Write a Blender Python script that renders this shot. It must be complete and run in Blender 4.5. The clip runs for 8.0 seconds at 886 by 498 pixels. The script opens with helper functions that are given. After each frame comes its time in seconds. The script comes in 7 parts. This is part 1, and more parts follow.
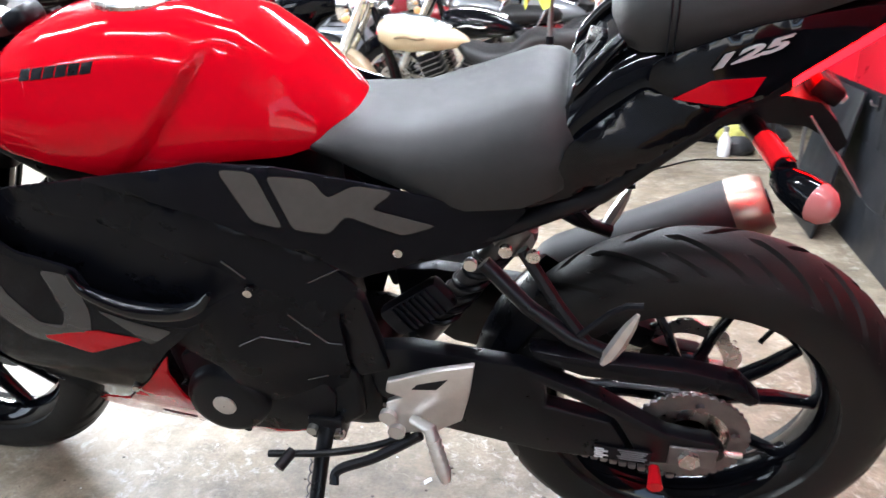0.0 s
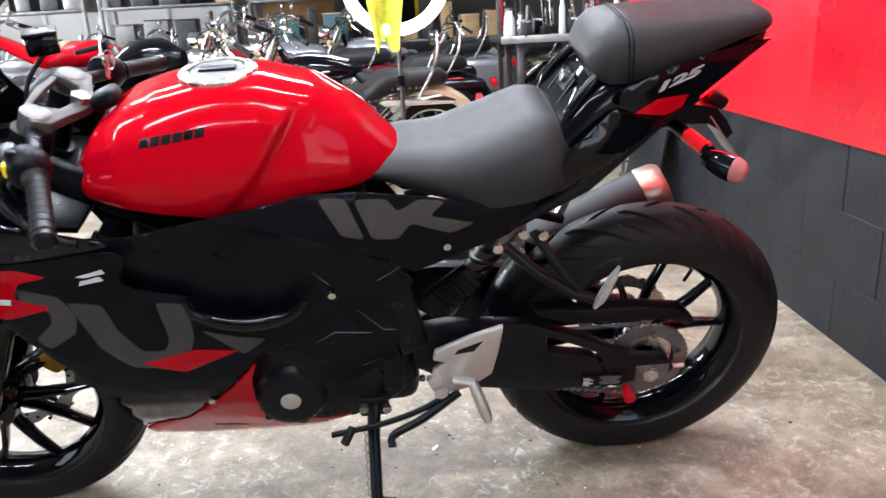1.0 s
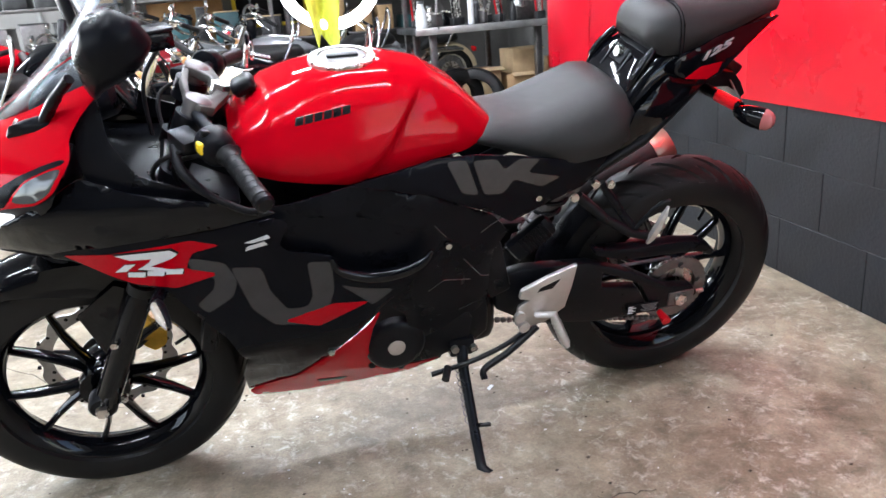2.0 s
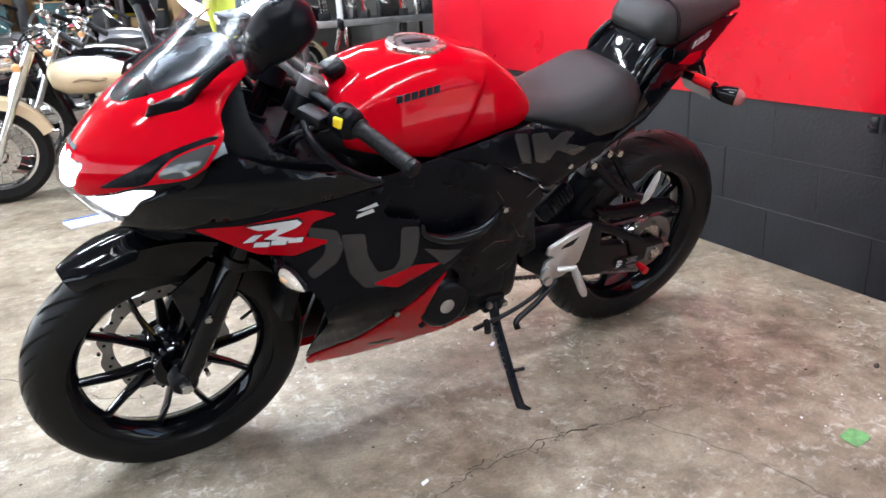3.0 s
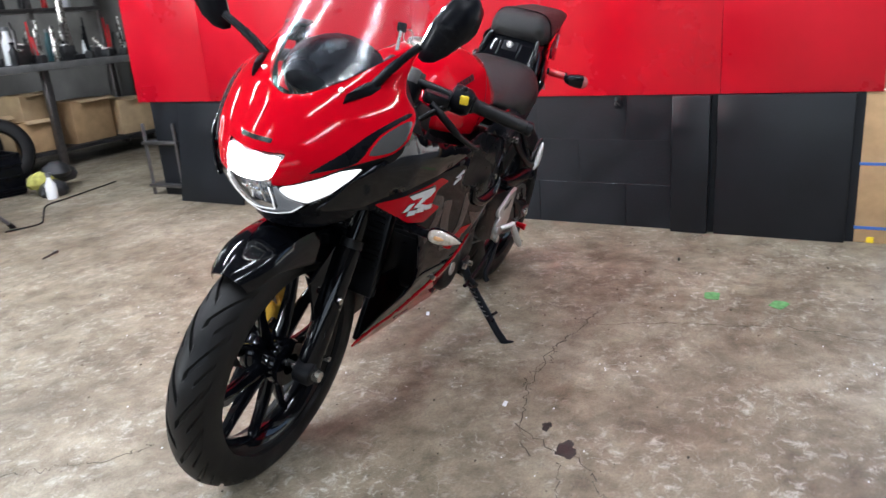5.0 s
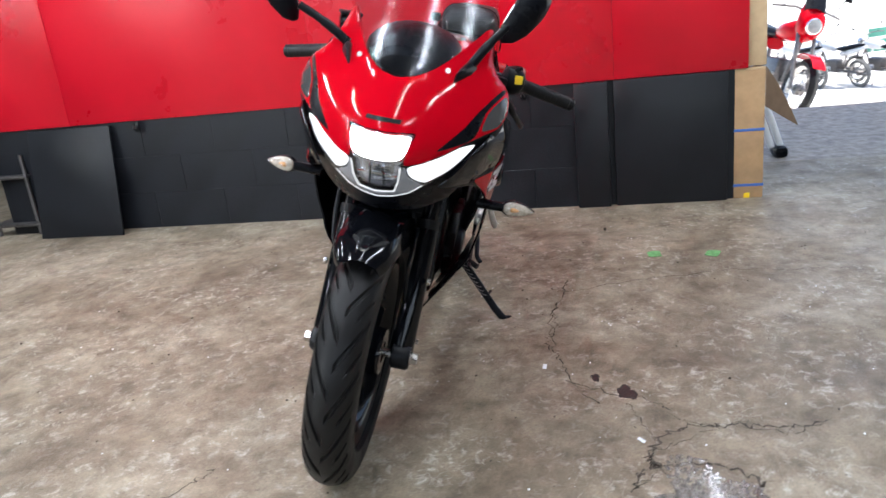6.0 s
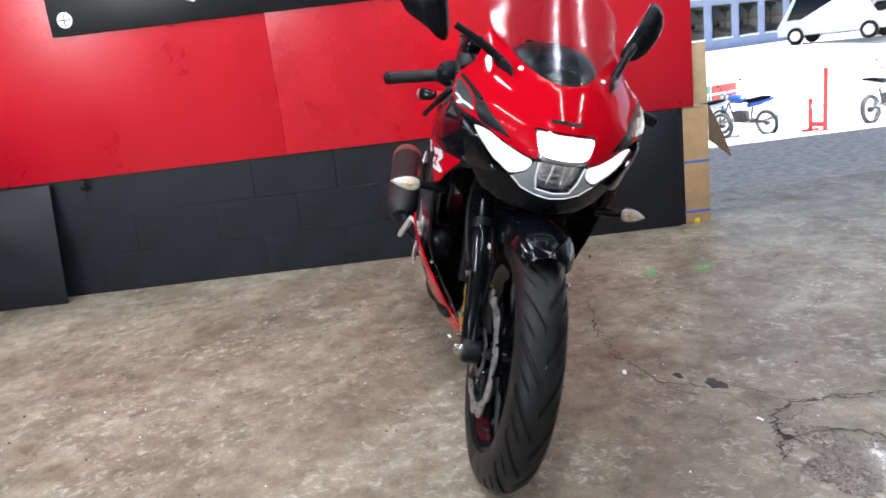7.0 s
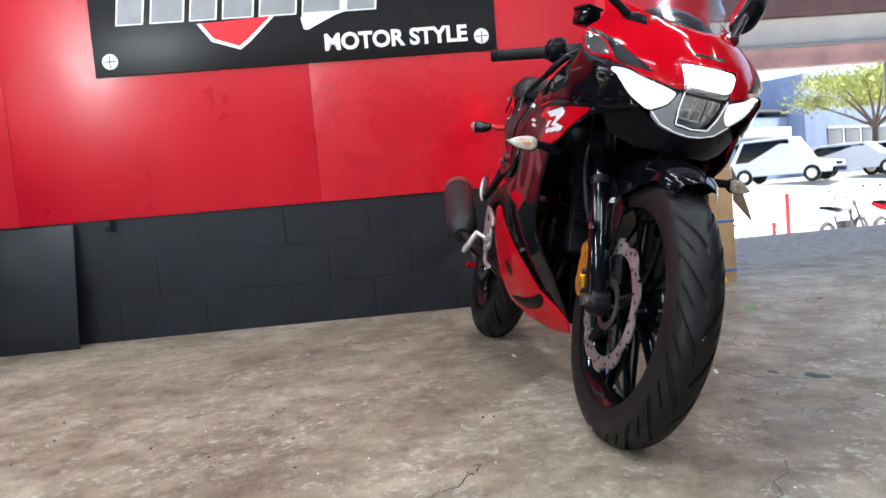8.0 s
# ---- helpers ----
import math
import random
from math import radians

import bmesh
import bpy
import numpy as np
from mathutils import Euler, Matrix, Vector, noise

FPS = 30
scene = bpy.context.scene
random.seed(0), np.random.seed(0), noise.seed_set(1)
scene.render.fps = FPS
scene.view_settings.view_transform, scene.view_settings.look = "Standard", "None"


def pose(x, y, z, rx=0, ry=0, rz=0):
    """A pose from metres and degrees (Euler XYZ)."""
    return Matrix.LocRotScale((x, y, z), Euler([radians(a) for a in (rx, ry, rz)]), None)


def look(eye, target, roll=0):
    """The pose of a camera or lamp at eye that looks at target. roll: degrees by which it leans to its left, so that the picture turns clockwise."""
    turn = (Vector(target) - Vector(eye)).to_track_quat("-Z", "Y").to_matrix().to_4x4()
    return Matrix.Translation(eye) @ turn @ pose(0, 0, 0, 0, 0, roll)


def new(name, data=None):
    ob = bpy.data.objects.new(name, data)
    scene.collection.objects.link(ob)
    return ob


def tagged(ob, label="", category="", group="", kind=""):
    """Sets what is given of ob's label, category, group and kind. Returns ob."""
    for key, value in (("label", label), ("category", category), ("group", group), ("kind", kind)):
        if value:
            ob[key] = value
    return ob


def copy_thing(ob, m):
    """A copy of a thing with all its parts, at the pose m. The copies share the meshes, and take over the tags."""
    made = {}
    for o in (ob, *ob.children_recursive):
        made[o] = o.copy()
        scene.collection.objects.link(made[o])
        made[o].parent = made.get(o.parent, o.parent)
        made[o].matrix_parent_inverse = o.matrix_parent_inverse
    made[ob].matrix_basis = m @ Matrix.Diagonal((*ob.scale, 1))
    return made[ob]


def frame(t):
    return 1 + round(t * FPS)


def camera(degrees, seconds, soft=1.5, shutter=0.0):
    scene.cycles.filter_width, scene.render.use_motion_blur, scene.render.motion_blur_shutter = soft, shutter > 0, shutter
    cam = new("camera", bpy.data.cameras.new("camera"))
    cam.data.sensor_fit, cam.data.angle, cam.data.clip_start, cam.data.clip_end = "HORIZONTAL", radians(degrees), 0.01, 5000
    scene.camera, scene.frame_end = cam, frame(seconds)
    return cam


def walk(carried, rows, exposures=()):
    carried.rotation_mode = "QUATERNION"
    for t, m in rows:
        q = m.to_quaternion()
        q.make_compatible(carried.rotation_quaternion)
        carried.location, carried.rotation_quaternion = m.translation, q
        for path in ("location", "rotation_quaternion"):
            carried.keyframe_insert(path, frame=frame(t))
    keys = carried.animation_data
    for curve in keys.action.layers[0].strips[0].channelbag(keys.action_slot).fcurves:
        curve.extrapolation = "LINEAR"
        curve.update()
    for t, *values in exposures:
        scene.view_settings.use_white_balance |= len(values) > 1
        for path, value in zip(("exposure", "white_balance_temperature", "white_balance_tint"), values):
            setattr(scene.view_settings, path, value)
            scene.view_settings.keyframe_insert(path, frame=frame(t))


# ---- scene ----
# ================= camera and its walk =================
cam = camera(61.5, 8.0, soft=1.5, shutter=0.3)
PATH = [
    (0, (0.502, -1.097, 0.911), (0.118, 0.75, 0.247), 0.7),
    (0.5, (0.371, -1.286, 0.932), (0.278, 0.619, 0.333), -1.2),
    (1, (0.2, -1.446, 0.957), (0.291, 0.465, 0.374), -3.0),
    (1.5, (-0.02, -1.583, 0.967), (0.237, 0.306, 0.36), -3.8),
    (1.7, (-0.107, -1.618, 0.97), (0.2, 0.262, 0.363), -4.4),
    (2.8, (-0.683, -1.611, 0.983), (0.102, 0.109, 0.331), -3.2),
    (3, (-0.797, -1.622, 0.996), (0.068, 0.06, 0.344), -3.3),
    (3.5, (-1.064, -1.579, 0.97), (0.033, -0.031, 0.338), -3.4),
    (4, (-1.334, -1.468, 0.986), (-0.003, -0.11, 0.363), -3.3),
    (4.5, (-1.594, -1.335, 0.988), (-0.075, -0.185, 0.378), -3.7),
    (4.7, (-1.68, -1.241, 0.975), (-0.097, -0.181, 0.367), -4.0),
    (5.8, (-2.041, -0.655, 0.971), (-0.199, -0.171, 0.362), -6.0),
    (6, (-2.089, -0.524, 0.966), (-0.224, -0.14, 0.352), -6.4),
    (6.5, (-2.164, -0.184, 0.962), (-0.259, -0.016, 0.376), -7.0),
    (7, (-2.215, 0.14, 0.932), (-0.276, 0.09, 0.444), -6.8),
    (7.5, (-2.2, 0.431, 0.787), (-0.235, 0.278, 0.451), -6.2),
    (8, (-2.209, 0.551, 0.557), (-0.225, 0.345, 0.416), -4.9),
]
EXPOSURES = [(0.0, 2.42), (0.7, 2.26), (1.5, 2.17), (3.0, 1.97), (4.5, 1.7), (6.0, 1.42), (7.0, 1.33), (8.0, 1.2)]
walk(cam, [(t, look(eye, target, roll)) for t, eye, target, roll in PATH], EXPOSURES)

# ================= light =================
world = bpy.data.worlds.new("world")
scene.world = world
world.use_nodes = True
_wn = world.node_tree.nodes
_sky = _wn.new("ShaderNodeTexSky")
_sky.sky_type = "NISHITA"
_sky.sun_disc = False
_sky.sun_elevation = radians(65.4)
_sky.sun_rotation = radians(185.7)
_bg = _wn["Background"]
_bg.inputs["Strength"].default_value = 0.15
world.node_tree.links.new(_sky.outputs[0], _bg.inputs["Color"])

_sun = new("sun", bpy.data.lights.new("sun", "SUN"))
_sun.data.energy, _sun.data.angle, _sun.data.color = 5.0, radians(0.6), (1.0, 0.96, 0.9)
_sun.matrix_world = look((5, -16, 22), (6, -6, 0))


def area_lamp(name, where, target, sx, sy, watts, colour=(1, 1, 1)):
    ob = new(name, bpy.data.lights.new(name, "AREA"))
    ob.data.shape, ob.data.size, ob.data.size_y, ob.data.energy, ob.data.color = "RECTANGLE", sx, sy, watts, colour
    ob.matrix_world = look(where, target)
    return ob


# ceiling tubes: the fittings stand further down, their light is here
CEIL = 3.3
TUBES = [(-2.2, -2.4), (-0.4, -2.6), (-2.6, 0.0), (0.35, 0.45), (-2.0, 2.6), (0.1, 2.6), (-4.4, 5.2), (0.9, 5.2), (-1.0, -1.1), (0.5, -1.2), (-1.2, 1.3)]
WATTS = [10, 11, 16, 13, 26, 22, 32, 11, 8.5, 7.5, 15]
for _i, (_x, _y) in enumerate(TUBES):
    area_lamp("tube_light", (_x, _y, CEIL - 0.13), (_x, _y, 0), 1.3, 0.07, WATTS[_i] * 1.04, (0.86, 0.935, 1.06))

# added side light, through an unseen window band in the wall across the workshop
for _y in (-5.05, -3.35, -1.65, 0.05, 1.75, 3.45):
    area_lamp("window_light", (-7.08, _y, 1.75), (0, _y, 1.75), 1.5, 1.55, 5, (0.97, 0.98, 1.0))
area_lamp("doorway_light", (-7.08, 6.6, 1.25), (0, 3.0, 0.5), 2.0, 2.3, 280, (0.88, 0.95, 1.0))


# ================= materials =================
def mat(name, base=(0.5, 0.5, 0.5), rough=0.5, metal=0.0, coat=0.0, var=0.0, scale=30.0, bump=0.0, bscale=200.0, emit=None, power=0.0,
        rvar=0.0, trans=0.0, ior=1.45, alpha=1.0, dirt=None, spec=0.5):
    """A principled material with noise in colour, roughness and relief."""
    m = bpy.data.materials.new(name)
    m.use_nodes = True
    nt = m.node_tree
    b = nt.nodes["Principled BSDF"]
    b.inputs["Base Color"].default_value = (*base, 1)
    b.inputs["Roughness"].default_value = rough
    b.inputs["Metallic"].default_value = metal
    b.inputs["Coat Weight"].default_value = coat
    b.inputs["Coat Roughness"].default_value = 0.04
    b.inputs["IOR"].default_value = ior
    b.inputs["Specular IOR Level"].default_value = spec
    b.inputs["Transmission Weight"].default_value = trans
    b.inputs["Alpha"].default_value = alpha
    if emit:
        b.inputs["Emission Color"].default_value = (*emit, 1)
        b.inputs["Emission Strength"].default_value = power
    tc = nt.nodes.new("ShaderNodeTexCoord")
    if var or dirt or rvar:
        n = nt.nodes.new("ShaderNodeTexNoise")
        n.inputs["Scale"].default_value = scale
        n.inputs["Detail"].default_value = 6
        n.inputs["Roughness"].default_value = 0.62
        nt.links.new(tc.outputs["Object"], n.inputs["Vector"])
        if var or dirt:
            r = nt.nodes.new("ShaderNodeValToRGB")
            lo = dirt or tuple(c * (1 - var) for c in base)
            hi = tuple(min(1, c * (1 + var)) for c in base)
            r.color_ramp.elements[0].position, r.color_ramp.elements[0].color = 0.32, (*lo, 1)
            r.color_ramp.elements[1].position, r.color_ramp.elements[1].color = 0.68, (*hi, 1)
            nt.links.new(n.outputs["Fac"], r.inputs[0])
            nt.links.new(r.outputs[0], b.inputs["Base Color"])
        if rvar:
            mr = nt.nodes.new("ShaderNodeMapRange")
            mr.inputs["To Min"].default_value, mr.inputs["To Max"].default_value = max(0, rough - rvar), min(1, rough + rvar)
            mr.inputs["From Min"].default_value, mr.inputs["From Max"].default_value = 0.3, 0.7
            nt.links.new(n.outputs["Fac"], mr.inputs["Value"])
            nt.links.new(mr.outputs[0], b.inputs["Roughness"])
    if bump:
        n2 = nt.nodes.new("ShaderNodeTexNoise")
        n2.inputs["Scale"].default_value = bscale
        n2.inputs["Detail"].default_value = 4
        nt.links.new(tc.outputs["Object"], n2.inputs["Vector"])
        bp = nt.nodes.new("ShaderNodeBump")
        bp.inputs["Strength"].default_value = bump
        bp.inputs["Distance"].default_value = 0.002
        nt.links.new(n2.outputs["Fac"], bp.inputs["Height"])
        nt.links.new(bp.outputs[0], b.inputs["Normal"])
    return m


RED = mat("red_gloss_paint", (0.40, 0.001, 0.0075), 0.055, spec=0.16, coat=0.0, var=0.04, scale=6, rvar=0.02)
BLACKG = mat("black_gloss_paint", (0.0022, 0.0025, 0.0037), 0.07, coat=0.0, rvar=0.02, scale=9, spec=0.3)
BLACKS = mat("black_satin_plastic", (0.0034, 0.0038, 0.0056), 0.3, spec=0.12, var=0.2, scale=14, rvar=0.08, bump=0.08, bscale=700)
BLACKM = mat("black_matt_metal", (0.003, 0.0034, 0.005), 0.34, spec=0.22, var=0.3, scale=18, rvar=0.1, bump=0.12, bscale=500)
CHAR = mat("charcoal_gloss_paint", (0.0045, 0.0047, 0.0066), 0.075, spec=0.08, coat=0.0, var=0.12, scale=10, rvar=0.03)
GREYD = mat("dark_grey_decal", (0.028, 0.027, 0.029), 0.25, spec=0.3, coat=0.3, var=0.08, scale=20)
GREYL = mat("smoke_grey_decal", (0.15, 0.15, 0.155), 0.3, var=0.1, scale=20)
SMOKED = mat("smoked_corner_panel", (0.05, 0.05, 0.05), 0.12, coat=0.4, var=0.1, scale=12)
GREYS = mat("warm_grey_decal", (0.036, 0.034, 0.034), 0.2, coat=0.4, var=0.1, scale=20)
WHITED = mat("silver_white_decal", (0.62, 0.63, 0.64), 0.35, var=0.06, scale=40)
RUBBER = mat("tyre_rubber", (0.007, 0.0068, 0.007), 0.45, spec=0.25, var=0.4, scale=16, rvar=0.12, bump=0.15, bscale=300, dirt=(0.0065, 0.0063, 0.0065))
# tyre rubber lightened to grey: the outdoor glare is in its colour
HAZED = mat("hazed_street_rubber", (0.1, 0.1, 0.1), 0.8, var=0.3, scale=20)
RUBBERD = mat("grip_rubber", (0.007, 0.007, 0.008), 0.42, bump=0.3, bscale=500, var=0.2, spec=0.25)
SEAT = mat("seat_vinyl", (0.0175, 0.0172, 0.0175), 0.42, spec=0.3, var=0.12, scale=60, rvar=0.06, bump=0.35, bscale=900)
ENDCAP = mat("heat_tinted_steel", (0.34, 0.28, 0.22), 0.34, metal=0.9, var=0.1, scale=20)
SILVER = mat("cast_aluminium", (0.56, 0.54, 0.52), 0.4, metal=0.9, var=0.12, scale=30, rvar=0.1, bump=0.1, bscale=400)
STEEL = mat("brushed_steel", (0.55, 0.53, 0.5), 0.28, metal=1.0, var=0.15, scale=40, rvar=0.1)
DARKSTEEL = mat("dark_steel", (0.16, 0.15, 0.15), 0.42, metal=0.9, var=0.25, scale=30, rvar=0.1)
CHROME = mat("chrome", (0.78, 0.78, 0.78), 0.1, metal=1.0, rvar=0.06, scale=12)
GOLD = mat("gold_anodised_metal", (0.72, 0.42, 0.06), 0.34, metal=0.8, var=0.15, scale=40)
REDANO = mat("red_anodised_metal", (0.6, 0.006, 0.015), 0.3, metal=0.4)
YELLOW = mat("yellow_plastic", (0.85, 0.6, 0.02), 0.4)

LAMPON = mat("lit_headlamp", (0.9, 0.9, 0.9), 0.2, emit=(1.0, 0.98, 0.95), power=9)
LAMPDIM = mat("lamp_rim_plastic", (0.24, 0.25, 0.28), 0.12, emit=(0.92, 0.96, 1.0), power=0.02)
LAMPSIDE = mat("lit_side_lamp", (0.8, 0.8, 0.8), 0.2, emit=(0.93, 0.96, 1.0), power=0.5)
LAMPLINE = mat("lamp_line", (0.3, 0.32, 0.38), 0.2, metal=0.4)
FROST = mat("frosted_reflector", (0.5, 0.43, 0.35), 0.2, coat=0.8, var=0.35, scale=120)
REFLECT = mat("lamp_reflector", (0.55, 0.56, 0.6), 0.22, metal=0.9, var=0.2, scale=80)
TAILON = mat("lit_tail_lamp", (0.7, 0.01, 0.01), 0.3, emit=(1.0, 0.0006, 0.0012), power=14)
REDLENS = mat("red_reflector", (0.6, 0.01, 0.015), 0.2, coat=0.6)
AMBER = mat("amber_bulb", (0.6, 0.3, 0.12), 0.3, coat=0.5)
MIRRORG = mat("mirror_glass", (0.85, 0.86, 0.87), 0.03, metal=1.0)


def clear(name, tint, gloss_rough=0.03, ior=1.4):
    """Thin clear plastic: see-through, with a gloss that grows at glancing angles."""
    m = bpy.data.materials.new(name)
    m.use_nodes = True
    nt = m.node_tree
    nt.nodes.remove(nt.nodes["Principled BSDF"])
    tr, gl = nt.nodes.new("ShaderNodeBsdfTransparent"), nt.nodes.new("ShaderNodeBsdfGlossy")
    lw, mx = nt.nodes.new("ShaderNodeLayerWeight"), nt.nodes.new("ShaderNodeMixShader")
    lw.inputs["Blend"].default_value = 0.5
    pw, ml = nt.nodes.new("ShaderNodeMath"), nt.nodes.new("ShaderNodeMath")
    pw.operation, ml.operation = "POWER", "MULTIPLY_ADD"
    pw.inputs[1].default_value = 4.0
    ml.inputs[1].default_value, ml.inputs[2].default_value = 0.4, ior - 1.37
    tr.inputs["Color"].default_value = (*tint, 1)
    gl.inputs["Roughness"].default_value = gloss_rough
    nt.links.new(lw.outputs["Facing"], pw.inputs[0])
    nt.links.new(pw.outputs[0], ml.inputs[0])
    nt.links.new(ml.outputs[0], mx.inputs[0])
    nt.links.new(tr.outputs[0], mx.inputs[1])
    nt.links.new(gl.outputs[0], mx.inputs[2])
    nt.links.new(mx.outputs[0], nt.nodes["Material Output"].inputs["Surface"])
    return m


SCREEN = clear("windscreen_acrylic", (0.9, 0.93, 0.96), 0.16, 1.395)
LENS = clear("clear_lens", (0.95, 0.96, 0.97), 0.05, 1.41)
REDWALL = mat("red_wall_paint", (0.47, 0.002, 0.014), 0.3, spec=0.5, coat=0.0, var=0.1, scale=1.6, rvar=0.08, bump=0.1, bscale=60)
BLACKWALL = mat("black_wall_paint", (0.0082, 0.0095, 0.0125), 0.46, spec=0.32, var=0.3, scale=5, rvar=0.14, bump=0.6, bscale=90)
BOARD = mat("black_painted_board", (0.0085, 0.0098, 0.0125), 0.42, spec=0.35, var=0.3, scale=3, rvar=0.12, bump=0.25, bscale=120)
SIGNB = mat("black_sign_panel", (0.008, 0.008, 0.009), 0.3, var=0.2, scale=4, spec=0.2)
SIGNW = mat("white_sign_vinyl", (0.75, 0.75, 0.75), 0.4)
SIGNG = mat("silver_sign_vinyl", (0.24, 0.25, 0.26), 0.35, var=0.12, scale=9)
CARD = mat("brown_cardboard", (0.42, 0.27, 0.14), 0.85, var=0.14, scale=12, bump=0.15, bscale=150)
# darker copy of the cardboard: the flap's shade is put into this colour
CARDB = mat("shaded_cardboard_back", (0.2, 0.13, 0.08), 0.9, var=0.14, scale=12)
CARD2 = mat("pale_cardboard", (0.5, 0.36, 0.21), 0.85, var=0.14, scale=9, bump=0.15, bscale=150)
WOOD = mat("pale_timber", (0.46, 0.33, 0.2), 0.7, var=0.25, scale=8, bump=0.2, bscale=80)
PAPER = mat("white_paper", (0.72, 0.74, 0.78), 0.7)
GREENT = mat("green_tape", (0.12, 0.3, 0.11), 0.7, var=0.3, scale=60)
GREENP = mat("green_plastic", (0.06, 0.45, 0.05), 0.45)
BLUET = mat("blue_strapping", (0.05, 0.14, 0.45), 0.5)
CLOTH = mat("yellow_green_cloth", (0.5, 0.55, 0.06), 0.9, var=0.2, scale=25, bump=0.3, bscale=120)
KHAKI = mat("faded_yellow_cloth", (0.4, 0.38, 0.1), 0.9, var=0.35, scale=18, bump=0.3, bscale=120)
CREAM = mat("cream_paint", (0.55, 0.44, 0.28), 0.25, coat=0.6, var=0.06, scale=9)
RINGON = mat("lit_ring_lamp", (0.9, 0.9, 0.9), 0.4, emit=(0.95, 0.98, 1.0), power=3)
TUBEON = mat("lit_tube", (0.9, 0.9, 0.9), 0.4, emit=(0.95, 0.98, 1.0), power=3)
WHITEP = mat("white_plastic", (0.75, 0.76, 0.77), 0.4, var=0.05)
CEILM = mat("grey_roof_sheet", (0.16, 0.165, 0.17), 0.6, var=0.15, scale=3)
BACKW = mat("dull_wall_plaster", (0.11, 0.105, 0.1), 0.8, var=0.25, scale=2.2, bump=0.3, bscale=60)
DARKFAB = mat("dark_clutter_metal", (0.035, 0.035, 0.037), 0.5, metal=0.3, var=0.5, scale=9, rvar=0.15)
BROWNW = mat("brown_board", (0.36, 0.2, 0.08), 0.6, var=0.2, scale=6)
TEAL = mat("dark_teal_plastic", (0.03, 0.09, 0.1), 0.45, var=0.2, scale=10)
ALLOYT = mat("bench_steel_edge", (0.42, 0.42, 0.42), 0.38, metal=0.8, var=0.2, scale=12, rvar=0.12)


def concrete():
    """Worn workshop concrete: blotches, pale scuffs, dark oil stains, fine cracks."""
    m = bpy.data.materials.new("worn_concrete")
    m.use_nodes = True
    nt = m.node_tree
    ns, lk = nt.nodes, nt.links
    b = ns["Principled BSDF"]
    tc = ns.new("ShaderNodeTexCoord")

    def noise_n(scale, detail=8, rough=0.6, dist=0.0):
        n = ns.new("ShaderNodeTexNoise")
        n.inputs["Scale"].default_value, n.inputs["Detail"].default_value = scale, detail
        n.inputs["Roughness"].default_value, n.inputs["Distortion"].default_value = rough, dist
        lk.new(tc.outputs["Object"], n.inputs["Vector"])
        return n.outputs["Fac"]

    def ramp(src, stops):
        r = ns.new("ShaderNodeValToRGB")
        while len(r.color_ramp.elements) < len(stops):
            r.color_ramp.elements.new(0.5)
        for e, (p, c) in zip(r.color_ramp.elements, stops):
            e.position, e.color = p, (*c, 1) if len(c) == 3 else c
        lk.new(src, r.inputs[0])
        return r.outputs[0]

    def mix(kind, fac, a, c):
        x = ns.new("ShaderNodeMix")
        x.data_type, x.blend_type = "RGBA", kind
        if isinstance(fac, float):
            x.inputs[0].default_value = fac
        else:
            lk.new(fac, x.inputs[0])
        for s, v in ((6, a), (7, c)):
            if isinstance(v, tuple):
                x.inputs[s].default_value = (*v, 1)
            else:
                lk.new(v, x.inputs[s])
        return x.outputs[2]

    broad = ramp(noise_n(1.7, 5, 0.6, 0.3), [(0.3, (0.158, 0.127, 0.088)), (0.5, (0.248, 0.208, 0.148)), (0.7, (0.365, 0.318, 0.24))])
    mid = ramp(noise_n(11, 10, 0.7, 0.25), [(0.3, (0.4, 0.37, 0.34)), (0.43, (0.74, 0.72, 0.7)), (0.55, (1.02, 1.02, 1.02)), (0.72, (1.42, 1.41, 1.38))])
    col = mix("MULTIPLY", 1.0, broad, mid)
    scuff = ramp(noise_n(30, 8, 0.75, 0.5), [(0.52, (0, 0, 0)), (0.63, (0.62, 0.62, 0.62))])
    patch = ramp(noise_n(3.4, 6, 0.68, 0.4), [(0.42, (0.03, 0.03, 0.03)), (0.57, (1, 1, 1))])
    sc = mix("MULTIPLY", 1.0, scuff, patch)
    col = mix("MIX", sc, col, (0.6, 0.575, 0.51))
    # thin pale scratches and worn veins
    warp = ns.new("ShaderNodeMix")
    warp.data_type, warp.blend_type = "RGBA", "LINEAR_LIGHT"
    warp.inputs[0].default_value = 0.12
    nw = ns.new("ShaderNodeTexNoise")
    nw.inputs["Scale"].default_value, nw.inputs["Detail"].default_value = 5.0, 6
    lk.new(tc.outputs["Object"], nw.inputs["Vector"])
    lk.new(tc.outputs["Object"], warp.inputs[6])
    lk.new(nw.outputs["Color"], warp.inputs[7])
    vo = ns.new("ShaderNodeTexVoronoi")
    vo.feature = "DISTANCE_TO_EDGE"
    vo.inputs["Scale"].default_value = 13.0
    lk.new(warp.outputs[2], vo.inputs["Vector"])
    vein = ramp(vo.outputs["Distance"], [(0.0, (0.5, 0.5, 0.5)), (0.022, (0, 0, 0))])
    veinp = ramp(noise_n(6.5, 5, 0.7), [(0.52, (0, 0, 0)), (0.64, (1, 1, 1))])
    col = mix("MIX", mix("MULTIPLY", 1.0, vein, veinp), col, (0.56, 0.54, 0.48))
    # dark pits and specks
    pit = ramp(noise_n(75, 4, 0.65), [(0.655, (0, 0, 0)), (0.7, (0.8, 0.8, 0.8))])
    col = mix("MIX", pit, col, (0.06, 0.052, 0.042))
    grit = ramp(noise_n(140, 3, 0.7), [(0.3, (0.66, 0.66, 0.66)), (0.7, (1.14, 1.14, 1.14))])
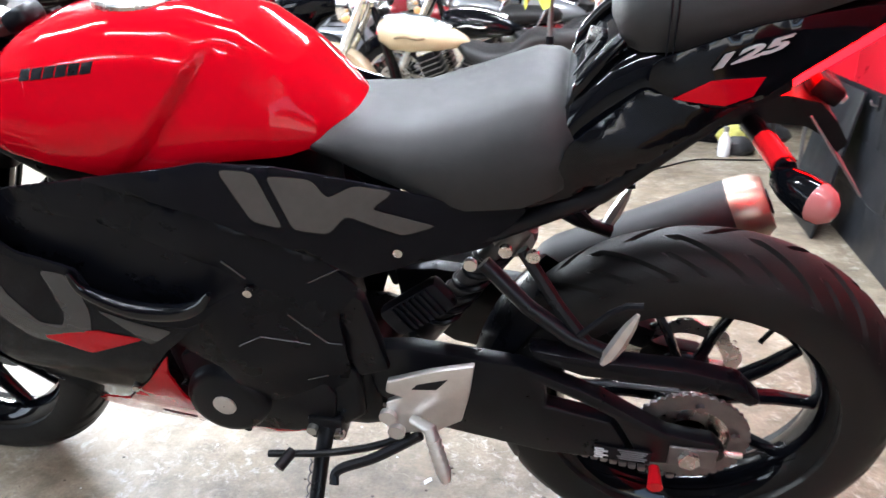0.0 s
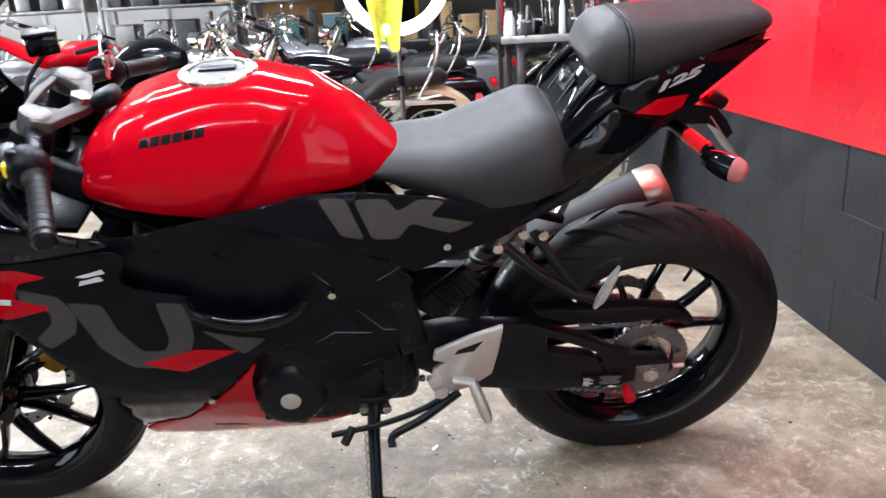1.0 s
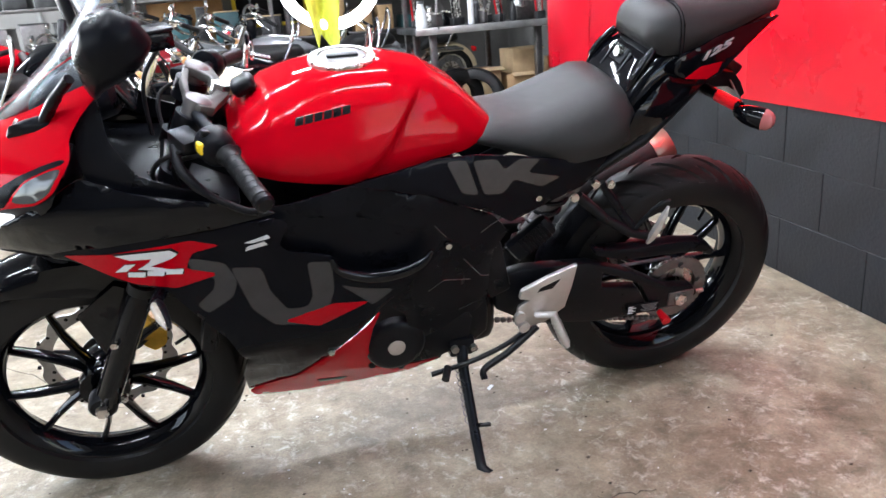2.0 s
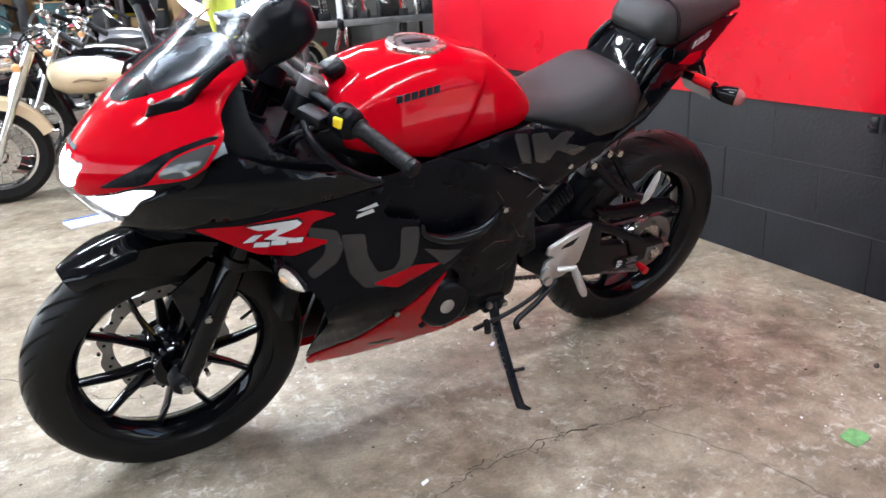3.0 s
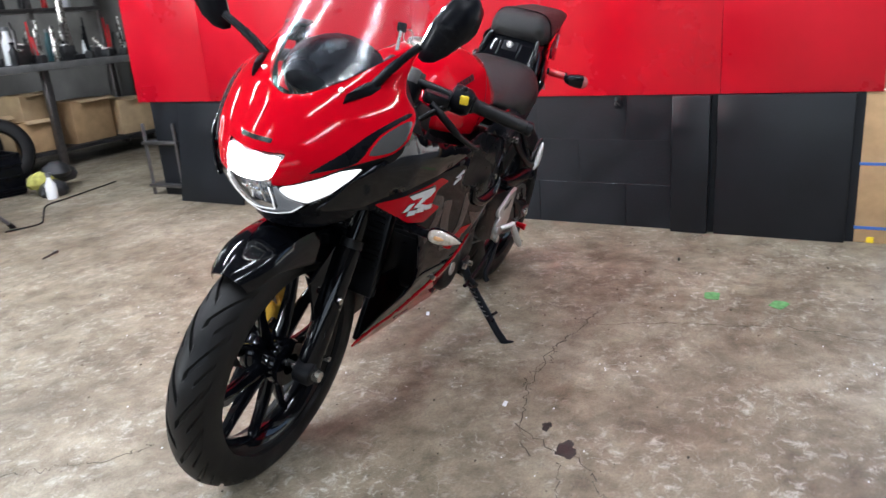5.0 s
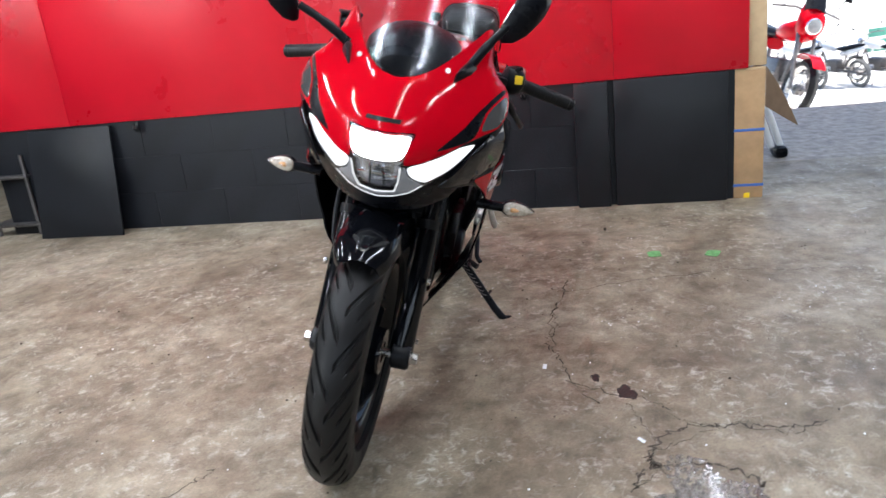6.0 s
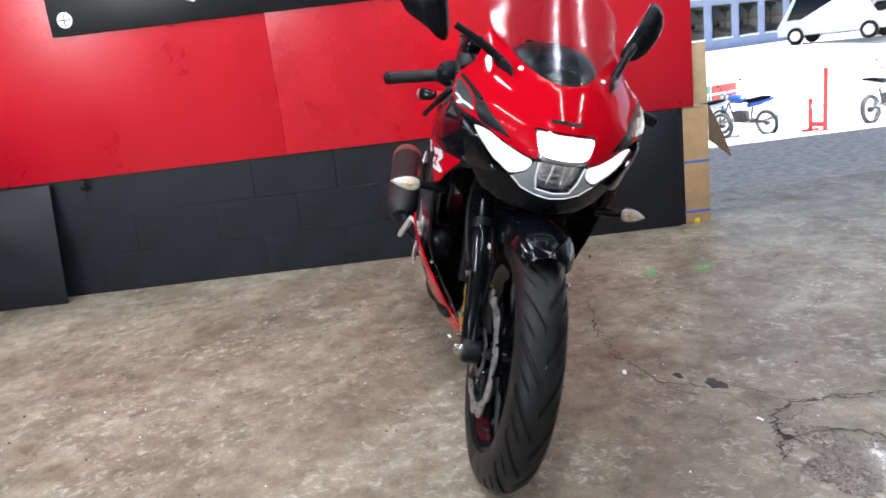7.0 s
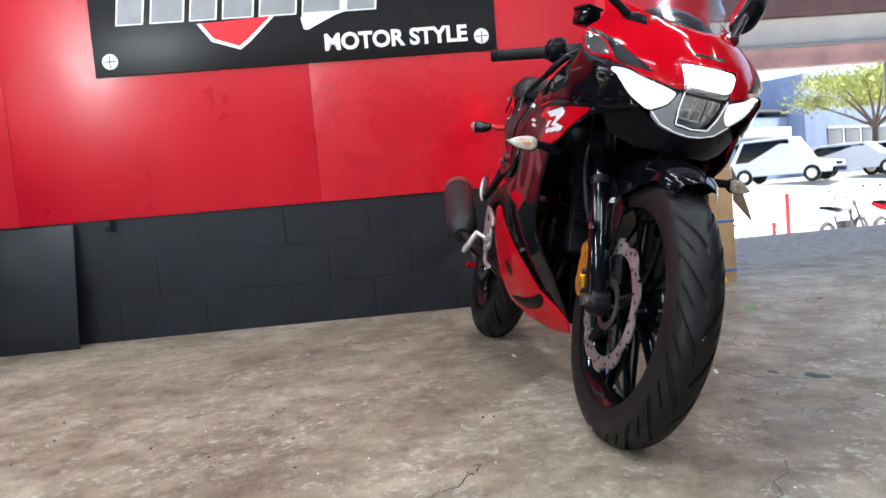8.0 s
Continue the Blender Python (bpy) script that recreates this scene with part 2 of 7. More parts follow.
    col = mix("MULTIPLY", 0.75, col, grit)
    lk.new(col, b.inputs["Base Color"])
    rr = ramp(noise_n(5, 5), [(0.3, (0.32, 0.32, 0.32)), (0.7, (0.62, 0.62, 0.62))])
    lk.new(rr, b.inputs["Roughness"])
    bp = ns.new("ShaderNodeBump")
    bp.inputs["Strength"].default_value, bp.inputs["Distance"].default_value = 0.5, 0.003
    lk.new(noise_n(55, 8, 0.7), bp.inputs["Height"])
    lk.new(bp.outputs[0], b.inputs["Normal"])
    return m


CONC = concrete()
STAIN = mat("dark_oil_stain", (0.03, 0.027, 0.024), 0.45, var=0.4, scale=20, bump=0.3, bscale=150)
CRACK = mat("crack_dirt_filling", (0.085, 0.072, 0.058), 0.9, var=0.4, scale=30)
ASPH = mat("pale_asphalt", (0.33, 0.295, 0.26), 0.6, var=0.4, scale=16, bump=1.0, bscale=160)
YARD = mat("sunlit_yard_concrete", (0.62, 0.61, 0.59), 0.85, var=0.14, scale=3, bump=0.4, bscale=120)


# ================= mesh helpers =================
from mathutils import geometry


def part(name, bm, material, parent=None, label="", smooth=40):
    """Link a bmesh as one mesh object under a thing or part."""
    me = bpy.data.meshes.new(name)
    bmesh.ops.recalc_face_normals(bm, faces=bm.faces)
    bm.to_mesh(me)
    bm.free()
    if smooth:
        me.shade_smooth()
        me.set_sharp_from_angle(angle=radians(smooth))
    me.materials.append(material)
    ob = new(name, me)
    if parent is not None:
        ob.parent = parent
    if label:
        tagged(ob, label)
    return ob


def thing(name, label, category, m=None, group="", kind=""):
    """An Empty that carries the parts of one thing."""
    ob = new(name)
    ob.empty_display_size = 0.1
    if m is not None:
        ob.matrix_world = m
    return tagged(ob, label, category, group, kind)


def add_box(bm, c, size, m=None, bevel=0.0, seg=2):
    """A bevelled box into bm, centred at c."""
    r = bmesh.ops.create_cube(bm, size=1)
    vs = r["verts"]
    bmesh.ops.scale(bm, vec=size, verts=vs)
    if bevel:
        es = list({e for v in vs for e in v.link_edges})
        out = bmesh.ops.bevel(bm, geom=es, offset=bevel, segments=seg, affect="EDGES", profile=0.5, clamp_overlap=True)
        vs = list({v for f in out["faces"] for v in f.verts} | {v for v in vs if v.is_valid})
    mm = Matrix.Translation(c) @ (m or Matrix())
    bmesh.ops.transform(bm, matrix=mm, verts=vs)
    return bm


def boxm(c, size, m=None, bevel=0.004, seg=2):
    return add_box(bmesh.new(), c, size, m, bevel, seg)


def add_tube(bm, pts, r, n=10, caps=True):
    """A round bar along points; r is one radius or one for each point."""
    pts = [Vector(p) for p in pts]
    rs = r if isinstance(r, (list, tuple)) else [r] * len(pts)
    rings, up = [], None
    for i, p in enumerate(pts):
        d = (pts[min(i + 1, len(pts) - 1)] - pts[max(i - 1, 0)]).normalized()
        if up is None:
            up = d.orthogonal().normalized()
        else:
            up = (up - d * up.dot(d))
            up = up.normalized() if up.length > 1e-6 else d.orthogonal().normalized()
        side = d.cross(up)
        rings.append([bm.verts.new(p + (up * math.cos(a) + side * math.sin(a)) * rs[i]) for a in (2 * math.pi * k / n for k in range(n))])
    for a, c in zip(rings, rings[1:]):
        for k in range(n):
            bm.faces.new((a[k], a[(k + 1) % n], c[(k + 1) % n], c[k]))
    if caps:
        bm.faces.new(rings[0][::-1])
        bm.faces.new(rings[-1])
    return bm


def tube(pts, r, n=10, caps=True):
    return add_tube(bmesh.new(), pts, r, n, caps)


def spline(pts, n=8):
    """Catmull-Rom points through pts."""
    P = [Vector(p) for p in pts]
    P = [P[0] * 2 - P[1]] + P + [P[-1] * 2 - P[-2]]
    out = []
    for i in range(1, len(P) - 2):
        for k in range(n):
            t = k / n
            a, b, c, d = P[i - 1], P[i], P[i + 1], P[i + 2]
            out.append(0.5 * (2 * b + (c - a) * t + (2 * a - 5 * b + 4 * c - d) * t * t + (3 * b - a - 3 * c + d) * t ** 3))
    out.append(P[-2])
    return out


def add_lathe(bm, prof, n=48, c=(0, 0, 0), closed=False):
    """Turn a profile of (radius, offset along y) round the y axis through c."""
    c = Vector(c)
    rings = []
    for r, o in prof:
        rings.append([bm.verts.new(c + Vector((r * math.cos(a), o, r * math.sin(a)))) for a in (2 * math.pi * k / n for k in range(n))])
    pairs = list(zip(rings, rings[1:])) + ([(rings[-1], rings[0])] if closed else [])
    for a, b in pairs:
        for k in range(n):
            bm.faces.new((a[k], a[(k + 1) % n], b[(k + 1) % n], b[k]))
    return bm


def lathe(prof, n=48, c=(0, 0, 0), closed=False):
    return add_lathe(bmesh.new(), prof, n, c, closed)


def disc(r, o0, o1, n=32, c=(0, 0, 0), bev=0.003):
    """A solid bevelled disc with its axis along y."""
    s = 1 if o1 > o0 else -1
    return lathe([(0.0005, o0), (r - bev, o0), (r, o0 + s * bev), (r, o1 - s * bev), (r - bev, o1), (0.0005, o1)], n, c)


def interp(v, xs, ys):
    return float(np.interp(v, xs, ys))


def resample(outline, step):
    out = []
    n = len(outline)
    for i in range(n):
        a, b = Vector(outline[i]), Vector(outline[(i + 1) % n])
        k = max(1, int((b - a).length / step))
        out += [a + (b - a) * (j / k) for j in range(k)]
    return out


def rounded(outline, r=0.3):
    """Cut the corners of an outline twice."""
    pts = [Vector(p) for p in outline]
    for _ in range(2):
        out = []
        for i, p in enumerate(pts):
            a, b = pts[i - 1], pts[(i + 1) % len(pts)]
            ra = min(r * (a - p).length, 0.005)
            rb = min(r * (b - p).length, 0.005)
            out += [p + (a - p).normalized() * ra, p + (b - p).normalized() * rb]
        pts = out
    return pts


def sheet(outline, place, thick, step=0.016, soft=True):
    """A shell with that outline (u, v): place(u, v, d) gives its point at depth d under the skin."""
    ring = resample(rounded(outline) if soft else [Vector(p) for p in outline], step)
    n = len(ring)
    us, vs = [p.x for p in ring], [p.y for p in ring]
    pts = list(ring)
    u = min(us) + step / 2
    while u < max(us):
        v = min(vs) + step / 2
        while v < max(vs):
            pts.append(Vector((u, v)))
            v += step
        u += step
    co, _, faces, _, _, _ = geometry.delaunay_2d_cdt(pts, [], [list(range(n))], 1, 1e-5)
    bm = bmesh.new()
    edge_count = {}
    for f in faces:
        for i in range(3):
            e = tuple(sorted((f[i], f[(i + 1) % 3])))
            edge_count[e] = edge_count.get(e, 0) + 1
    rim = [e for e, k in edge_count.items() if k == 1]
    on_rim = {i for e in rim for i in e}
    used = {i for f in faces for i in f}
    top = {i: bm.verts.new(place(co[i].x, co[i].y, thick * 0.3 if i in on_rim and soft else 0.0)) for i in used}
    low = {i: bm.verts.new(place(co[i].x, co[i].y, thick)) for i in used}
    for f in faces:
        bm.faces.new([top[i] for i in f])
        bm.faces.new([low[i] for i in reversed(f)])
    for a, b in rim:
        bm.faces.new((top[a], top[b], low[b], low[a]))
    return bm


def loft(rings, caps=True):
    """Skin over rings of equal count."""
    bm = bmesh.new()
    R = [[bm.verts.new(p) for p in ring] for ring in rings]
    n = len(R[0])
    for a, b in zip(R, R[1:]):
        for k in range(n):
            bm.faces.new((a[k], a[(k + 1) % n], b[(k + 1) % n], b[k]))
    if caps:
        bm.faces.new(R[0][::-1])
        bm.faces.new(R[-1])
    return bm


def plate(outline, y0, y1, bevel=0.003):
    """A flat plate cut to an outline in x and z, from y0 to y1."""
    bm = bmesh.new()
    f = bm.faces.new([bm.verts.new((x, y0, z)) for x, z in outline])
    r = bmesh.ops.extrude_face_region(bm, geom=[f])
    bmesh.ops.translate(bm, vec=(0, y1 - y0, 0), verts=[v for v in r["geom"] if isinstance(v, bmesh.types.BMVert)])
    if bevel:
        bmesh.ops.bevel(bm, geom=[e for e in bm.edges], offset=bevel, segments=2, affect="EDGES", profile=0.5, clamp_overlap=True)
    return bm


def text_mesh(words, size, depth, m, name, material, parent, shear=0.0, label="", width=None, bold=0.0):
    """Raised letters from the built-in font, turned into a mesh."""
    cu = bpy.data.curves.new(name, "FONT")
    cu.body, cu.size, cu.extrude, cu.shear, cu.align_x = words, size, depth, shear, "CENTER"
    cu.offset = bold
    tmp = bpy.data.objects.new(name + "_src", cu)
    scene.collection.objects.link(tmp)
    dg = bpy.context.evaluated_depsgraph_get()
    me = bpy.data.meshes.new_from_object(tmp.evaluated_get(dg))
    bpy.data.objects.remove(tmp)
    bpy.data.curves.remove(cu)
    if width:
        xs = [v.co.x for v in me.vertices]
        k = width / (max(xs) - min(xs))
        me.transform(Matrix.Diagonal((k, 1, 1, 1)))
    me.transform(m)
    me.materials.clear()
    me.materials.append(material)
    ob = new(name, me)
    if parent is not None:
        ob.parent = parent
    if label:
        tagged(ob, label)
    return ob


def setting(ob, label, category):
    return tagged(ob, label, category, kind="structure")


# ================= the large structure =================
def slab(name, x0, x1, y0, y1, z0, z1, material, label, category, bevel=0.0):
    ob = part(name, boxm(((x0 + x1) / 2, (y0 + y1) / 2, (z0 + z1) / 2), (x1 - x0, y1 - y0, z1 - z0), None, bevel), material, smooth=0)
    return setting(ob, label, category)


def yard_z(x):
    """Height of the yard: it falls away from the door, then rises to the far car park."""
    return interp(x, [-400, 3.2, 14, 17, 27, 400], [-.06, -.06, -1.45, -1.5, -.1, -.1])


bm = bmesh.new()
_rows = [[bm.verts.new((x, y, yard_z(x))) for y in (-400, -60, -20, -8, 0, 20, 400)] for x in [-400, -20, 0, 3.2] + [4 + k for k in range(26)] + [40, 80, 400]]
for a, b in zip(_rows, _rows[1:]):
    for k in range(6):
        bm.faces.new((a[k], a[k + 1], b[k + 1], b[k]))
setting(part("ground", bm, YARD, None, "", 0), "wide sunlit grey yard falling away from the door", "ground")
floor = slab("floor", -7, 2.06, -7.5, 9.2, -0.05, 0.0, CONC, "worn stained grey concrete workshop floor", "floor")
slab("threshold", 2.064, 3.75, -7.5, -1.2, -0.05, -0.004, ASPH, "rough pale asphalt apron outside the door", "pavement", 0.004)
slab("ceiling", -7.2, 3.6, -7.6, 9.4, CEIL, CEIL + 0.12, CEILM, "grey sheet roof of the workshop", "ceiling")
slab("wall_west", -7.2, -7.0, -7.6, 5.5, -0.05, 0.95, BACKW, "dull plastered workshop wall under the window band", "wall")
slab("wall_west_upper", -7.2, -7.0, -7.6, 9.4, 2.55, CEIL, BACKW, "dull plastered wall over the window band", "wall")
slab("wall_west_north", -7.2, -7.0, 4.25, 5.5, 0.95, 2.55, BACKW, "dull plastered wall beside the window band", "wall")
slab("wall_west_corner", -7.2, -7.0, 7.7, 9.4, -0.05, 2.55, BACKW, "dull plastered wall beside the side doorway", "wall")
slab("wall_west_south", -7.2, -7.0, -7.6, -5.85, 0.95, 2.55, BACKW, "dull plastered wall beside the window band", "wall")
# this window band is out of view, added to carry the side light
window_west = setting(part("window_west", boxm((-7.05, -0.8, 0.965), (0.16, 10.1, 0.03), None, 0.004), WHITEP, None, "", 0), "added unseen band of windows with pale bars, for side light", "window")
for k in range(7):
    part("window_bar", boxm((-7.03, -5.82 + 1.68 * k, 1.765), (0.07, 0.06, 1.57), None, 0.004), WHITEP, window_west)
part("window_bar", boxm((-7.03, -0.8, 1.85), (0.05, 10.1, 0.04), None, 0.004), WHITEP, window_west)
slab("wall_south", -7.0, 2.0, -7.7, -7.5, -0.05, CEIL, BACKW, "dull plastered workshop wall", "wall")
slab("wall_north", -7.0, 3.6, 9.2, 9.4, -0.05, CEIL, BACKW, "dull plastered workshop wall behind the parked bikes", "wall")
slab("wall_back_east", 3.4, 3.6, 2.75, 9.2, -0.05, CEIL, BACKW, "dull workshop wall behind the bench", "wall")
slab("wall_return", 1.75, 3.4, 2.75, 2.9, -0.05, CEIL, BACKW, "plastered return wall beside the bench", "wall")
slab("floor_back", 2.064, 3.4, 2.9, 9.2, -0.05, -0.002, CONC, "worn concrete floor under the bench", "floor")

# the painted wall behind the motorcycle
WALLM = pose(1.388, 0, 0, 0, 0, -1.66)
wall_east = part("wall_east", boxm((0.125, 0.72, CEIL / 2), (0.2, 3.9, CEIL), None, 0), BLACKWALL, smooth=0)
setting(wall_east, "painted block wall, red above a black lower band", "wall")
wall_east.matrix_world = WALLM
for y0, y1, d in ((-1.235, -0.6705, 0.0), (-0.6695, 0.7395, 0.002), (0.7405, 2.1395, 0.001), (2.1405, 2.76, 0.0015)):
    part("wall_panel", boxm((0.022 - d / 2, (y0 + y1) / 2, (0.58 + CEIL) / 2), (0.016 + d, y1 - y0, CEIL - 0.58), None, 0.0012), REDWALL, wall_east, "glossy red painted sheet")

# blocks of the lower wall, laid in bond with thin joints
_shape = boxm((0, 0, 0), (.03, .4038, .1928), None, .0017, 1)
block = part("block", _shape, BLACKWALL, wall_east, "", 30)
block.location = (.0385, -.49, .097)
for row, z in ((0, .097), (1, .292), (2, .485)):
    y = -.49 + (.21 if row == 1 else 0)
    while y < 2.2:
        if row or y > -.48:
            b2 = new("block", block.data)
            b2.parent = wall_east
            b2.location = (.0385 + .0007 * ((row * 7 + int(y * 10)) % 3 - 1), y, z)
        y += .405

# street door: header over the opening, and the jamb
slab("door_header", 1.75, 2.0, -7.5, -1.22, 2.4, CEIL, WHITEP, "pale header over the wide street door", "header", 0.01)
slab("door_post", 1.8, 1.95, -7.5, -5.6, -0.05, 2.4, WHITEP, "pale jamb of the street door", "post", 0.01)
# boards leaning on the wall, latches, sign
def wall_thing(ob):
    ob.matrix_world = WALLM @ ob.matrix_world
    return ob


board = thing("leaning_board", "black painted plywood board leaning on the wall", "board", pose(1.35, 1.895, 0, 0, 0, -1.66), group="black boards")
part("board_panel", plate([(0, 0), (0, .575), (-.012, .575), (-.012, 0)], .0, .5, .002), BOARD, board)
board.children[0].matrix_basis = pose(0, 0, 0, 0, 9.5, 0)
board2 = thing("standing_board", "black painted plywood board standing against the wall", "board", WALLM @ pose(.004, -.908, 0), group="black boards")
part("board_panel", boxm((0, 0, .289), (.014, .485, .577), None, .002), BOARD, board2)
strip = thing("wall_post", "narrow black painted post on the wall", "post", WALLM @ pose(-.005, -.565, 0))
part("post_body", boxm((0, 0, .29), (.03, .15, .575), None, .004), BOARD, strip)
for y in (1.735, -.262):
    lt = thing("wall_latch", "small black metal latch on the wall", "latch", WALLM @ pose(0, y, .55), group="wall latches")
    part("latch_plate", boxm((-.003, 0, 0), (.006, .028, .05), None, .002), BLACKM, lt)
    part("latch_loop", tube([(-.006, -.008, -.01), (-.025, -.008, -.004), (-.03, 0, .01), (-.025, .008, -.004), (-.006, .008, -.01)], .003, 8), DARKSTEEL, lt)

sign = thing("shop_sign", "black sign board with silver and red lettering", "sign", WALLM @ pose(.006, .775, 1.237))
part("sign_panel", boxm((0, 0, .3), (.008, 1.885, .6), None, .002), SIGNB, sign)
# letters face -x: text x axis runs to -y
SIGNT = Matrix(((0, 0, -1, -.0045), (-1, 0, 0, 0), (0, 1, 0, 0), (0, 0, 0, 1)))
text_mesh("MOTOR STYLE", .105, .0015, SIGNT @ Matrix.Translation((.46, .055, 0)), "lettering", SIGNW, sign, 0, "white words", .68, .0035)
# the large name is drawn as slanted silver blocks with pale edges and red drips
def sign_block(name, pts, x, material, label=""):
    bm = bmesh.new()
    f = bm.faces.new([bm.verts.new((x, -u, v)) for u, v in pts])
    r = bmesh.ops.extrude_face_region(bm, geom=[f])
    bmesh.ops.translate(bm, vec=(-.0015, 0, 0), verts=[v for v in r["geom"] if isinstance(v, bmesh.types.BMVert)])
    return part(name, bm, material, sign, label, 0)


sign_block("sign_drip", [(-.46, .215), (-.40, .13), (-.27, .085), (-.22, .12), (-.10, .23)], -.0042, SIGNW)
sign_block("sign_drip", [(-.44, .215), (-.39, .145), (-.275, .103), (-.23, .135), (-.12, .23)], -.0058, mat("sign_red_vinyl", (0.6, 0.01, 0.02), 0.35, var=0.1), "red shape with a white edge")
sign_block("sign_drip", [(.02, .21), (.03, .16), (.05, .155), (.18, .215), (.25, .235), (.28, .225), (.30, .33), (.1, .33)], -.0042, SIGNW)
for x0, w in ((-.82, .14), (-.665, .17), (-.485, .14), (-.335, .16), (-.165, .19), (.035, .2), (.24, .16)):
    lean = .035
    for gx, gz, grow, mm in ((-.006, 0, .008, SIGNW), (-.0078, 0, 0, SIGNG)):
        z0, z1 = .235 - grow * .8, .47 + grow
        sign_block("sign_block", [(x0 - grow, z0), (x0 + w - .03 + grow, z0), (x0 + w + lean - .03 + grow, z1), (x0 + lean - grow, z1)], gx, mm, "silver block of the large name" if mm is SIGNG else "")
for u, v in ((-.87, .07), (.87, .07), (-.87, .53), (.87, .53)):
    sc = part("sign_screw", lathe([(.001, -.0075), (.03, -.0075), (.034, -.006), (.036, -.004), (.001, -.004)], 28), SIGNW, sign, "white screw cap with a dark cross")
    sc.matrix_basis = Matrix.Translation((.0, -u, v)) @ pose(0, 0, 0, 0, 0, -90)
    for a in (0, 90):
        ln = part("screw_line", boxm((0, -.0078, 0), (.06, .001, .004), None, 0), SIGNB, sc)
        ln.matrix_basis = pose(0, 0, 0, 0, a, 0)

# cardboard at the end of the wall
cb = thing("cardboard_sheet", "tall folded brown cardboard bound with blue strapping", "cardboard", pose(1.40, -1.245, 0, 0, 0, -1.66))
part("card_leaf", boxm((0, 0, .29), (.05, .125, .58), None, .004), CARD, cb)
part("card_leaf", boxm((.006, -.003, .73), (.03, .13, .29), pose(0, 0, 0, 0, 1.5, 0), .004), CARD2, cb)
part("card_fold", boxm((-.02, 0, .575), (.012, .126, .012), None, .003), CARD2, cb)
for z in (.06, .31):
    part("strap", boxm((0, 0, z), (.054, .129, .012), None, .001), BLUET, cb, "blue strap")
flap_rows = []
for t in (0, .35, .7, 1.0):
    hi, lo = Vector((-.03, -.065, .58)).lerp(Vector((.13, -.235, .292)), t), Vector((-.03, -.065, .41)).lerp(Vector((.13, -.235, .288)), t)
    hi.z += .02 * math.sin(3.14 * t)
    flap_rows.append([hi, lo, lo + Vector((.004, .003, 0)), hi + Vector((.004, .003, 0))])
part("card_flap", loft(flap_rows), CARDB, cb, "torn flap sticking out", 0)
scrap = thing("wood_scrap", "small dark offcuts lying beside the cardboard", "scrap", pose(1.42, -1.2, 0))
part("offcut", boxm((0, .02, .015), (.05, .09, .03), pose(0, 0, 0, 0, 0, 20), .003), CARD, scrap)
part("offcut", boxm((-.03, -.03, .012), (.03, .05, .024), pose(0, 0, 0, 0, 0, -15), .003), YELLOW, scrap)

# floor marks: tape, stains, cracks, loose chips
def blot(cx, cy, r, seed, squash=1.0, z=.0012, n=28):
    rnd = random.Random(seed)
    ph = [rnd.uniform(0, 6.28) for _ in range(5)]
    bm = bmesh.new()
    ring = []
    for k in range(n):
        a = 2 * math.pi * k / n
        rr = r * (1 + .18 * math.sin(2 * a + ph[0]) + .14 * math.sin(3 * a + ph[1]) + .1 * math.sin(5 * a + ph[2]) + .08 * math.sin(9 * a + ph[3]))
        ring.append(bm.verts.new((cx + rr * math.cos(a), cy + rr * squash * math.sin(a), z)))
    bm.faces.new(ring)
    return bm


def crack(points, w, seed):
    rnd = random.Random(seed)
    pts = []
    for (x0, y0), (x1, y1) in zip(points, points[1:]):
        for k in range(10):
            t = k / 10
            pts.append((x0 + (x1 - x0) * t + rnd.gauss(0, .007), y0 + (y1 - y0) * t + rnd.gauss(0, .007)))
    bm = bmesh.new()
    prev = None
    for i, (x, y) in enumerate(pts[:-1]):
        dx, dy = pts[i + 1][0] - x, pts[i + 1][1] - y
        l = math.hypot(dx, dy) or 1
        ww = w * rnd.uniform(.3, 1.2)
        a, b = bm.verts.new((x - dy / l * ww, y + dx / l * ww, .001)), bm.verts.new((x + dy / l * ww, y - dx / l * ww, .001))
        if prev:
            bm.faces.new((prev[0], prev[1], b, a))
        prev = (a, b)
    return bm


for k, pts in enumerate((
        [(.43, -.445), (.277, -.43), (.128, -.403), (.034, -.422), (-.096, -.39), (-.19, -.43), (-.32, -.46), (-.47, -.55)],
        [(-1.25, .9), (-.956, .596), (-.873, .503), (-.786, .389), (-.7, .36)],
        [(-.15, -.411), (.102, -.393), (.25, -.42)], [(-.324, -.45), (-.43, -.67), (-.51, -.71), (-.55, -.8), (-.5, -.9)],
        [(-.43, -.6), (-.592, -.65), (-.72, -.63), (-.80, -.58)], [(.3, -.43), (.4, -.7), (.46, -1.0), (.42, -1.5)],
        [(-.9, -.2), (-1.3, .1), (-1.9, .3)], [(-.66, -.62), (-.6, -.7), (-.53, -.8), (-.56, -.93), (-.52, -1.05)], [(-.66, -.62), (-.72, -.66), (-.75, -.7)], [(-.6, 1.6), (-.3, 1.9), (.2, 2.0)])):
    part("floor_crack", crack(pts, .0021 if k < 3 else .0017, 40 + k), CRACK, floor, "", 0)
for k, pts in enumerate((
        [(-.70, -.637), (-.661, -.635), (-.585, -.655), (-.54, -.735), (-.535, -.84), (-.54, -.94), (-.517, -1.041)],
        [(-.70, -.637), (-.73, -.60), (-.80, -.585)], [(-.69, -.64), (-.68, -.72), (-.70, -.80), (-.76, -.86)])):
    part("floor_crack", crack(pts, .0042, 70 + k), CRACK, floor, "", 0)
for x, y, r, q in ((-.382, -.60, .032, .8), (-.302, -.525, .018, .7)):
    part("oil_spot", blot(x, y, r, int(1000 * r), q), STAIN, floor, "", 0)
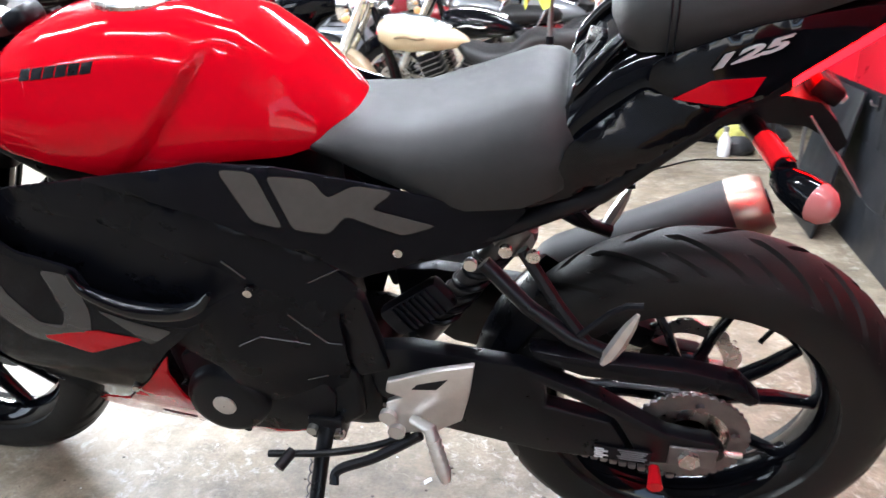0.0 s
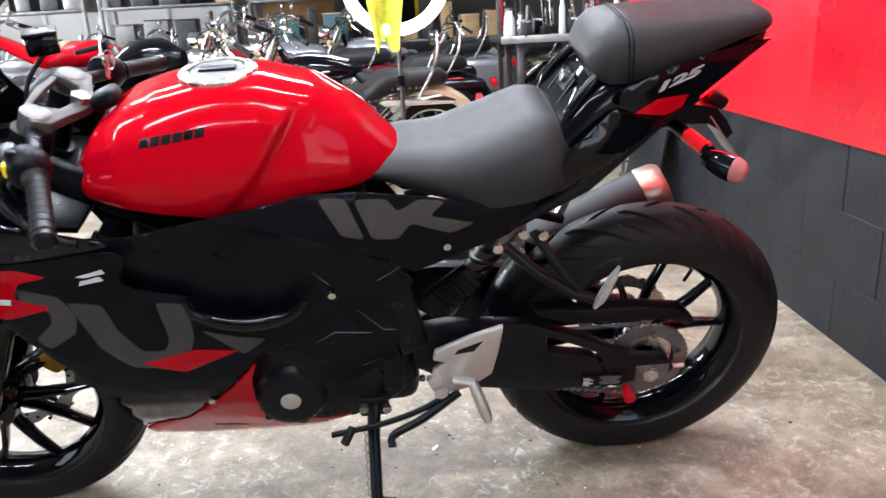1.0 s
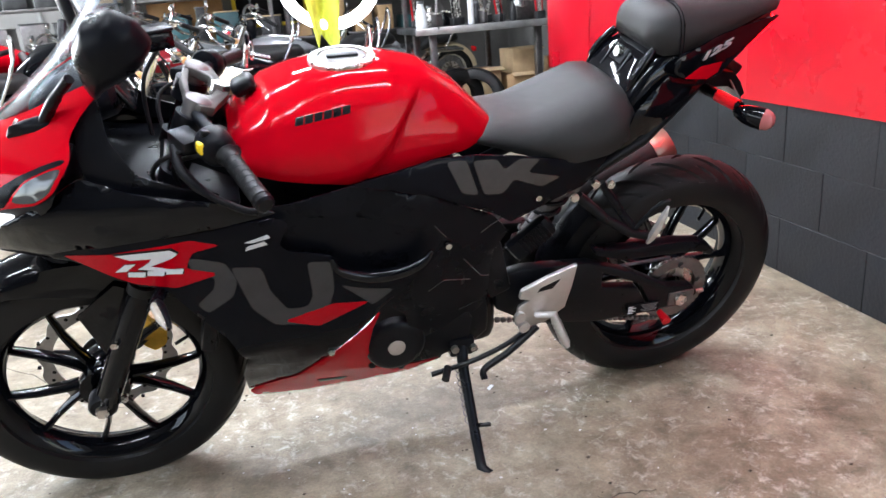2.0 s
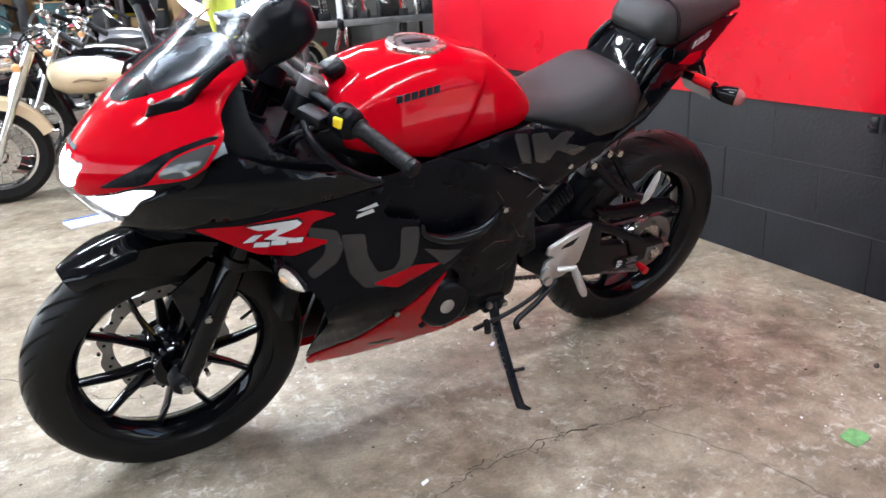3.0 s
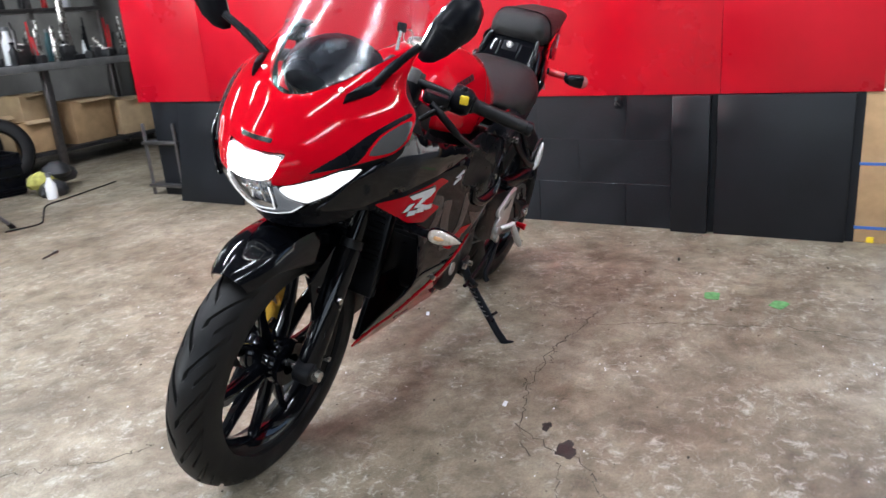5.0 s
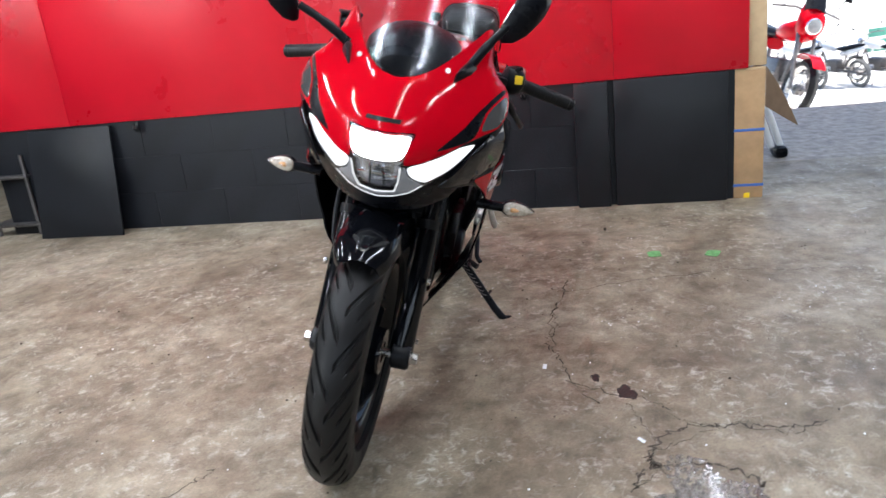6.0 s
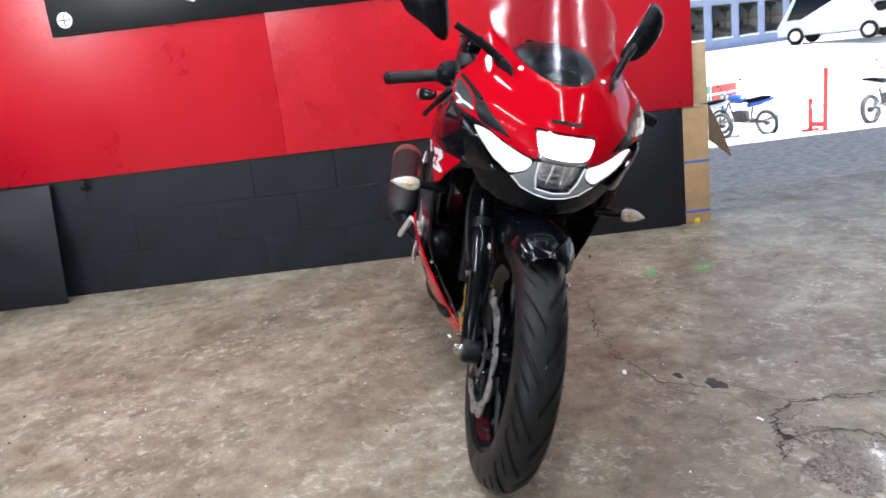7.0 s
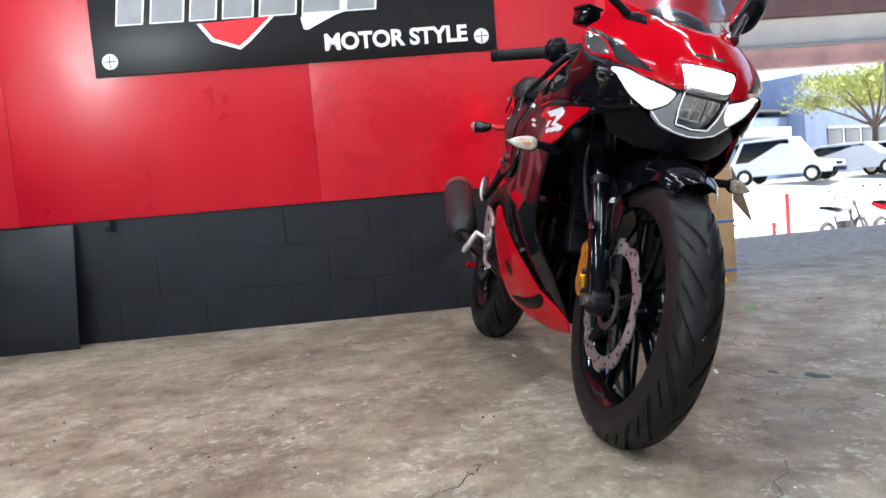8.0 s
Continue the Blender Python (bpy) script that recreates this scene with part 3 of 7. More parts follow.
for x, y, r, a in ((.655, -.765, .028, 10), (.635, -.972, .026, -20)):
    tp = thing("tape_scrap", "torn green tape scrap stuck on the floor", "tape", pose(x, y, 0, 0, 0, a), group="green tape scraps")
    part("tape_piece", sheet([(-.035, -.02), (.02, -.026), (.035, -.005), (.025, .022), (-.02, .026), (-.03, .005)], lambda u, v, d: Vector((u, v, .003 + .002 * math.sin(90 * u) - d)), .001, .01, False), GREENT, tp)
rnd = random.Random(5)
bm = bmesh.new()
for _ in range(220):
    x, y = rnd.gauss(.2, .8), rnd.gauss(-.1, .9)
    r = rnd.uniform(.0012, .0038)
    bmesh.ops.create_icosphere(bm, subdivisions=1, radius=r, matrix=Matrix.Translation((x, y, r * .4)) @ Matrix.Diagonal((1.4, 1, .6, 1)))
tagged(part("floor_grit", bm, CRACK, None, "", 0), "scattered dark grit and specks on the concrete", "grit", kind="stuff")
bm = bmesh.new()
for _ in range(170):
    x, y = rnd.gauss(.1, .9), rnd.gauss(-.2, 1.0)
    r = rnd.uniform(.001, .003)
    bmesh.ops.create_icosphere(bm, subdivisions=1, radius=r, matrix=Matrix.Translation((x, y, r * .4)) @ Matrix.Diagonal((1.6, 1, .5, 1)))
tagged(part("floor_crumbs", bm, PAPER, None, "", 0), "scattered pale crumbs and chips on the concrete", "crumbs", kind="stuff")
bm = bmesh.new()
for _ in range(2200):
    a, q = rnd.uniform(0, 6.28), rnd.random() ** .75
    q = q * (1 + .3 * math.sin(3 * a + 1) + .2 * math.sin(5 * a))
    x, y = -.815 + .115 * q * math.cos(a), -.735 + .125 * q * math.sin(a)
    r = rnd.uniform(.0012, .0045)
    bmesh.ops.create_icosphere(bm, subdivisions=1, radius=r, matrix=Matrix.Translation((x, y, r * .3)) @ Matrix.Diagonal((1.3, 1, .6, 1)))
tagged(part("broken_patch", bm, mat("wet_aggregate", (0.15, 0.13, 0.11), 0.22, var=0.6, scale=60, coat=0.6), None, "", 0), "wet broken patch of exposed aggregate in the floor", "aggregate", kind="stuff")
for x, y, a in ((-.24, -.39, 0), (.23, .09, 30), (-.6, -.62, 70)):
    ch = thing("paper_chip", "tiny scrap of white paper on the floor", "paper", pose(x, y, 0, 0, 0, a), group="paper chips")
    part("chip", sheet([(-.008, -.005), (.008, -.006), (.009, .004), (-.006, .006)], lambda u, v, d: Vector((u, v, .004 + .003 * math.sin(200 * u) - d)), .001, .004, False), PAPER, ch)
dt = thing("pebble", "small dark pebble on the floor", "pebble", pose(.993, -.595, 0))
part("pebble_body", lathe([(.0005, -.006), (.006, -.004), (.008, 0), (.006, .004), (.0005, .006)], 12, (0, 0, .005)), CRACK, dt)

# ceiling fittings
first = None
for (_x, _y) in TUBES:
    if first is None:
        first = thing("tube_fitting", "lit white fluorescent tube fitting under the roof", "ceiling light", pose(_x, _y, CEIL), group="tube fittings")
        part("fitting_body", boxm((0, 0, -.045), (1.5, .12, .07), None, .01), WHITEP, first)
        for dy in (-.035, .035):
            tb = part("tube", tube([(-.72, dy, -.1), (.72, dy, -.1)], .014, 12), TUBEON, first, "glowing tube")
            tb.visible_shadow = True
    else:
        copy_thing(first, pose(_x, _y, CEIL))
# ================= the sports motorcycle =================
# built upright, heading to -x, then leaned on its side stand
bike = thing("motorcycle", "red and black faired sports motorcycle on its side stand", "motorcycle", Matrix.Translation((0, 0.078, 0.0)) @ pose(0, 0, 0, 15.8, 0, 1.8))
ZS = [.14, .2, .27, .35, .45, .52, .6, .7, .78, .85, .95, 1.05]
WS = [.04, .085, .13, .165, .195, .208, .215, .224, .215, .19, .14, .1]
XS = [-.85, -.78, -.72, -.65, -.55, -.45, 0, .15, .3, .45, .6, .8]
FS = [.1, .3, .55, .72, .9, .97, .97, .82, .7, .62, .55, .45]


FT = [.2, .45, .75, .9, 1.02, 1.04, .97, .82, .7, .62, .55, .45]


def side_width(x, z):
    """Half the width of the fairing at x and z; it flares towards its top edge."""
    up = min(1, max(0, (z - .69) / .09))
    w = interp(z, ZS, WS) * (interp(x, XS, FS) * (1 - up) + interp(x, XS, FT) * up)
    k = min(1, max(0, (0.42 - z) / 0.25)) * min(1, max(0, (0.0 - x) / 0.38))
    return w * (1 - 0.5 * k)


def side_panel(name, outline, material, off=0.0, thick=0.005, label="", width=side_width, parent=None, sides=(-1, 1), step=0.016, soft=True):
    made = []
    for s in sides:
        def place(u, v, d, s=s):
            return Vector((u, s * (width(u, v) + off - d), v))
        made.append(part(name, sheet(outline, place, thick, step, soft), material, parent or bike, label, 50))
    return made


def tail_width(x, z):
    return interp(x, [.2, .4, .5, .6, .8], [.142, .135, .12, .105, .055]) - 0.1 * max(0, 0.74 - z)


def nose_x(y, z):
    y = abs(y)
    x0 = interp(z, [.6, .66, .7, .745, .78, .804, .82, .87, .896, .92, .97, 1.02], [-.69, -.735, -.775, -.806, -.80, -.786, -.775, -.727, -.694, -.66, -.59, -.52])
    k = interp(z, [.66, .75, .80, .85, .91, 1.0], [3.6, 3.2, 2.7, 2.5, 2.6, 2.5])
    return x0 + k * y ** 1.8


def both(half):
    """A half outline, from the middle line round to the middle line, made whole."""
    return half + [(-y, z) for y, z in reversed(half) if y > 1e-6]


def nose_panel(name, outline, material, off=0.0, thick=0.004, label="", parent=None, sides=(1,), fx=nose_x, step=0.014, soft=True):
    made = []
    for s in sides:
        def place(u, v, d, s=s):
            return Vector((fx(u, v) - off + d, s * u, v))
        made.append(part(name, sheet(outline, place, thick, step, soft), material, parent or bike, label, 50))
    return made


# ---- wheels ----
def tyre_mesh(c, R, W, rb, grooves, seed):
    """A road tyre with slanted tread grooves pressed into it."""
    nA, nP = grooves * 24, 40
    bm = bmesh.new()
    rings = []
    for i in range(nA):
        ring = []
        for k in range(nP + 1):
            u = -1 + 2 * k / nP
            au = abs(u)
            # the mesh is raked so that its rows run along the slanted grooves
            a = 2 * math.pi * i / nA - 2 * math.pi / grooves * 1.7 * min(au, 0.66)
            th = u * 1.95
            y = W / 2 * math.sin(min(1.57, abs(th)) if abs(th) < 1.57 else abs(th)) * (1 if u >= 0 else -1)
            low = R - W / 2 * 0.92 * (1 - math.cos(1.2))
            h = R - W / 2 * 0.92 * (1 - math.cos(th)) if abs(th) < 1.2 else low - (abs(th) - 1.2) / 0.75 * (low - rb)
            ph = (i / 24 + (0.5 if u > 0 else 0)) % 1.0
            if 0.05 < au < 0.6 and ph < 0.14:
                h -= 0.0055
            elif 0.28 < au < 0.52 and 0.5 < ph < 0.6:
                h -= 0.0045
            ring.append(bm.verts.new(Vector(c) + Vector((h * math.cos(a), y, h * math.sin(a)))))
        rings.append(ring)
    for i in range(nA):
        p, q = rings[i], rings[(i + 1) % nA]
        for k in range(nP):
            bm.faces.new((p[k], p[k + 1], q[k + 1], q[k]))
        bm.faces.new((p[nP], p[0], q[0], q[nP]))
    return bm


def cast_spoke(c, ang, r0, r1, w0, w1, d0, d1, lean=0.0):
    bm = bmesh.new()
    ca, sa = math.cos(ang), math.sin(ang)
    cb, sb = math.cos(ang + lean), math.sin(ang + lean)
    rings = []
    for t in (0, 0.25, 0.6, 1.0):
        r, w, d = r0 + (r1 - r0) * t, w0 + (w1 - w0) * t ** 0.7, d0 + (d1 - d0) * t
        cx, cz = ca + (cb - ca) * t, sa + (sb - sa) * t
        l = math.hypot(cx, cz)
        cx, cz = cx / l, cz / l
        nx, nz = -cz, cx
        ring = []
        for k in range(8):
            a = 2 * math.pi * (k + 0.5) / 8
            ring.append(Vector(c) + Vector((cx * r + nx * w * math.cos(a), d * math.sin(a), cz * r + nz * w * math.cos(a))))
        rings.append(ring)
    return loft(rings)


def wheel(name, c, R, W, rimw, parent, label, n_sp, phase):
    """Tyre, rim and cast spokes."""
    hub_r = 0.05
    holder = part(name, lathe([(hub_r * 0.5, -0.05), (hub_r, -0.05), (hub_r + 0.004, -0.03), (hub_r - 0.008, 0), (hub_r + 0.004, 0.03), (hub_r, 0.05), (hub_r * 0.5, 0.05)], 32, c, True), BLACKG, parent, label)
    part("tyre", tyre_mesh(c, R, W, 0.218, 18, 1), RUBBER, holder, "black rubber road tyre with slanted tread grooves", 30)
    h = rimw / 2
    part("rim", lathe([(.224, -h), (.228, -h + .004), (.219, -h + .012), (.206, -h * .5), (.200, 0), (.206, h * .5), (.219, h - .012), (.228, h - .004), (.224, h), (.213, h - .004), (.196, h * .45), (.190, 0), (.196, -h * .45), (.213, -h + .004)], 72, c, True), BLACKG, holder, "gloss black cast alloy rim", 35)
    for k in range(n_sp):
        a = phase + 2 * math.pi * (k // 2) / (n_sp / 2) + (0.16 if k % 2 else -0.16)
        part("spoke", cast_spoke(c, a, hub_r - 0.004, 0.2, 0.0088, 0.0062, 0.02, 0.013, 0.15 if k % 2 else -0.15), BLACKG, holder)
    part("valve", tube([Vector(c) + Vector((0.195 * math.cos(phase + .6), 0, 0.195 * math.sin(phase + .6))), Vector(c) + Vector((0.162 * math.cos(phase + .62), -0.012, 0.162 * math.sin(phase + .62)))], 0.004, 8), BLACKM, holder)
    return holder


FC = (-.66, 0, .287)
RC = (.666, 0, .306)
front_wheel = wheel("front_wheel", FC, .297, .1, .075, bike, "black ten-spoke cast front wheel", 10, radians(-15))
rear_wheel = wheel("rear_wheel", RC, .313, .132, .1, bike, "black ten-spoke cast rear wheel", 10, radians(21))


# ---- fuel tank ----
TANK_ZT = ([-.325, -.3, -.25, -.2, -.13, -.1, -.03, .054, .118, .173, .192], [.835, .868, .903, .92, .933, .936, .934, .911, .868, .812, .792])
TANK_ZB = ([-.325, -.265, -.188, -.128, -.042, .034, .115, .165, .192], [.789, .775, .76, .748, .756, .766, .768, .778, .784])
TANK_W = ([-.325, -.305, -.25, -.2, -.12, -.05, .03, .1, .15, .18, .192], [.118, .14, .16, .166, .164, .156, .145, .126, .1, .068, .03])


def tank_side(x, z):
    """Half the width of the tank ahead of its crease."""
    zt, zb = interp(x, *TANK_ZT), interp(x, *TANK_ZB)
    a = math.asin(min(1, max(0, (z - zb) / (zt - zb))) ** (1 / 1.12))
    return interp(x, *TANK_W) * math.cos(a) ** 0.62 + 0.004 * math.exp(-((a / (math.pi / 2) - 0.55) / 0.07) ** 2)


def tank_mesh():
    xs = [-.325, -.322, -.318, -.312, -.305] + [-.298 + .007 * k for k in range(69)] + [.186, .19, .192]
    rings = []
    for x in xs:
        zt = interp(x, *TANK_ZT)
        zb = interp(x, *TANK_ZB)
        w = interp(x, *TANK_W)
        half = []
        for k in range(29):
            v = k / 28
            a = v * math.pi / 2
            y = w * (math.cos(a) ** 0.62)
            z = zb + (zt - zb) * (math.sin(a) ** 1.12)
            tuck = 1 - 0.06 * (1 - min(1, v / 0.3)) ** 2
            y *= tuck
            # knee hollow behind the slanting crease
            xc = interp(z, [.74, .79, .88, .925, .95], [-.115, -.061, .005, .035, .06])
            g = min(1, max(0, (x - xc) / 0.007))
            g = g * g * (3 - 2 * g)
            win = max(0, 1 - ((v - 0.36) / 0.42) ** 2)
            fade = max(0.0, 1 - max(0, x - xc) / 0.14)
            y -= 0.013 * g * win * (0.35 + 0.65 * fade)
            # soft ridge along the shoulder
            y += 0.004 * math.exp(-((v - 0.55) / 0.07) ** 2) * (1 - g)
            half.append((max(0.0, y), z))
        ring = [(x, -y, z) for y, z in half] + [(x, y, z) for y, z in reversed(half[:-1])]
        rings.append([Vector(p) for p in ring])
    bm = loft(rings)
    return bm


tank = part("fuel_tank", tank_mesh(), RED, bike, "glossy red fuel tank", 60)
part("filler_ring", lathe([(.046, .008), (.064, .008), (.064, -.004), (.061, -.007), (.047, -.008)], 40, (0, 0, 0), True), STEEL, tank, "bare metal filler ring")
part("filler_cap", disc(.046, .006, -.0065, 32), DARKSTEEL, tank, "dark filler cap")
part("filler_latch", boxm((0, -.008, 0), (.06, .006, .022), None, .003), BLACKM, tank)
for o in list(tank.children):
    o.matrix_basis = Matrix.Translation((-.099, 0, .931)) @ pose(0, 0, 0, -90, 0, 0) @ pose(0, 0, 0, 0, 0, 0)
# ---- seats ----
def seat_mesh():
    rings = []
    for x in [.118, .135, .16, .19, .22, .26, .3, .34, .38, .41, .44, .46, .475, .484]:
        zt = interp(x, [.118, .15, .19, .256, .341, .413, .449, .47, .484], [.786, .797, .80, .80, .828, .855, .853, .835, .80])
        zb = interp(x, [.118, .223, .339, .421, .467, .484], [.775, .742, .718, .730, .755, .785])
        w = interp(x, [.118, .16, .2, .26, .32, .4, .45, .47, .484], [.1, .105, .112, .13, .146, .15, .138, .125, .105])
        half = []
        for k in range(13):
            a = k / 12 * math.pi / 2
            half.append((w * math.cos(a) ** 0.45 * (1 - .06 * (1 - min(1, k / 4)) ** 2), zb + (zt - zb) * math.sin(a) ** 0.95))
        rings.append([Vector((x, -y, z)) for y, z in half] + [Vector((x, y, z)) for y, z in reversed(half[:-1])])
    return loft(rings)


def pillion_mesh():
    rings = []
    for x in [.497, .502, .512, .53, .56, .6, .65, .7, .75, .785, .802, .81]:
        zt = interp(x, [.497, .505, .53, .56, .7, .785, .802, .81], [.95, .973, .992, .997, .999, 1.0, .996, .986])
        zb = interp(x, [.497, .51, .54, .6, .75, .81], [.935, .912, .902, .918, .966, .978])
        w = interp(x, [.497, .51, .54, .6, .7, .785, .802, .81], [.06, .088, .103, .103, .092, .078, .06, .035])
        half = []
        for k in range(13):
            a = k / 12 * math.pi / 2
            half.append((w * math.cos(a) ** 0.4 * (1 - .08 * (1 - min(1, k / 4)) ** 2), zb + (zt - zb) * math.sin(a) ** 0.9))
        rings.append([Vector((x, -y, z)) for y, z in half] + [Vector((x, y, z)) for y, z in reversed(half[:-1])])
    return loft(rings)


part("rider_seat", seat_mesh(), SEAT, bike, "black grained vinyl rider seat", 60)
pillion = part("pillion_seat", pillion_mesh(), SEAT, bike, "black grained vinyl pillion seat", 60)
for _x in (.555, .562):
    seam_pts = []
    for k in range(25):
        a = math.pi * k / 24
        c = math.cos(a)
        seam_pts.append((_x, .1035 * abs(c) ** .4 * (1 if c > 0 else -1), .907 + .091 * math.sin(a) ** .9))
    part("seam", tube(seam_pts, .0012, 6), BLACKS, pillion)

# ---- side fairing ----
P_UPPER = [(-.70, .765), (-.66, .79), (-.62, .806), (-.585, .83), (-.557, .845), (-.481, .812), (-.358, .782), (-.291, .761), (-.262, .748), (-.30, .742), (-.367, .735), (-.49, .729), (-.60, .716), (-.655, .697), (-.735, .696)]
P_MID = [(-.725, .694), (-.677, .697), (-.60, .713), (-.51, .727), (-.367, .729), (-.27, .736), (-.245, .722), (-.268, .68), (-.252, .66), (-.171, .636), (-.161, .597), (-.1, .571), (-.035, .566),
         (.012, .59), (.044, .61), (-.089, .484), (-.15, .402), (-.22, .322), (-.262, .272), (-.34, .235), (-.372, .21), (-.375, .30), (-.36, .39), (-.385, .475), (-.43, .55), (-.465, .61), (-.54, .652), (-.61, .685)]
P_BELLY = [(-.362, .176), (-.372, .206), (-.34, .231), (-.262, .268), (-.22, .318), (-.15, .398), (-.089, .478), (-.105, .43), (-.113, .35), (-.098, .285), (-.06, .256), (.0, .25), (.062, .242), (-.02, .205), (-.12, .178), (-.25, .166)]
P_FRAME = [(-.25, .744), (-.128, .763), (.02, .719), (.156, .638), (.196, .588), (.16, .54), (.16, .42), (.12, .285), (.0, .275), (-.03, .43), (-.085, .483), (.047, .608), (.015, .642), (-.116, .70), (-.24, .72)]
P_SEATSIDE = [(-.128, .767), (.027, .79), (.113, .781), (.213, .757), (.332, .724), (.418, .72), (.366, .66), (.197, .612), (.159, .642), (.02, .723)]


def inner_width(x, z):
    return side_width(x, z) - 0.022


upper = side_panel("upper_side_fairing", P_UPPER, BLACKG, 0.004, 0.006, "gloss black upper side fairing")
mid = side_panel("side_fairing", P_MID, CHAR, 0.0, 0.006, "charcoal side fairing with red and grey decals")
P_BELLY_R = [(-.362, .176), (-.372, .206), (-.34, .231), (-.262, .268), (-.22, .318), (-.15, .398), (-.085, .478), (-.04, .47), (.0, .43), (.03, .375), (.1, .31), (.128, .262), (.06, .226), (-.02, .2), (-.12, .178), (-.25, .166)]


def belly_width_r(x, z):
    return side_width(x, z) + .022 * min(1, max(0, (x + .34) / .2))


belly = side_panel("belly_fairing", P_BELLY, RED, 0.003, 0.006, "glossy red belly fairing", sides=(-1,))
belly += side_panel("belly_fairing", P_BELLY_R, RED, 0.003, 0.006, "glossy red belly fairing over the clutch side", belly_width_r, sides=(1,))
side_panel("belly_port", [(-.12, .30), (-.08, .33), (-.06, .31), (-.09, .275)], BLACKM, 0.0045, 0.002, "dark round port", belly_width_r, belly[1], (1,))
side_panel("frame_cover", P_FRAME, BLACKS, 0, 0.006, "satin black frame cover", inner_width)
seat_side = side_panel("seat_side_cover", P_SEATSIDE, CHAR, -0.004, 0.005, "charcoal seat side cover with grey decals", lambda x, z: inner_width(x, z) + 0.01)
# ---- decals on the side fairing ----
D_RED = [(-.623, .699), (-.414, .719), (-.366, .70), (-.414, .692), (-.43, .66), (-.372, .638), (-.45, .621), (-.515, .636)]
D_RED2 = [(-.282, .499), (-.181, .523), (-.111, .512), (-.211, .467)]
D_U = [(-.356, .647), (-.304, .637), (-.294, .579), (-.267, .528), (-.230, .526), (-.218, .551), (-.223, .633), (-.178, .625), (-.177, .556), (-.195, .501), (-.231, .478), (-.294, .492), (-.332, .545)]
D_S = [(-.425, .682), (-.364, .66), (-.348, .616), (-.36, .58), (-.409, .55), (-.425, .575), (-.39, .605), (-.385, .63), (-.42, .65)]
D_Z = [(-.165, .565), (-.11, .545), (-.06, .535), (-.105, .5), (-.125, .525)]
D_I = [(.05, .783), (.092, .777), (.118, .70), (.082, .712)]
D_K = [(.105, .772), (.158, .764), (.174, .738), (.208, .755), (.255, .744), (.226, .722), (.305, .695), (.262, .682), (.195, .715), (.172, .688), (.13, .697)]
for i in (0, 1):
    one = ((-1,), (1,))[i]
    side_panel("red_decal", D_RED, RED, 0.0016, 0.0015, "bright red arrow decal", parent=mid[i], sides=one)
    side_panel("red_decal", D_RED2, RED, 0.0016, 0.0015, parent=mid[i], sides=one)
    side_panel("grey_decal", D_U, GREYD, 0.0012, 0.001, "dark grey oversized mark", parent=mid[i], sides=one)
    side_panel("grey_decal", D_S, GREYD, 0.0012, 0.001, parent=mid[i], sides=one)
    side_panel("grey_decal", D_Z, GREYD, 0.0012, 0.001, parent=mid[i], sides=one)
    seatw = (lambda x, z: inner_width(x, z) + 0.01)
    side_panel("grey_decal", D_I, GREYS, -0.0026, 0.001, parent=seat_side[i], sides=one, width=seatw)
    side_panel("grey_decal", D_K, GREYS, -0.0026, 0.001, parent=seat_side[i], sides=one, width=seatw)

# ---- nose ----
N_COWL = both([(0, .885), (.035, .891), (.061, .905), (.084, .923), (.103, .944), (.121, .964), (.142, .99), (.153, .985), (.156, .96), (.162, .935), (.176, .908), (.203, .884), (.212, .868), (.216, .835), (.205, .812), (.165, .793), (.141, .780), (.117, .764), (.082, .748), (.05, .738), (.052, .766), (.066, .801), (.03, .798), (0, .797)])
N_WING = [(.17, .783), (.141, .776), (.117, .760), (.082, .744), (.054, .734), (.062, .712), (.088, .699), (.125, .725), (.152, .756)]
N_LAMP = both([(0, .793), (.03, .794), (.062, .797), (.053, .77), (.046, .738), (0, .736)])
N_LOW = both([(0, .733), (.045, .735), (.042, .705), (.034, .68), (0, .675)])
N_RIM = both([(0, .671), (.036, .676), (.045, .703), (.048, .735), (.053, .735), (.058, .711), (.086, .695), (.06, .674), (.03, .664), (0, .66)])
N_GREY = [(.173, .806), (.179, .84), (.197, .864), (.209, .872), (.214, .835), (.203, .814)]
N_SLASH = [(.1, .768), (.142, .812), (.164, .845), (.184, .868), (.199, .884), (.205, .876), (.196, .868), (.176, .843), (.168, .803), (.158, .789), (.141, .783)]


def screen_x(y, z):
    return interp(z, [.88, .92, .97, 1.03, 1.12], [-.712, -.664, -.604, -.545, -.472]) + 2.35 * abs(y) ** 1.85


cowl = nose_panel("front_cowl", N_COWL, RED, 0.0, 0.005, "glossy red front cowl")[0]
nose_panel("intake_slot", N_SLASH, BLACKS, 0.0016, 0.003, "black slanting slot", cowl, (1, -1))
nose_panel("intake_panel", N_GREY, SMOKED, 0.0022, 0.003, "pale grey corner panel", cowl, (1, -1))
nose_panel("wordmark_bar", [(-.033, .813), (.033, .813), (.033, .82), (-.033, .82)], BLACKM, 0.0012, 0.001, "black wordmark bar", cowl, soft=False)
for s in (-1, 1):
    p = Vector((nose_x(.088, .906), s * .088, .906))
    part("cowl_screw", tube([p, p + Vector((-.004, 0, .003))], .0055, 10), STEEL, cowl)
N_BULB = both([(0, .79), (.03, .791), (.058, .793), (.05, .756), (.036, .748), (0, .746)])
lamp = nose_panel("headlamp", N_LAMP, REFLECT, -0.006, 0.006, "white headlamp with a lit upper half")[0]
nose_panel("lamp_element", N_BULB, LAMPON, -0.001, 0.003, "lit white upper element", lamp)
nose_panel("lamp_divider", [(-.046, .7595), (.046, .7595), (.046, .7608), (-.046, .7608)], LAMPLINE, 0.0005, 0.001, "", lamp, soft=False)
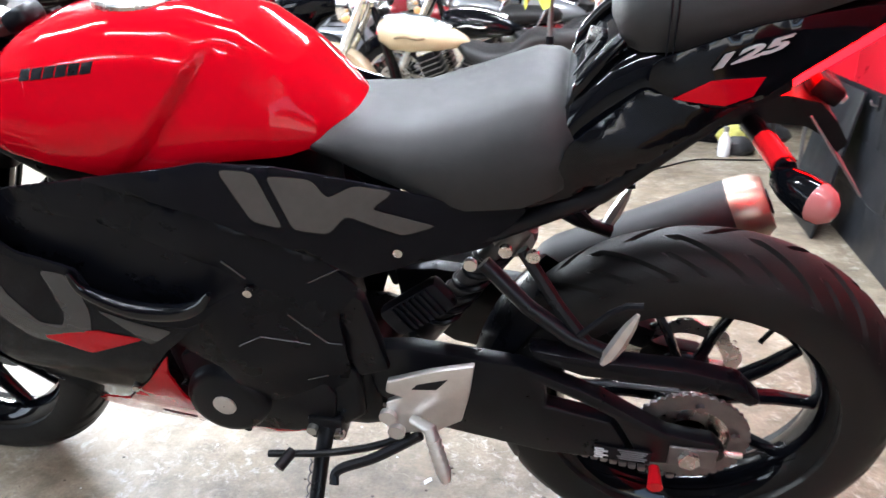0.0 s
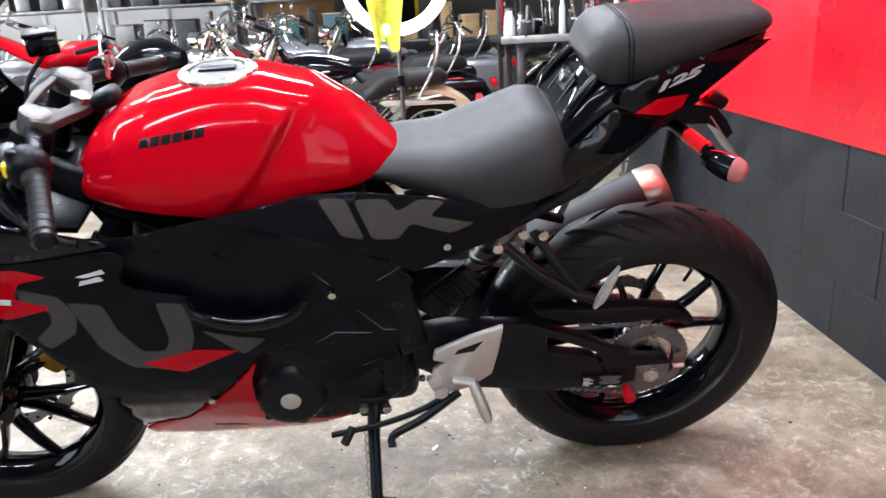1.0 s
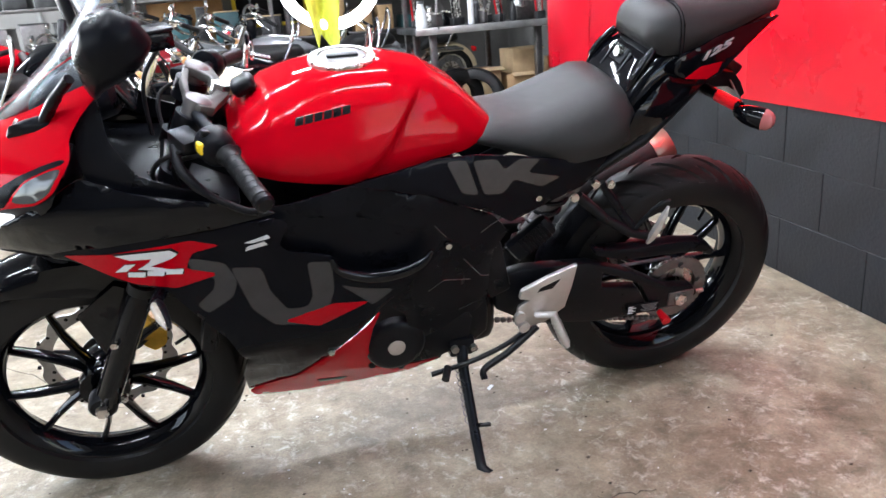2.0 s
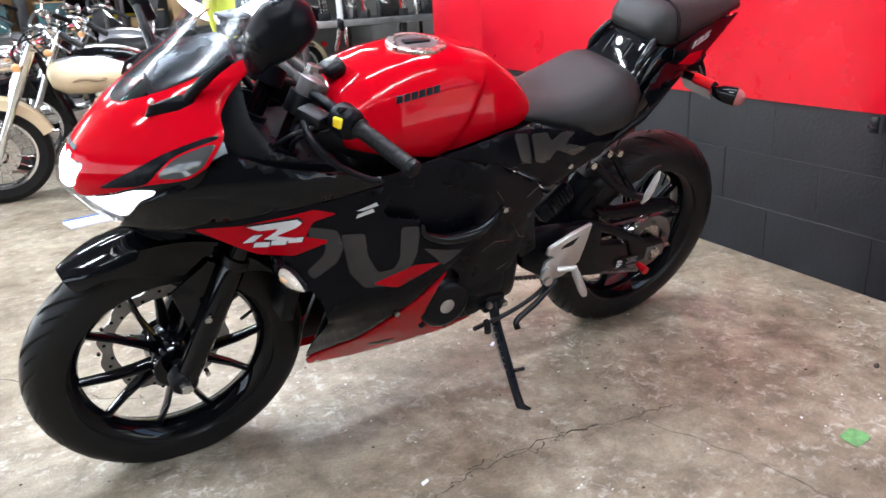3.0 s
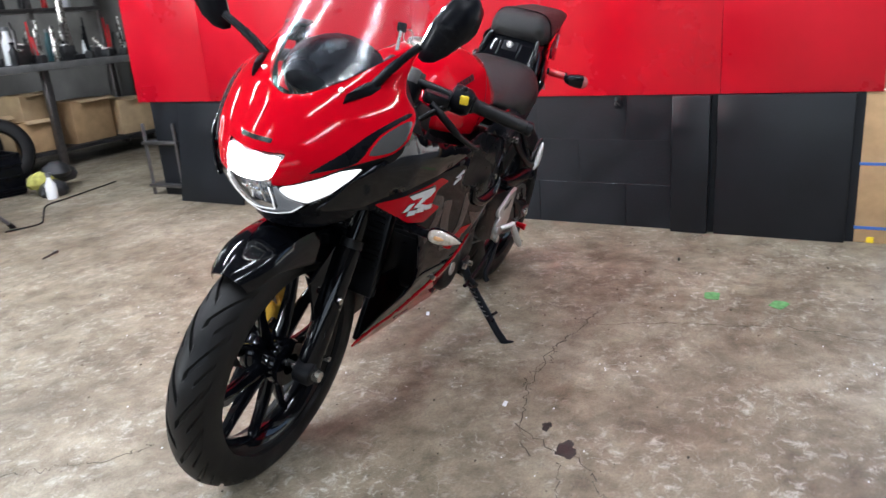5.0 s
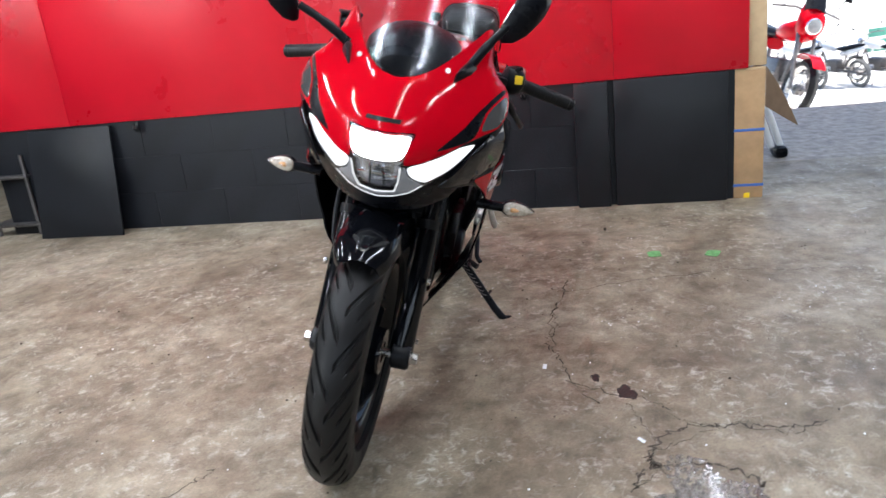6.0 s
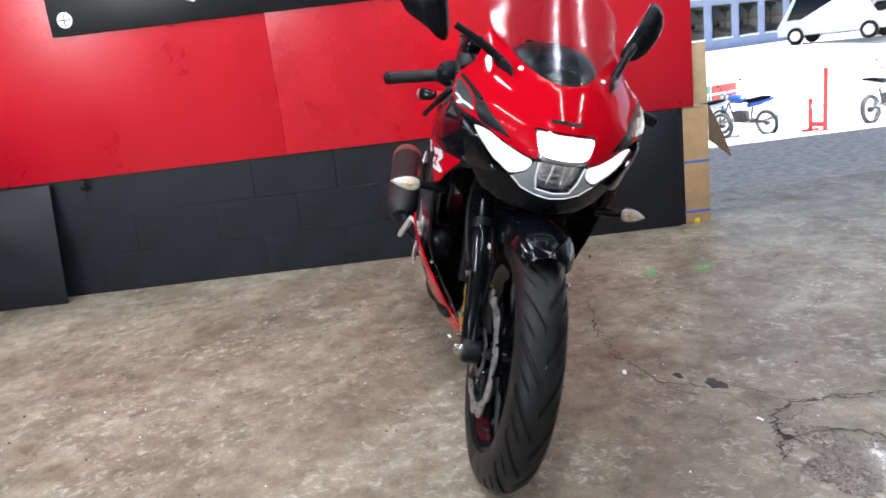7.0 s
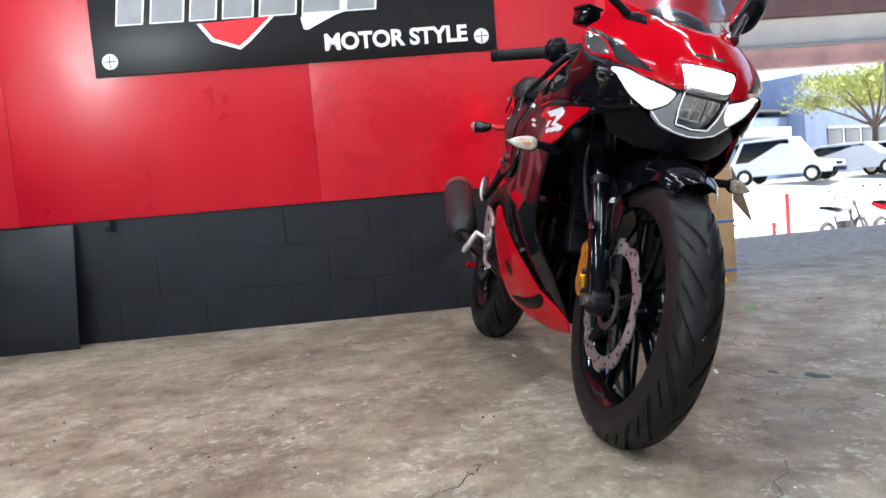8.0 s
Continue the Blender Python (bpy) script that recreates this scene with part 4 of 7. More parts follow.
nose_panel("lamp_divider", [(.024, .75), (.0252, .75), (.03, .788), (.0288, .788)], LAMPLINE, 0.0005, 0.001, "", lamp, (1, -1), soft=False)
nose_panel("position_lamp", N_WING, LAMPSIDE, -0.005, 0.006, "lit white side lamp", lamp, (1, -1))
nose_panel("lamp_reflector", N_LOW, REFLECT, -0.02, 0.004, "unlit lower reflector", lamp)
nose_panel("lamp_rim", N_RIM, LAMPDIM, -0.003, 0.006, "pale translucent rim", lamp)
LAMPEDGE = mat("lit_lamp_edge", (0.5, 0.5, 0.52), 0.2, emit=(0.94, 0.97, 1.0), power=0.35)


def lamp_strip(name, half, r, label):
    """A thin lit strip that follows the nose, mirrored about the middle."""
    pts = [(-u, v) for u, v in half[::-1]] + half[1:]
    fine = [(u0 + (u1 - u0) * k / 5, v0 + (v1 - v0) * k / 5) for (u0, v0), (u1, v1) in zip(pts, pts[1:]) for k in range(5)] + [pts[-1]]
    part(name, tube([(nose_x(u, v) - .003, u, v) for u, v in fine], r, 6), LAMPEDGE, lamp, label)


lamp_strip("lamp_frame", [(0, .6735), (.035, .6785), (.0435, .704), (.0465, .735)], .0014, "thin lit frame round the lower reflector")
lamp_strip("lamp_edge", [(0, .6605), (.03, .6645), (.06, .675), (.085, .6965)], .0012, "thin lit lower edge")
nose_panel("lamp_lens", both([(0, .796), (.064, .8), (.052, .742), (.066, .738), (.168, .781), (.152, .754), (.124, .722), (.087, .695), (.06, .672), (.03, .662), (0, .658)]), LENS, 0.006, 0.002, "clear lens", lamp)
for s in (-1, 1):
    part("reflector_fin", tube([(-.775, s * .012, .73), (-.752, s * .014, .69)], .003, 6), CHROME, lamp)
part("reflector_fin", tube([(-.755, -.038, .708), (-.765, 0, .712), (-.755, .038, .708)], .0022, 6), CHROME, lamp)
part("lamp_housing", boxm((-.66, 0, .74), (.12, .16, .12), None, .02), BLACKS, lamp, "black lamp housing")
nose_panel("nose_underside", both([(0, .658), (.06, .671), (.124, .72), (.152, .754), (.168, .74), (.16, .70), (.13, .655), (.08, .63), (0, .622)]), BLACKS, -0.006, 0.006, "satin black nose underside")
nose_panel("cowl_lining", [(.1, .742), (.14, .79), (.19, .85), (.208, .855), (.212, .81), (.19, .775), (.15, .738)], BLACKM, -0.012, 0.004, "black lining behind the cowl", None, (1, -1))
W_SCREEN = both([(0, .886), (.035, .892), (.061, .906), (.084, .924), (.103, .945), (.121, .965), (.142, .991), (.152, 1.02), (.147, 1.06), (.12, 1.095), (.07, 1.114), (0, 1.12)])
nose_panel("windscreen", W_SCREEN, SCREEN, 0.0, 0.003, "clear curved windscreen", fx=screen_x)

# cockpit
dash = part("dash_cowl", loft([[Vector((x, w * math.cos(a), z + h * math.sin(a))) for a in (2 * math.pi * k / 20 for k in range(20))] for x, w, h, z in ((-.635, .05, .02, .90), (-.60, .085, .045, .905), (-.55, .1, .055, .92), (-.50, .095, .05, .93), (-.49, .08, .04, .93))]), BLACKS, bike, "black instrument hood")
part("instrument_panel", boxm((-.487, 0, .932), (.012, .15, .075), pose(0, 0, 0, 0, -30, 0), .012, 3), BLACKG, dash, "dark glossy instrument display")
C_INNER = [(-.55, .93), (-.53, .955), (-.512, .95), (-.507, .89), (-.475, .83), (-.41, .80), (-.35, .782), (-.36, .768), (-.48, .785), (-.55, .83), (-.558, .87)]


def inner_cowl_width(x, z):
    return interp(z, [.76, .82, .88, .95, 1.0], [.188, .188, .172, .14, .13])


part("cockpit_floor", boxm((-.45, 0, .768), (.26, .34, .012), pose(0, 0, 0, 0, 8, 0), .004), BLACKM, bike, "matt black cockpit lining")
side_panel("inner_cowl", C_INNER, BLACKM, 0, .006, "satin black cockpit lining", inner_cowl_width)
side_panel("air_duct", [(-.5, .745), (-.3, .748), (-.2, .742), (-.1, .712), (.0, .66), (.05, .62), (.03, .56), (-.12, .55), (-.3, .6), (-.5, .62)], BLACKS, -0.024, .004, "gloss black recess behind the fairing opening")
for s in (-1, 1):
    lip = spline([(x, s * (side_width(x, z) + .004), z) for x, z in ((-.178, .634), (-.166, .604), (-.12, .58), (-.076, .574), (-.03, .58), (.0, .596), (.014, .614))], 6)
    part("air_scoop", tube(lip, [.004 + .009 * math.sin(math.pi * k / (len(lip) - 1)) for k in range(len(lip))], 14), BLACKG, bike, "gloss black scoop lip")

# tank details
for i in range(6):
    x0 = -.21 + i * .0168
    part("tank_letter_bar", sheet([(x0, .866 + .002 * i), (x0 + .0145, .868 + .002 * i), (x0 + .0175, .8805 + .002 * i), (x0 + .003, .8785 + .002 * i)], lambda u, v, d: Vector((u, -(tank_side(u, v) + .0012 - d), v)), .003, .008, False), BLACKM, tank, "")
part("ignition_surround", boxm((-.285, 0, .9), (.045, .05, .03), pose(0, 0, 0, 0, -22, 0), .012, 3), BLACKM, bike, "black ignition surround")
key = part("ignition_key", tube([(-.275, .005, .93), (-.268, .005, .975)], .004, 8), STEEL, bike, "ignition key with black bow")
part("key_bow", boxm((-.266, .005, .982), (.008, .024, .022), None, .004), BLACKS, key)
part("key_ring", tube([(-.262 + .004 * math.cos(a), -.012 + .014 * math.cos(a), .965 + .016 * math.sin(a)) for a in (2 * math.pi * k / 16 for k in range(17))], .0013, 6), STEEL, key)

# ---- forks and front end ----
AX = Vector((math.sin(radians(25)), 0, math.cos(radians(25))))


def on_fork(d, y, fwd=0.0):
    """A point d metres up the fork from the front axle."""
    return Vector((-.653, y, .29)) + AX * d + Vector((-math.cos(radians(25)), 0, math.sin(radians(25)))) * fwd


for s in (-1, 1):
    leg = part("fork_leg", tube([on_fork(-.02, s * .088), on_fork(0, s * .088), on_fork(.27, s * .088), on_fork(.285, s * .088)], [.02, .026, .026, .023], 20), BLACKG, bike, "black front fork slider")
    part("stanchion", tube([on_fork(.28, s * .088), on_fork(.68, s * .088)], .0195, 20), BLACKG, leg, "black fork tube")
    part("dust_seal", tube([on_fork(.28, s * .088), on_fork(.3, s * .088)], .026, 20), RUBBERD, leg)
    part("fork_shroud", tube([on_fork(.37, s * .088), on_fork(.55, s * .088)], .029, 20), BLACKM, leg)
    part("axle_nut", tube([Vector(FC) + Vector((0, s * .11, 0)), Vector(FC) + Vector((0, s * .127, 0))], .013, 6), STEEL, leg)
    part("fork_lug", loft([[Vector((FC[0] + r * math.cos(a), s * yy, FC[2] + r * math.sin(a))) for a in (2 * math.pi * k / 18 for k in range(18))] for yy, r in ((.07, .026), (.073, .029), (.105, .029), (.111, .024))]), BLACKM, leg)
    part("guard_bolt", tube([on_fork(.165, s * .114, .02), on_fork(.165, s * .121, .02)], .008, 6), STEEL, leg)
    part("pinch_bolt", tube([on_fork(.03, s * .1, -.03), on_fork(.03, s * .118, -.03)], .006, 6), STEEL, leg)
part("front_axle", tube([Vector(FC) + Vector((0, -.1, 0)), Vector(FC) + Vector((0, .1, 0))], .009, 12), STEEL, bike)
part("lower_yoke", boxm(on_fork(.52, 0), (.05, .23, .035), pose(0, 0, 0, 0, 25, 0), .012), BLACKM, bike, "black lower yoke")
YOKEM = mat("bronze_grey_cast", (0.06, 0.054, 0.05), 0.5, metal=0.3, var=0.2, scale=30, bump=0.15, bscale=300)
YOKE = Matrix.Translation((-.362, 0, .905)) @ pose(0, 0, 0, 0, 25, 0) @ pose(0, 0, 0, 90, 0, 0)


def yoke_plate(outline, y0=-.009, y1=.009):
    bm = plate(outline, y0, y1, .003)
    bm.transform(YOKE)
    return bm


yoke = part("top_yoke", yoke_plate([(-.022, -.098), (.0, -.118), (.024, -.108), (.03, -.085), (.048, -.03), (.056, 0), (.048, .03), (.03, .085), (.024, .108), (.0, .118), (-.022, .098), (-.028, .06), (-.006, .062), (.018, .05), (.026, .02), (.026, -.02), (.018, -.05), (-.006, -.062), (-.028, -.06)]), YOKEM, bike, "bronze grey cast top yoke")
part("yoke_bar", yoke_plate([(-.028, -.062), (-.018, -.062), (-.02, 0), (-.018, .062), (-.028, .062), (-.034, 0)], -.007, .007), YOKEM, yoke)
for s in (-1, 1):
    part("fork_cap", tube([on_fork(.66, s * .088), on_fork(.69, s * .088), on_fork(.694, s * .088)], [.023, .023, .016], 18), DARKSTEEL, bike, "dark fork cap")
part("stem_nut", tube([Vector((-.33, 0, .885)), Vector((-.322, 0, .908))], .018, 6), STEEL, bike)

for s in (-1, 1):
    side_word = "clutch" if s < 0 else "brake"
    clip = Vector((-.369, s * .103, .895))
    bar = part("handlebar", tube([clip, (-.326, s * .229, .869), (-.285, s * .35, .842)], .011, 12), BLACKM, bike, "black clip-on handlebar")
    part("bar_clamp", tube([on_fork(.62, s * .088), on_fork(.66, s * .088)], .031, 20), BLACKM, bar)
    d = Vector((.046, s * .132, -.03))
    g0 = Vector((-.328, s * .225, .87))
    grip = part("grip", tube([g0 + d * t for t in (0, .02, .06, .1, .5, .84, .88, .9)], [.019, .02, .0155, .015, .015, .015, .0165, .0145], 16), RUBBERD, bar, "ribbed black rubber grip")
    for k in range(7):
        part("grip_rib", tube([g0 + d * (.14 + .1 * k), g0 + d * (.17 + .1 * k)], .0156, 14), RUBBERD, grip)
    part("bar_end", tube([g0 + d * .9, g0 + d * .97, g0 + d * 1.0], [.015, .016, .012], 14), BLACKM, bar)
    fw, uw = Vector((-.94, s * .33, .1)).normalized(), Vector((.1, s * .2, .97)).normalized()
    pod = part("switch_pod", loft([[g0 + d * t + fw * (.008 + r1 * math.cos(a)) + uw * r2 * math.sin(a) for a in (2 * math.pi * k / 18 for k in range(18))] for t, r1, r2 in ((-.36, .014, .018), (-.33, .027, .028), (-.27, .031, .032), (-.1, .03, .031), (-.03, .026, .026), (0, .018, .02))]), BLACKS, bar, "black switch housing")
    if s < 0:
        part("switch_button", boxm(g0 + d * -.14 + fw * .034 + uw * .006, (.012, .02, .02), pose(0, 0, 0, 0, 0, 20), .004), YELLOW, pod, "yellow switch button")
        for q in (-.008, .012):
            part("switch_rocker", boxm(g0 + d * -.2 + fw * .024 + uw * (.024 + q * .3) + d * q, (.014, .012, .01), pose(0, 0, 0, 0, 20, 20), .003), BLACKM, pod)
    else:
        res = part("fluid_reservoir", boxm((-.43, .17, .945), (.055, .045, .035), pose(0, 0, 0, 0, 0, 20), .006), BLACKG, bar, "black brake fluid reservoir")
        part("reservoir_cap", boxm((-.43, .17, .966), (.058, .048, .008), pose(0, 0, 0, 0, 0, 20), .003), BLACKM, res)
    part("lever_perch", boxm((-.39, s * .165, .876), (.055, .04, .026), pose(0, 0, 0, 0, 10, s * 60), .007), BLACKM, bar)
    part("lever", tube(spline([(-.41, s * .165, .868), (-.405, s * .2, .842), (-.372, s * .225, .806), (-.318, s * .243, .776), (-.294, s * .245, .77)], 5), [.0085] * 10 + [.0062] * 10 + [.0075], 10), BLACKM, bar, "black %s lever" % side_word)
for pts in ([(-.39, -.19, .87), (-.44, -.16, .84), (-.46, -.1, .78), (-.43, -.05, .7)], [(-.36, -.2, .865), (-.42, -.14, .82), (-.41, -.1, .72)], [(-.43, .17, .93), (-.47, .14, .87), (-.47, .1, .75)], [(-.37, .2, .86), (-.45, .17, .83), (-.44, .08, .72)]):
    part("control_cable", tube(spline(pts, 6), .0045, 8), RUBBERD, bike, "")

# mirrors
for s in (-1, 1):
    m0 = part("mirror_mount", loft([[Vector((-.615 + dx, s * (.124 + r * .3 * math.sin(a)), .902 + dz)) + Vector((r * 1.9 * math.cos(a), s * .75 * r * math.cos(a), r * .55 * math.sin(a))) for a in (2 * math.pi * k / 16 for k in range(16))] for dx, dz, r in ((0, -.012, .026), (.004, .002, .025), (.014, .014, .017), (.022, .02, .011))]), BLACKS, bike, "black rear-view mirror")
    tip = Vector((-.535, -.178, 1.0)) if s < 0 else Vector((-.6, .232, .975))
    root = Vector((-.597, s * .126, .92))
    part("mirror_arm", tube(spline([root, root.lerp(tip, .35) + Vector((0, 0, .004)), root.lerp(tip, .7) + Vector((0, 0, .003)), tip], 5), [.0095] * 8 + [.008] * 8, 12), BLACKS, m0)
    ux = Vector((.74, s * .36, .5) if s < 0 else (.36, .8, .48)).normalized()
    uy = Vector((-.1, s * .35, .9)).normalized()
    c = tip + ux * .078 + Vector((0, 0, .002))
    uy = (uy - ux * uy.dot(ux)).normalized()
    un = ux.cross(uy) * s
    if un.x > 0:
        un = -un
    shape = [(-.085, -.05), (-.055, -.043), (.03, -.047), (.075, -.03), (.086, .01), (.07, .042), (.02, .052), (-.035, .03), (-.075, -.02)]
    shape = [Vector(p) for p in shape]
    rings = []
    for dep, k in ((-.014, .93), (-.01, 1.0), (.004, 1.0), (.022, .86), (.036, .55), (.041, .2)):
        rings.append([c + ux * p.x * k * .9 + uy * p.y * k + un * dep for p in rounded(shape)])
    part("mirror_shell", loft(rings), BLACKS, m0, "", 60)
    part("mirror_glass", loft([[c + ux * p.x * .81 + uy * p.y * .9 + un * dep for p in rounded(shape)] for dep in (-.0145, -.0165)]), MIRRORG, m0, "silvered mirror glass")

# mudguard
def arc(r, a0, a1, n, c=FC):
    return [(c[0] + r * math.cos(a), c[2] + r * math.sin(a)) for a in (radians(a0) + (radians(a1) - radians(a0)) * k / n for k in range(n + 1))]


def guard_mesh(c, a0, a1, r, w, skirt, n=30):
    """A curved mudguard over a tyre with turned-down sides."""
    outer, bm = [], bmesh.new()
    rows = []
    for k in range(n + 1):
        t = k / n
        a = radians(a0 + (a1 - a0) * t)
        tip = min(1, t / .16) ** 0.6
        ww = w * (0.62 + 0.38 * tip)
        sk = skirt(t)
        row = []
        for lay in (0, -.004):
            for q in range(13):
                u = -1 + q / 6
                if abs(u) <= .7:
                    y, rr = u / .7 * ww * .88, r - .012 * (u / .7) ** 2 + (.006 * (1 - abs(u) / .7))
                else:
                    f = (abs(u) - .7) / .3
                    y, rr = math.copysign(ww * (.88 + .12 * f), u), r - .012 - sk * f
                rr += lay
                y *= 1 + lay
                row.append(Vector((c[0] + rr * math.cos(a), y, c[2] + rr * math.sin(a))))
        rows.append(row[:13] + row[13:][::-1])
    return loft(rows)


guard = part("front_mudguard", guard_mesh(FC, 124, 42, .327, .066, lambda t: .02 + .045 * max(0, 1 - ((t - .55) / .4) ** 2)), BLACKG, bike, "gloss black front mudguard", 50)
for s in (-1, 1):
    part("guard_stay", plate([(-.66, .50), (-.58, .56), (-.545, .54), (-.565, .43), (-.60, .37), (-.625, .38)], s * .069, s * .077, .002), BLACKG, guard)

text_mesh("ABS", .017, .0006, Matrix.Translation((-.59, .0776, .508)) @ pose(0, 0, 0, 0, 0, 180) @ pose(0, 0, 0, 90, 0, 0), "guard_lettering", WHITED, guard, .2, "small silver letters")
# front brake, on the far fork leg
def wavy_disc(c, r, y0, y1, waves, depth, ri, holes):
    bm = bmesh.new()
    n = waves * 8
    rows = []
    for y, rr0 in ((y0, ri), (y0, 0), (y1, 0), (y1, ri)):
        row = []
        for k in range(n):
            a = 2 * math.pi * k / n
            rr = rr0 or r - depth * (0.5 + 0.5 * math.cos(a * waves)) ** 2
            row.append(Vector((c[0] + rr * math.cos(a), y, c[2] + rr * math.sin(a))))
        rows.append(row)
    rows.append(rows[0])
    return loft(rows, False)


fdisc = part("brake_disc", wavy_disc(FC, .146, .06, .064, 10, .012, .112, 0), mat("used_disc_steel", (0.46, 0.45, 0.44), 0.48, metal=1.0, var=0.2, scale=30, rvar=0.08), front_wheel, "wavy drilled steel brake disc", 30)
for k in range(40):
    a = 2 * math.pi * k / 40
    r = .118 + .012 * (k % 3)
    p = Vector((FC[0] + r * math.cos(a), .062, FC[2] + r * math.sin(a)))
    part("drill_hole", tube([p + Vector((0, -.0026, 0)), p + Vector((0, .0026, 0))], .0042, 8), BLACKM, fdisc)
for k in range(5):
    a = 2 * math.pi * k / 5 + .35
    part("disc_arm", tube([(FC[0] + .05 * math.cos(a), .055, FC[2] + .05 * math.sin(a)), (FC[0] + .112 * math.cos(a), .062, FC[2] + .112 * math.sin(a))], [.014, .009], 8), BLACKM, fdisc)
part("sensor_ring", lathe([(.04, .066), (.056, .066), (.056, .069), (.04, .069)], 40, FC, True), DARKSTEEL, fdisc, "slotted grey sensor ring")
cal = part("brake_caliper", loft([[Vector((x, y, z)) for x, z in rounded([(-.575, .43), (-.535, .41), (-.522, .36), (-.533, .30), (-.56, .285), (-.585, .31), (-.572, .36), (-.59, .40)])] for y in (.05, .054, .098, .102)]), GOLD, bike, "gold brake caliper")
for z in (.325, .395):
    part("caliper_piston_cap", tube([(-.555, .1, z), (-.555, .108, z)], .016, 14), GOLD, cal)
    part("caliper_bolt", tube([(-.585, .1, z + .02), (-.585, .112, z + .02)], .007, 6), DARKSTEEL, cal)
part("brake_hose", tube(spline([(-.56, .095, .43), (-.545, .12, .5), (-.50, .125, .6), (-.45, .1, .68)], 6), .0055, 8), RUBBERD, bike, "black brake hose")

# indicators
def indicator(s):
    """Clear leaf-shaped lens on a short black stalk, swept back a little."""
    root, tip = Vector((-.49, s * .242, .616)), Vector((-.466, s * .317, .612))
    d = (tip - root).normalized()
    fwd = (Vector((-1, 0, 0)) + d * d.x).normalized()
    up = fwd.cross(d) * (1 if s < 0 else -1)
    up = up if up.z > 0 else -up
    L = (tip - root).length
    body = part("front_indicator", tube([(-.475, s * .185, .612), root + d * .004], [.012, .01], 10), BLACKS, bike, "clear leaf-shaped turn indicator on a black stalk")
    prof = ((0, .35), (.06, .72), (.18, .97), (.34, 1.0), (.55, .86), (.75, .58), (.9, .28), (1, .05))

    def leaf(kf, ku, off, t0=0.0, t1=1.0):
        return loft([[root + d * (L * (t0 + (t1 - t0) * t)) + fwd * (off + kf * r * math.cos(a)) + up * ku * r * math.sin(a) for a in (2 * math.pi * k / 18 for k in range(18))] for t, r in prof])
    part("indicator_shell", leaf(.009, .0185, -.006), BLACKS, body, "black rear shell", 60)
    part("indicator_reflector", leaf(.009, .0165, .002, .04, .95), FROST, body, "pale reflector", 60)
    part("indicator_bulb", leaf(.007, .006, .008, .2, .52), AMBER, body, "amber bulb", 60)
    part("indicator_lens", leaf(.017, .0195, .002), LENS, body, "clear lens", 60)
    return body


for s in (-1, 1):
    indicator(s)

# the bars stand a little to the left: turn all that hangs on the steering stem
_piv = Vector((-.66 - .093, 0, 0))
STEER = Matrix.Translation(_piv) @ Matrix.Rotation(radians(.4), 4, AX) @ Matrix.Translation(-_piv)
for ob in list(bike.children):
    if ob.name.split(".")[0] in ("front_wheel", "fork_leg", "front_mudguard", "brake_caliper", "front_axle", "lower_yoke", "brake_hose"):
        ob.matrix_basis = STEER @ ob.matrix_basis
# ---- engine and running gear ----
engine = part("engine_block", boxm((-.02, 0, .40), (.30, .2, .22), pose(0, 0, 0, 0, -8, 0), .03, 3), BLACKM, bike, "black engine block")
part("crankcase", boxm((.06, 0, .33), (.28, .21, .15), None, .035, 3), BLACKM, engine)
part("cylinder", boxm((-.13, 0, .52), (.13, .15, .2), pose(0, 0, 0, 0, -35, 0), .015), BLACKM, engine)
for k in range(6):
    part("cooling_fin", boxm((-.1 - .018 * k, 0, .47 + .02 * k), (.15, .165, .006), pose(0, 0, 0, 0, -35, 0), .002), BLACKM, engine)
cover = part("generator_cover", lathe([(.001, -.15), (.05, -.15), (.06, -.147), (.066, -.14), (.07, -.12), (.075, -.1), (.001, -.1)], 48, (-.05, 0, .336)), BLACKM, engine, "round black generator cover")
part("cover_cap", lathe([(.001, -.154), (.014, -.154), (.019, -.152), (.02, -.146), (.001, -.146)], 24, (-.05, 0, .336)), SILVER, cover, "bare metal inspection cap")
for k in range(7):
    a = 2 * math.pi * k / 7 + .4
    p = Vector((-.05 + .078 * math.cos(a), -.105, .336 + .078 * math.sin(a)))
    part("cover_bolt", tube([p, p + Vector((0, -.022, 0))], .008, 8), BLACKM, cover)
part("cover_flange", plate([(-.12, .41), (-.06, .45), (.04, .45), (.1, .42), (.13, .36), (.12, .29), (.05, .265), (-.06, .262), (-.115, .30)], -.1, -.128, .006), BLACKM, engine, "black side casing")
part("sprocket_cover", plate([(.04, .45), (.12, .45), (.17, .4), (.17, .31), (.12, .27), (.05, .28)], -.1, -.122, .01), BLACKM, engine, "black sprocket cover")
clutch = part("clutch_cover", lathe([(.001, .165), (.05, .165), (.064, .158), (.075, .14), (.085, .1), (.001, .1)], 40, (.0, 0, .355)), BLACKM, engine, "round black clutch cover")
part("oil_pan", boxm((-.02, 0, .235), (.2, .16, .06), None, .02), BLACKM, engine)
part("airbox", boxm((-.08, 0, .635), (.40, .22, .2), None, .05, 3), BLACKM, bike, "black airbox")
rad = part("radiator", boxm((-.405, 0, .50), (.03, .22, .24), pose(0, 0, 0, 0, 14, 0), .006), BLACKM, bike, "black finned radiator")
for k in range(16):
    part("radiator_fin", boxm((-.425 + .0035 * (k - 8) * .5 + .001, 0, .395 + .0132 * k), (.006, .205, .003), pose(0, 0, 0, 0, 14, 0), 0), BLACKM, rad)
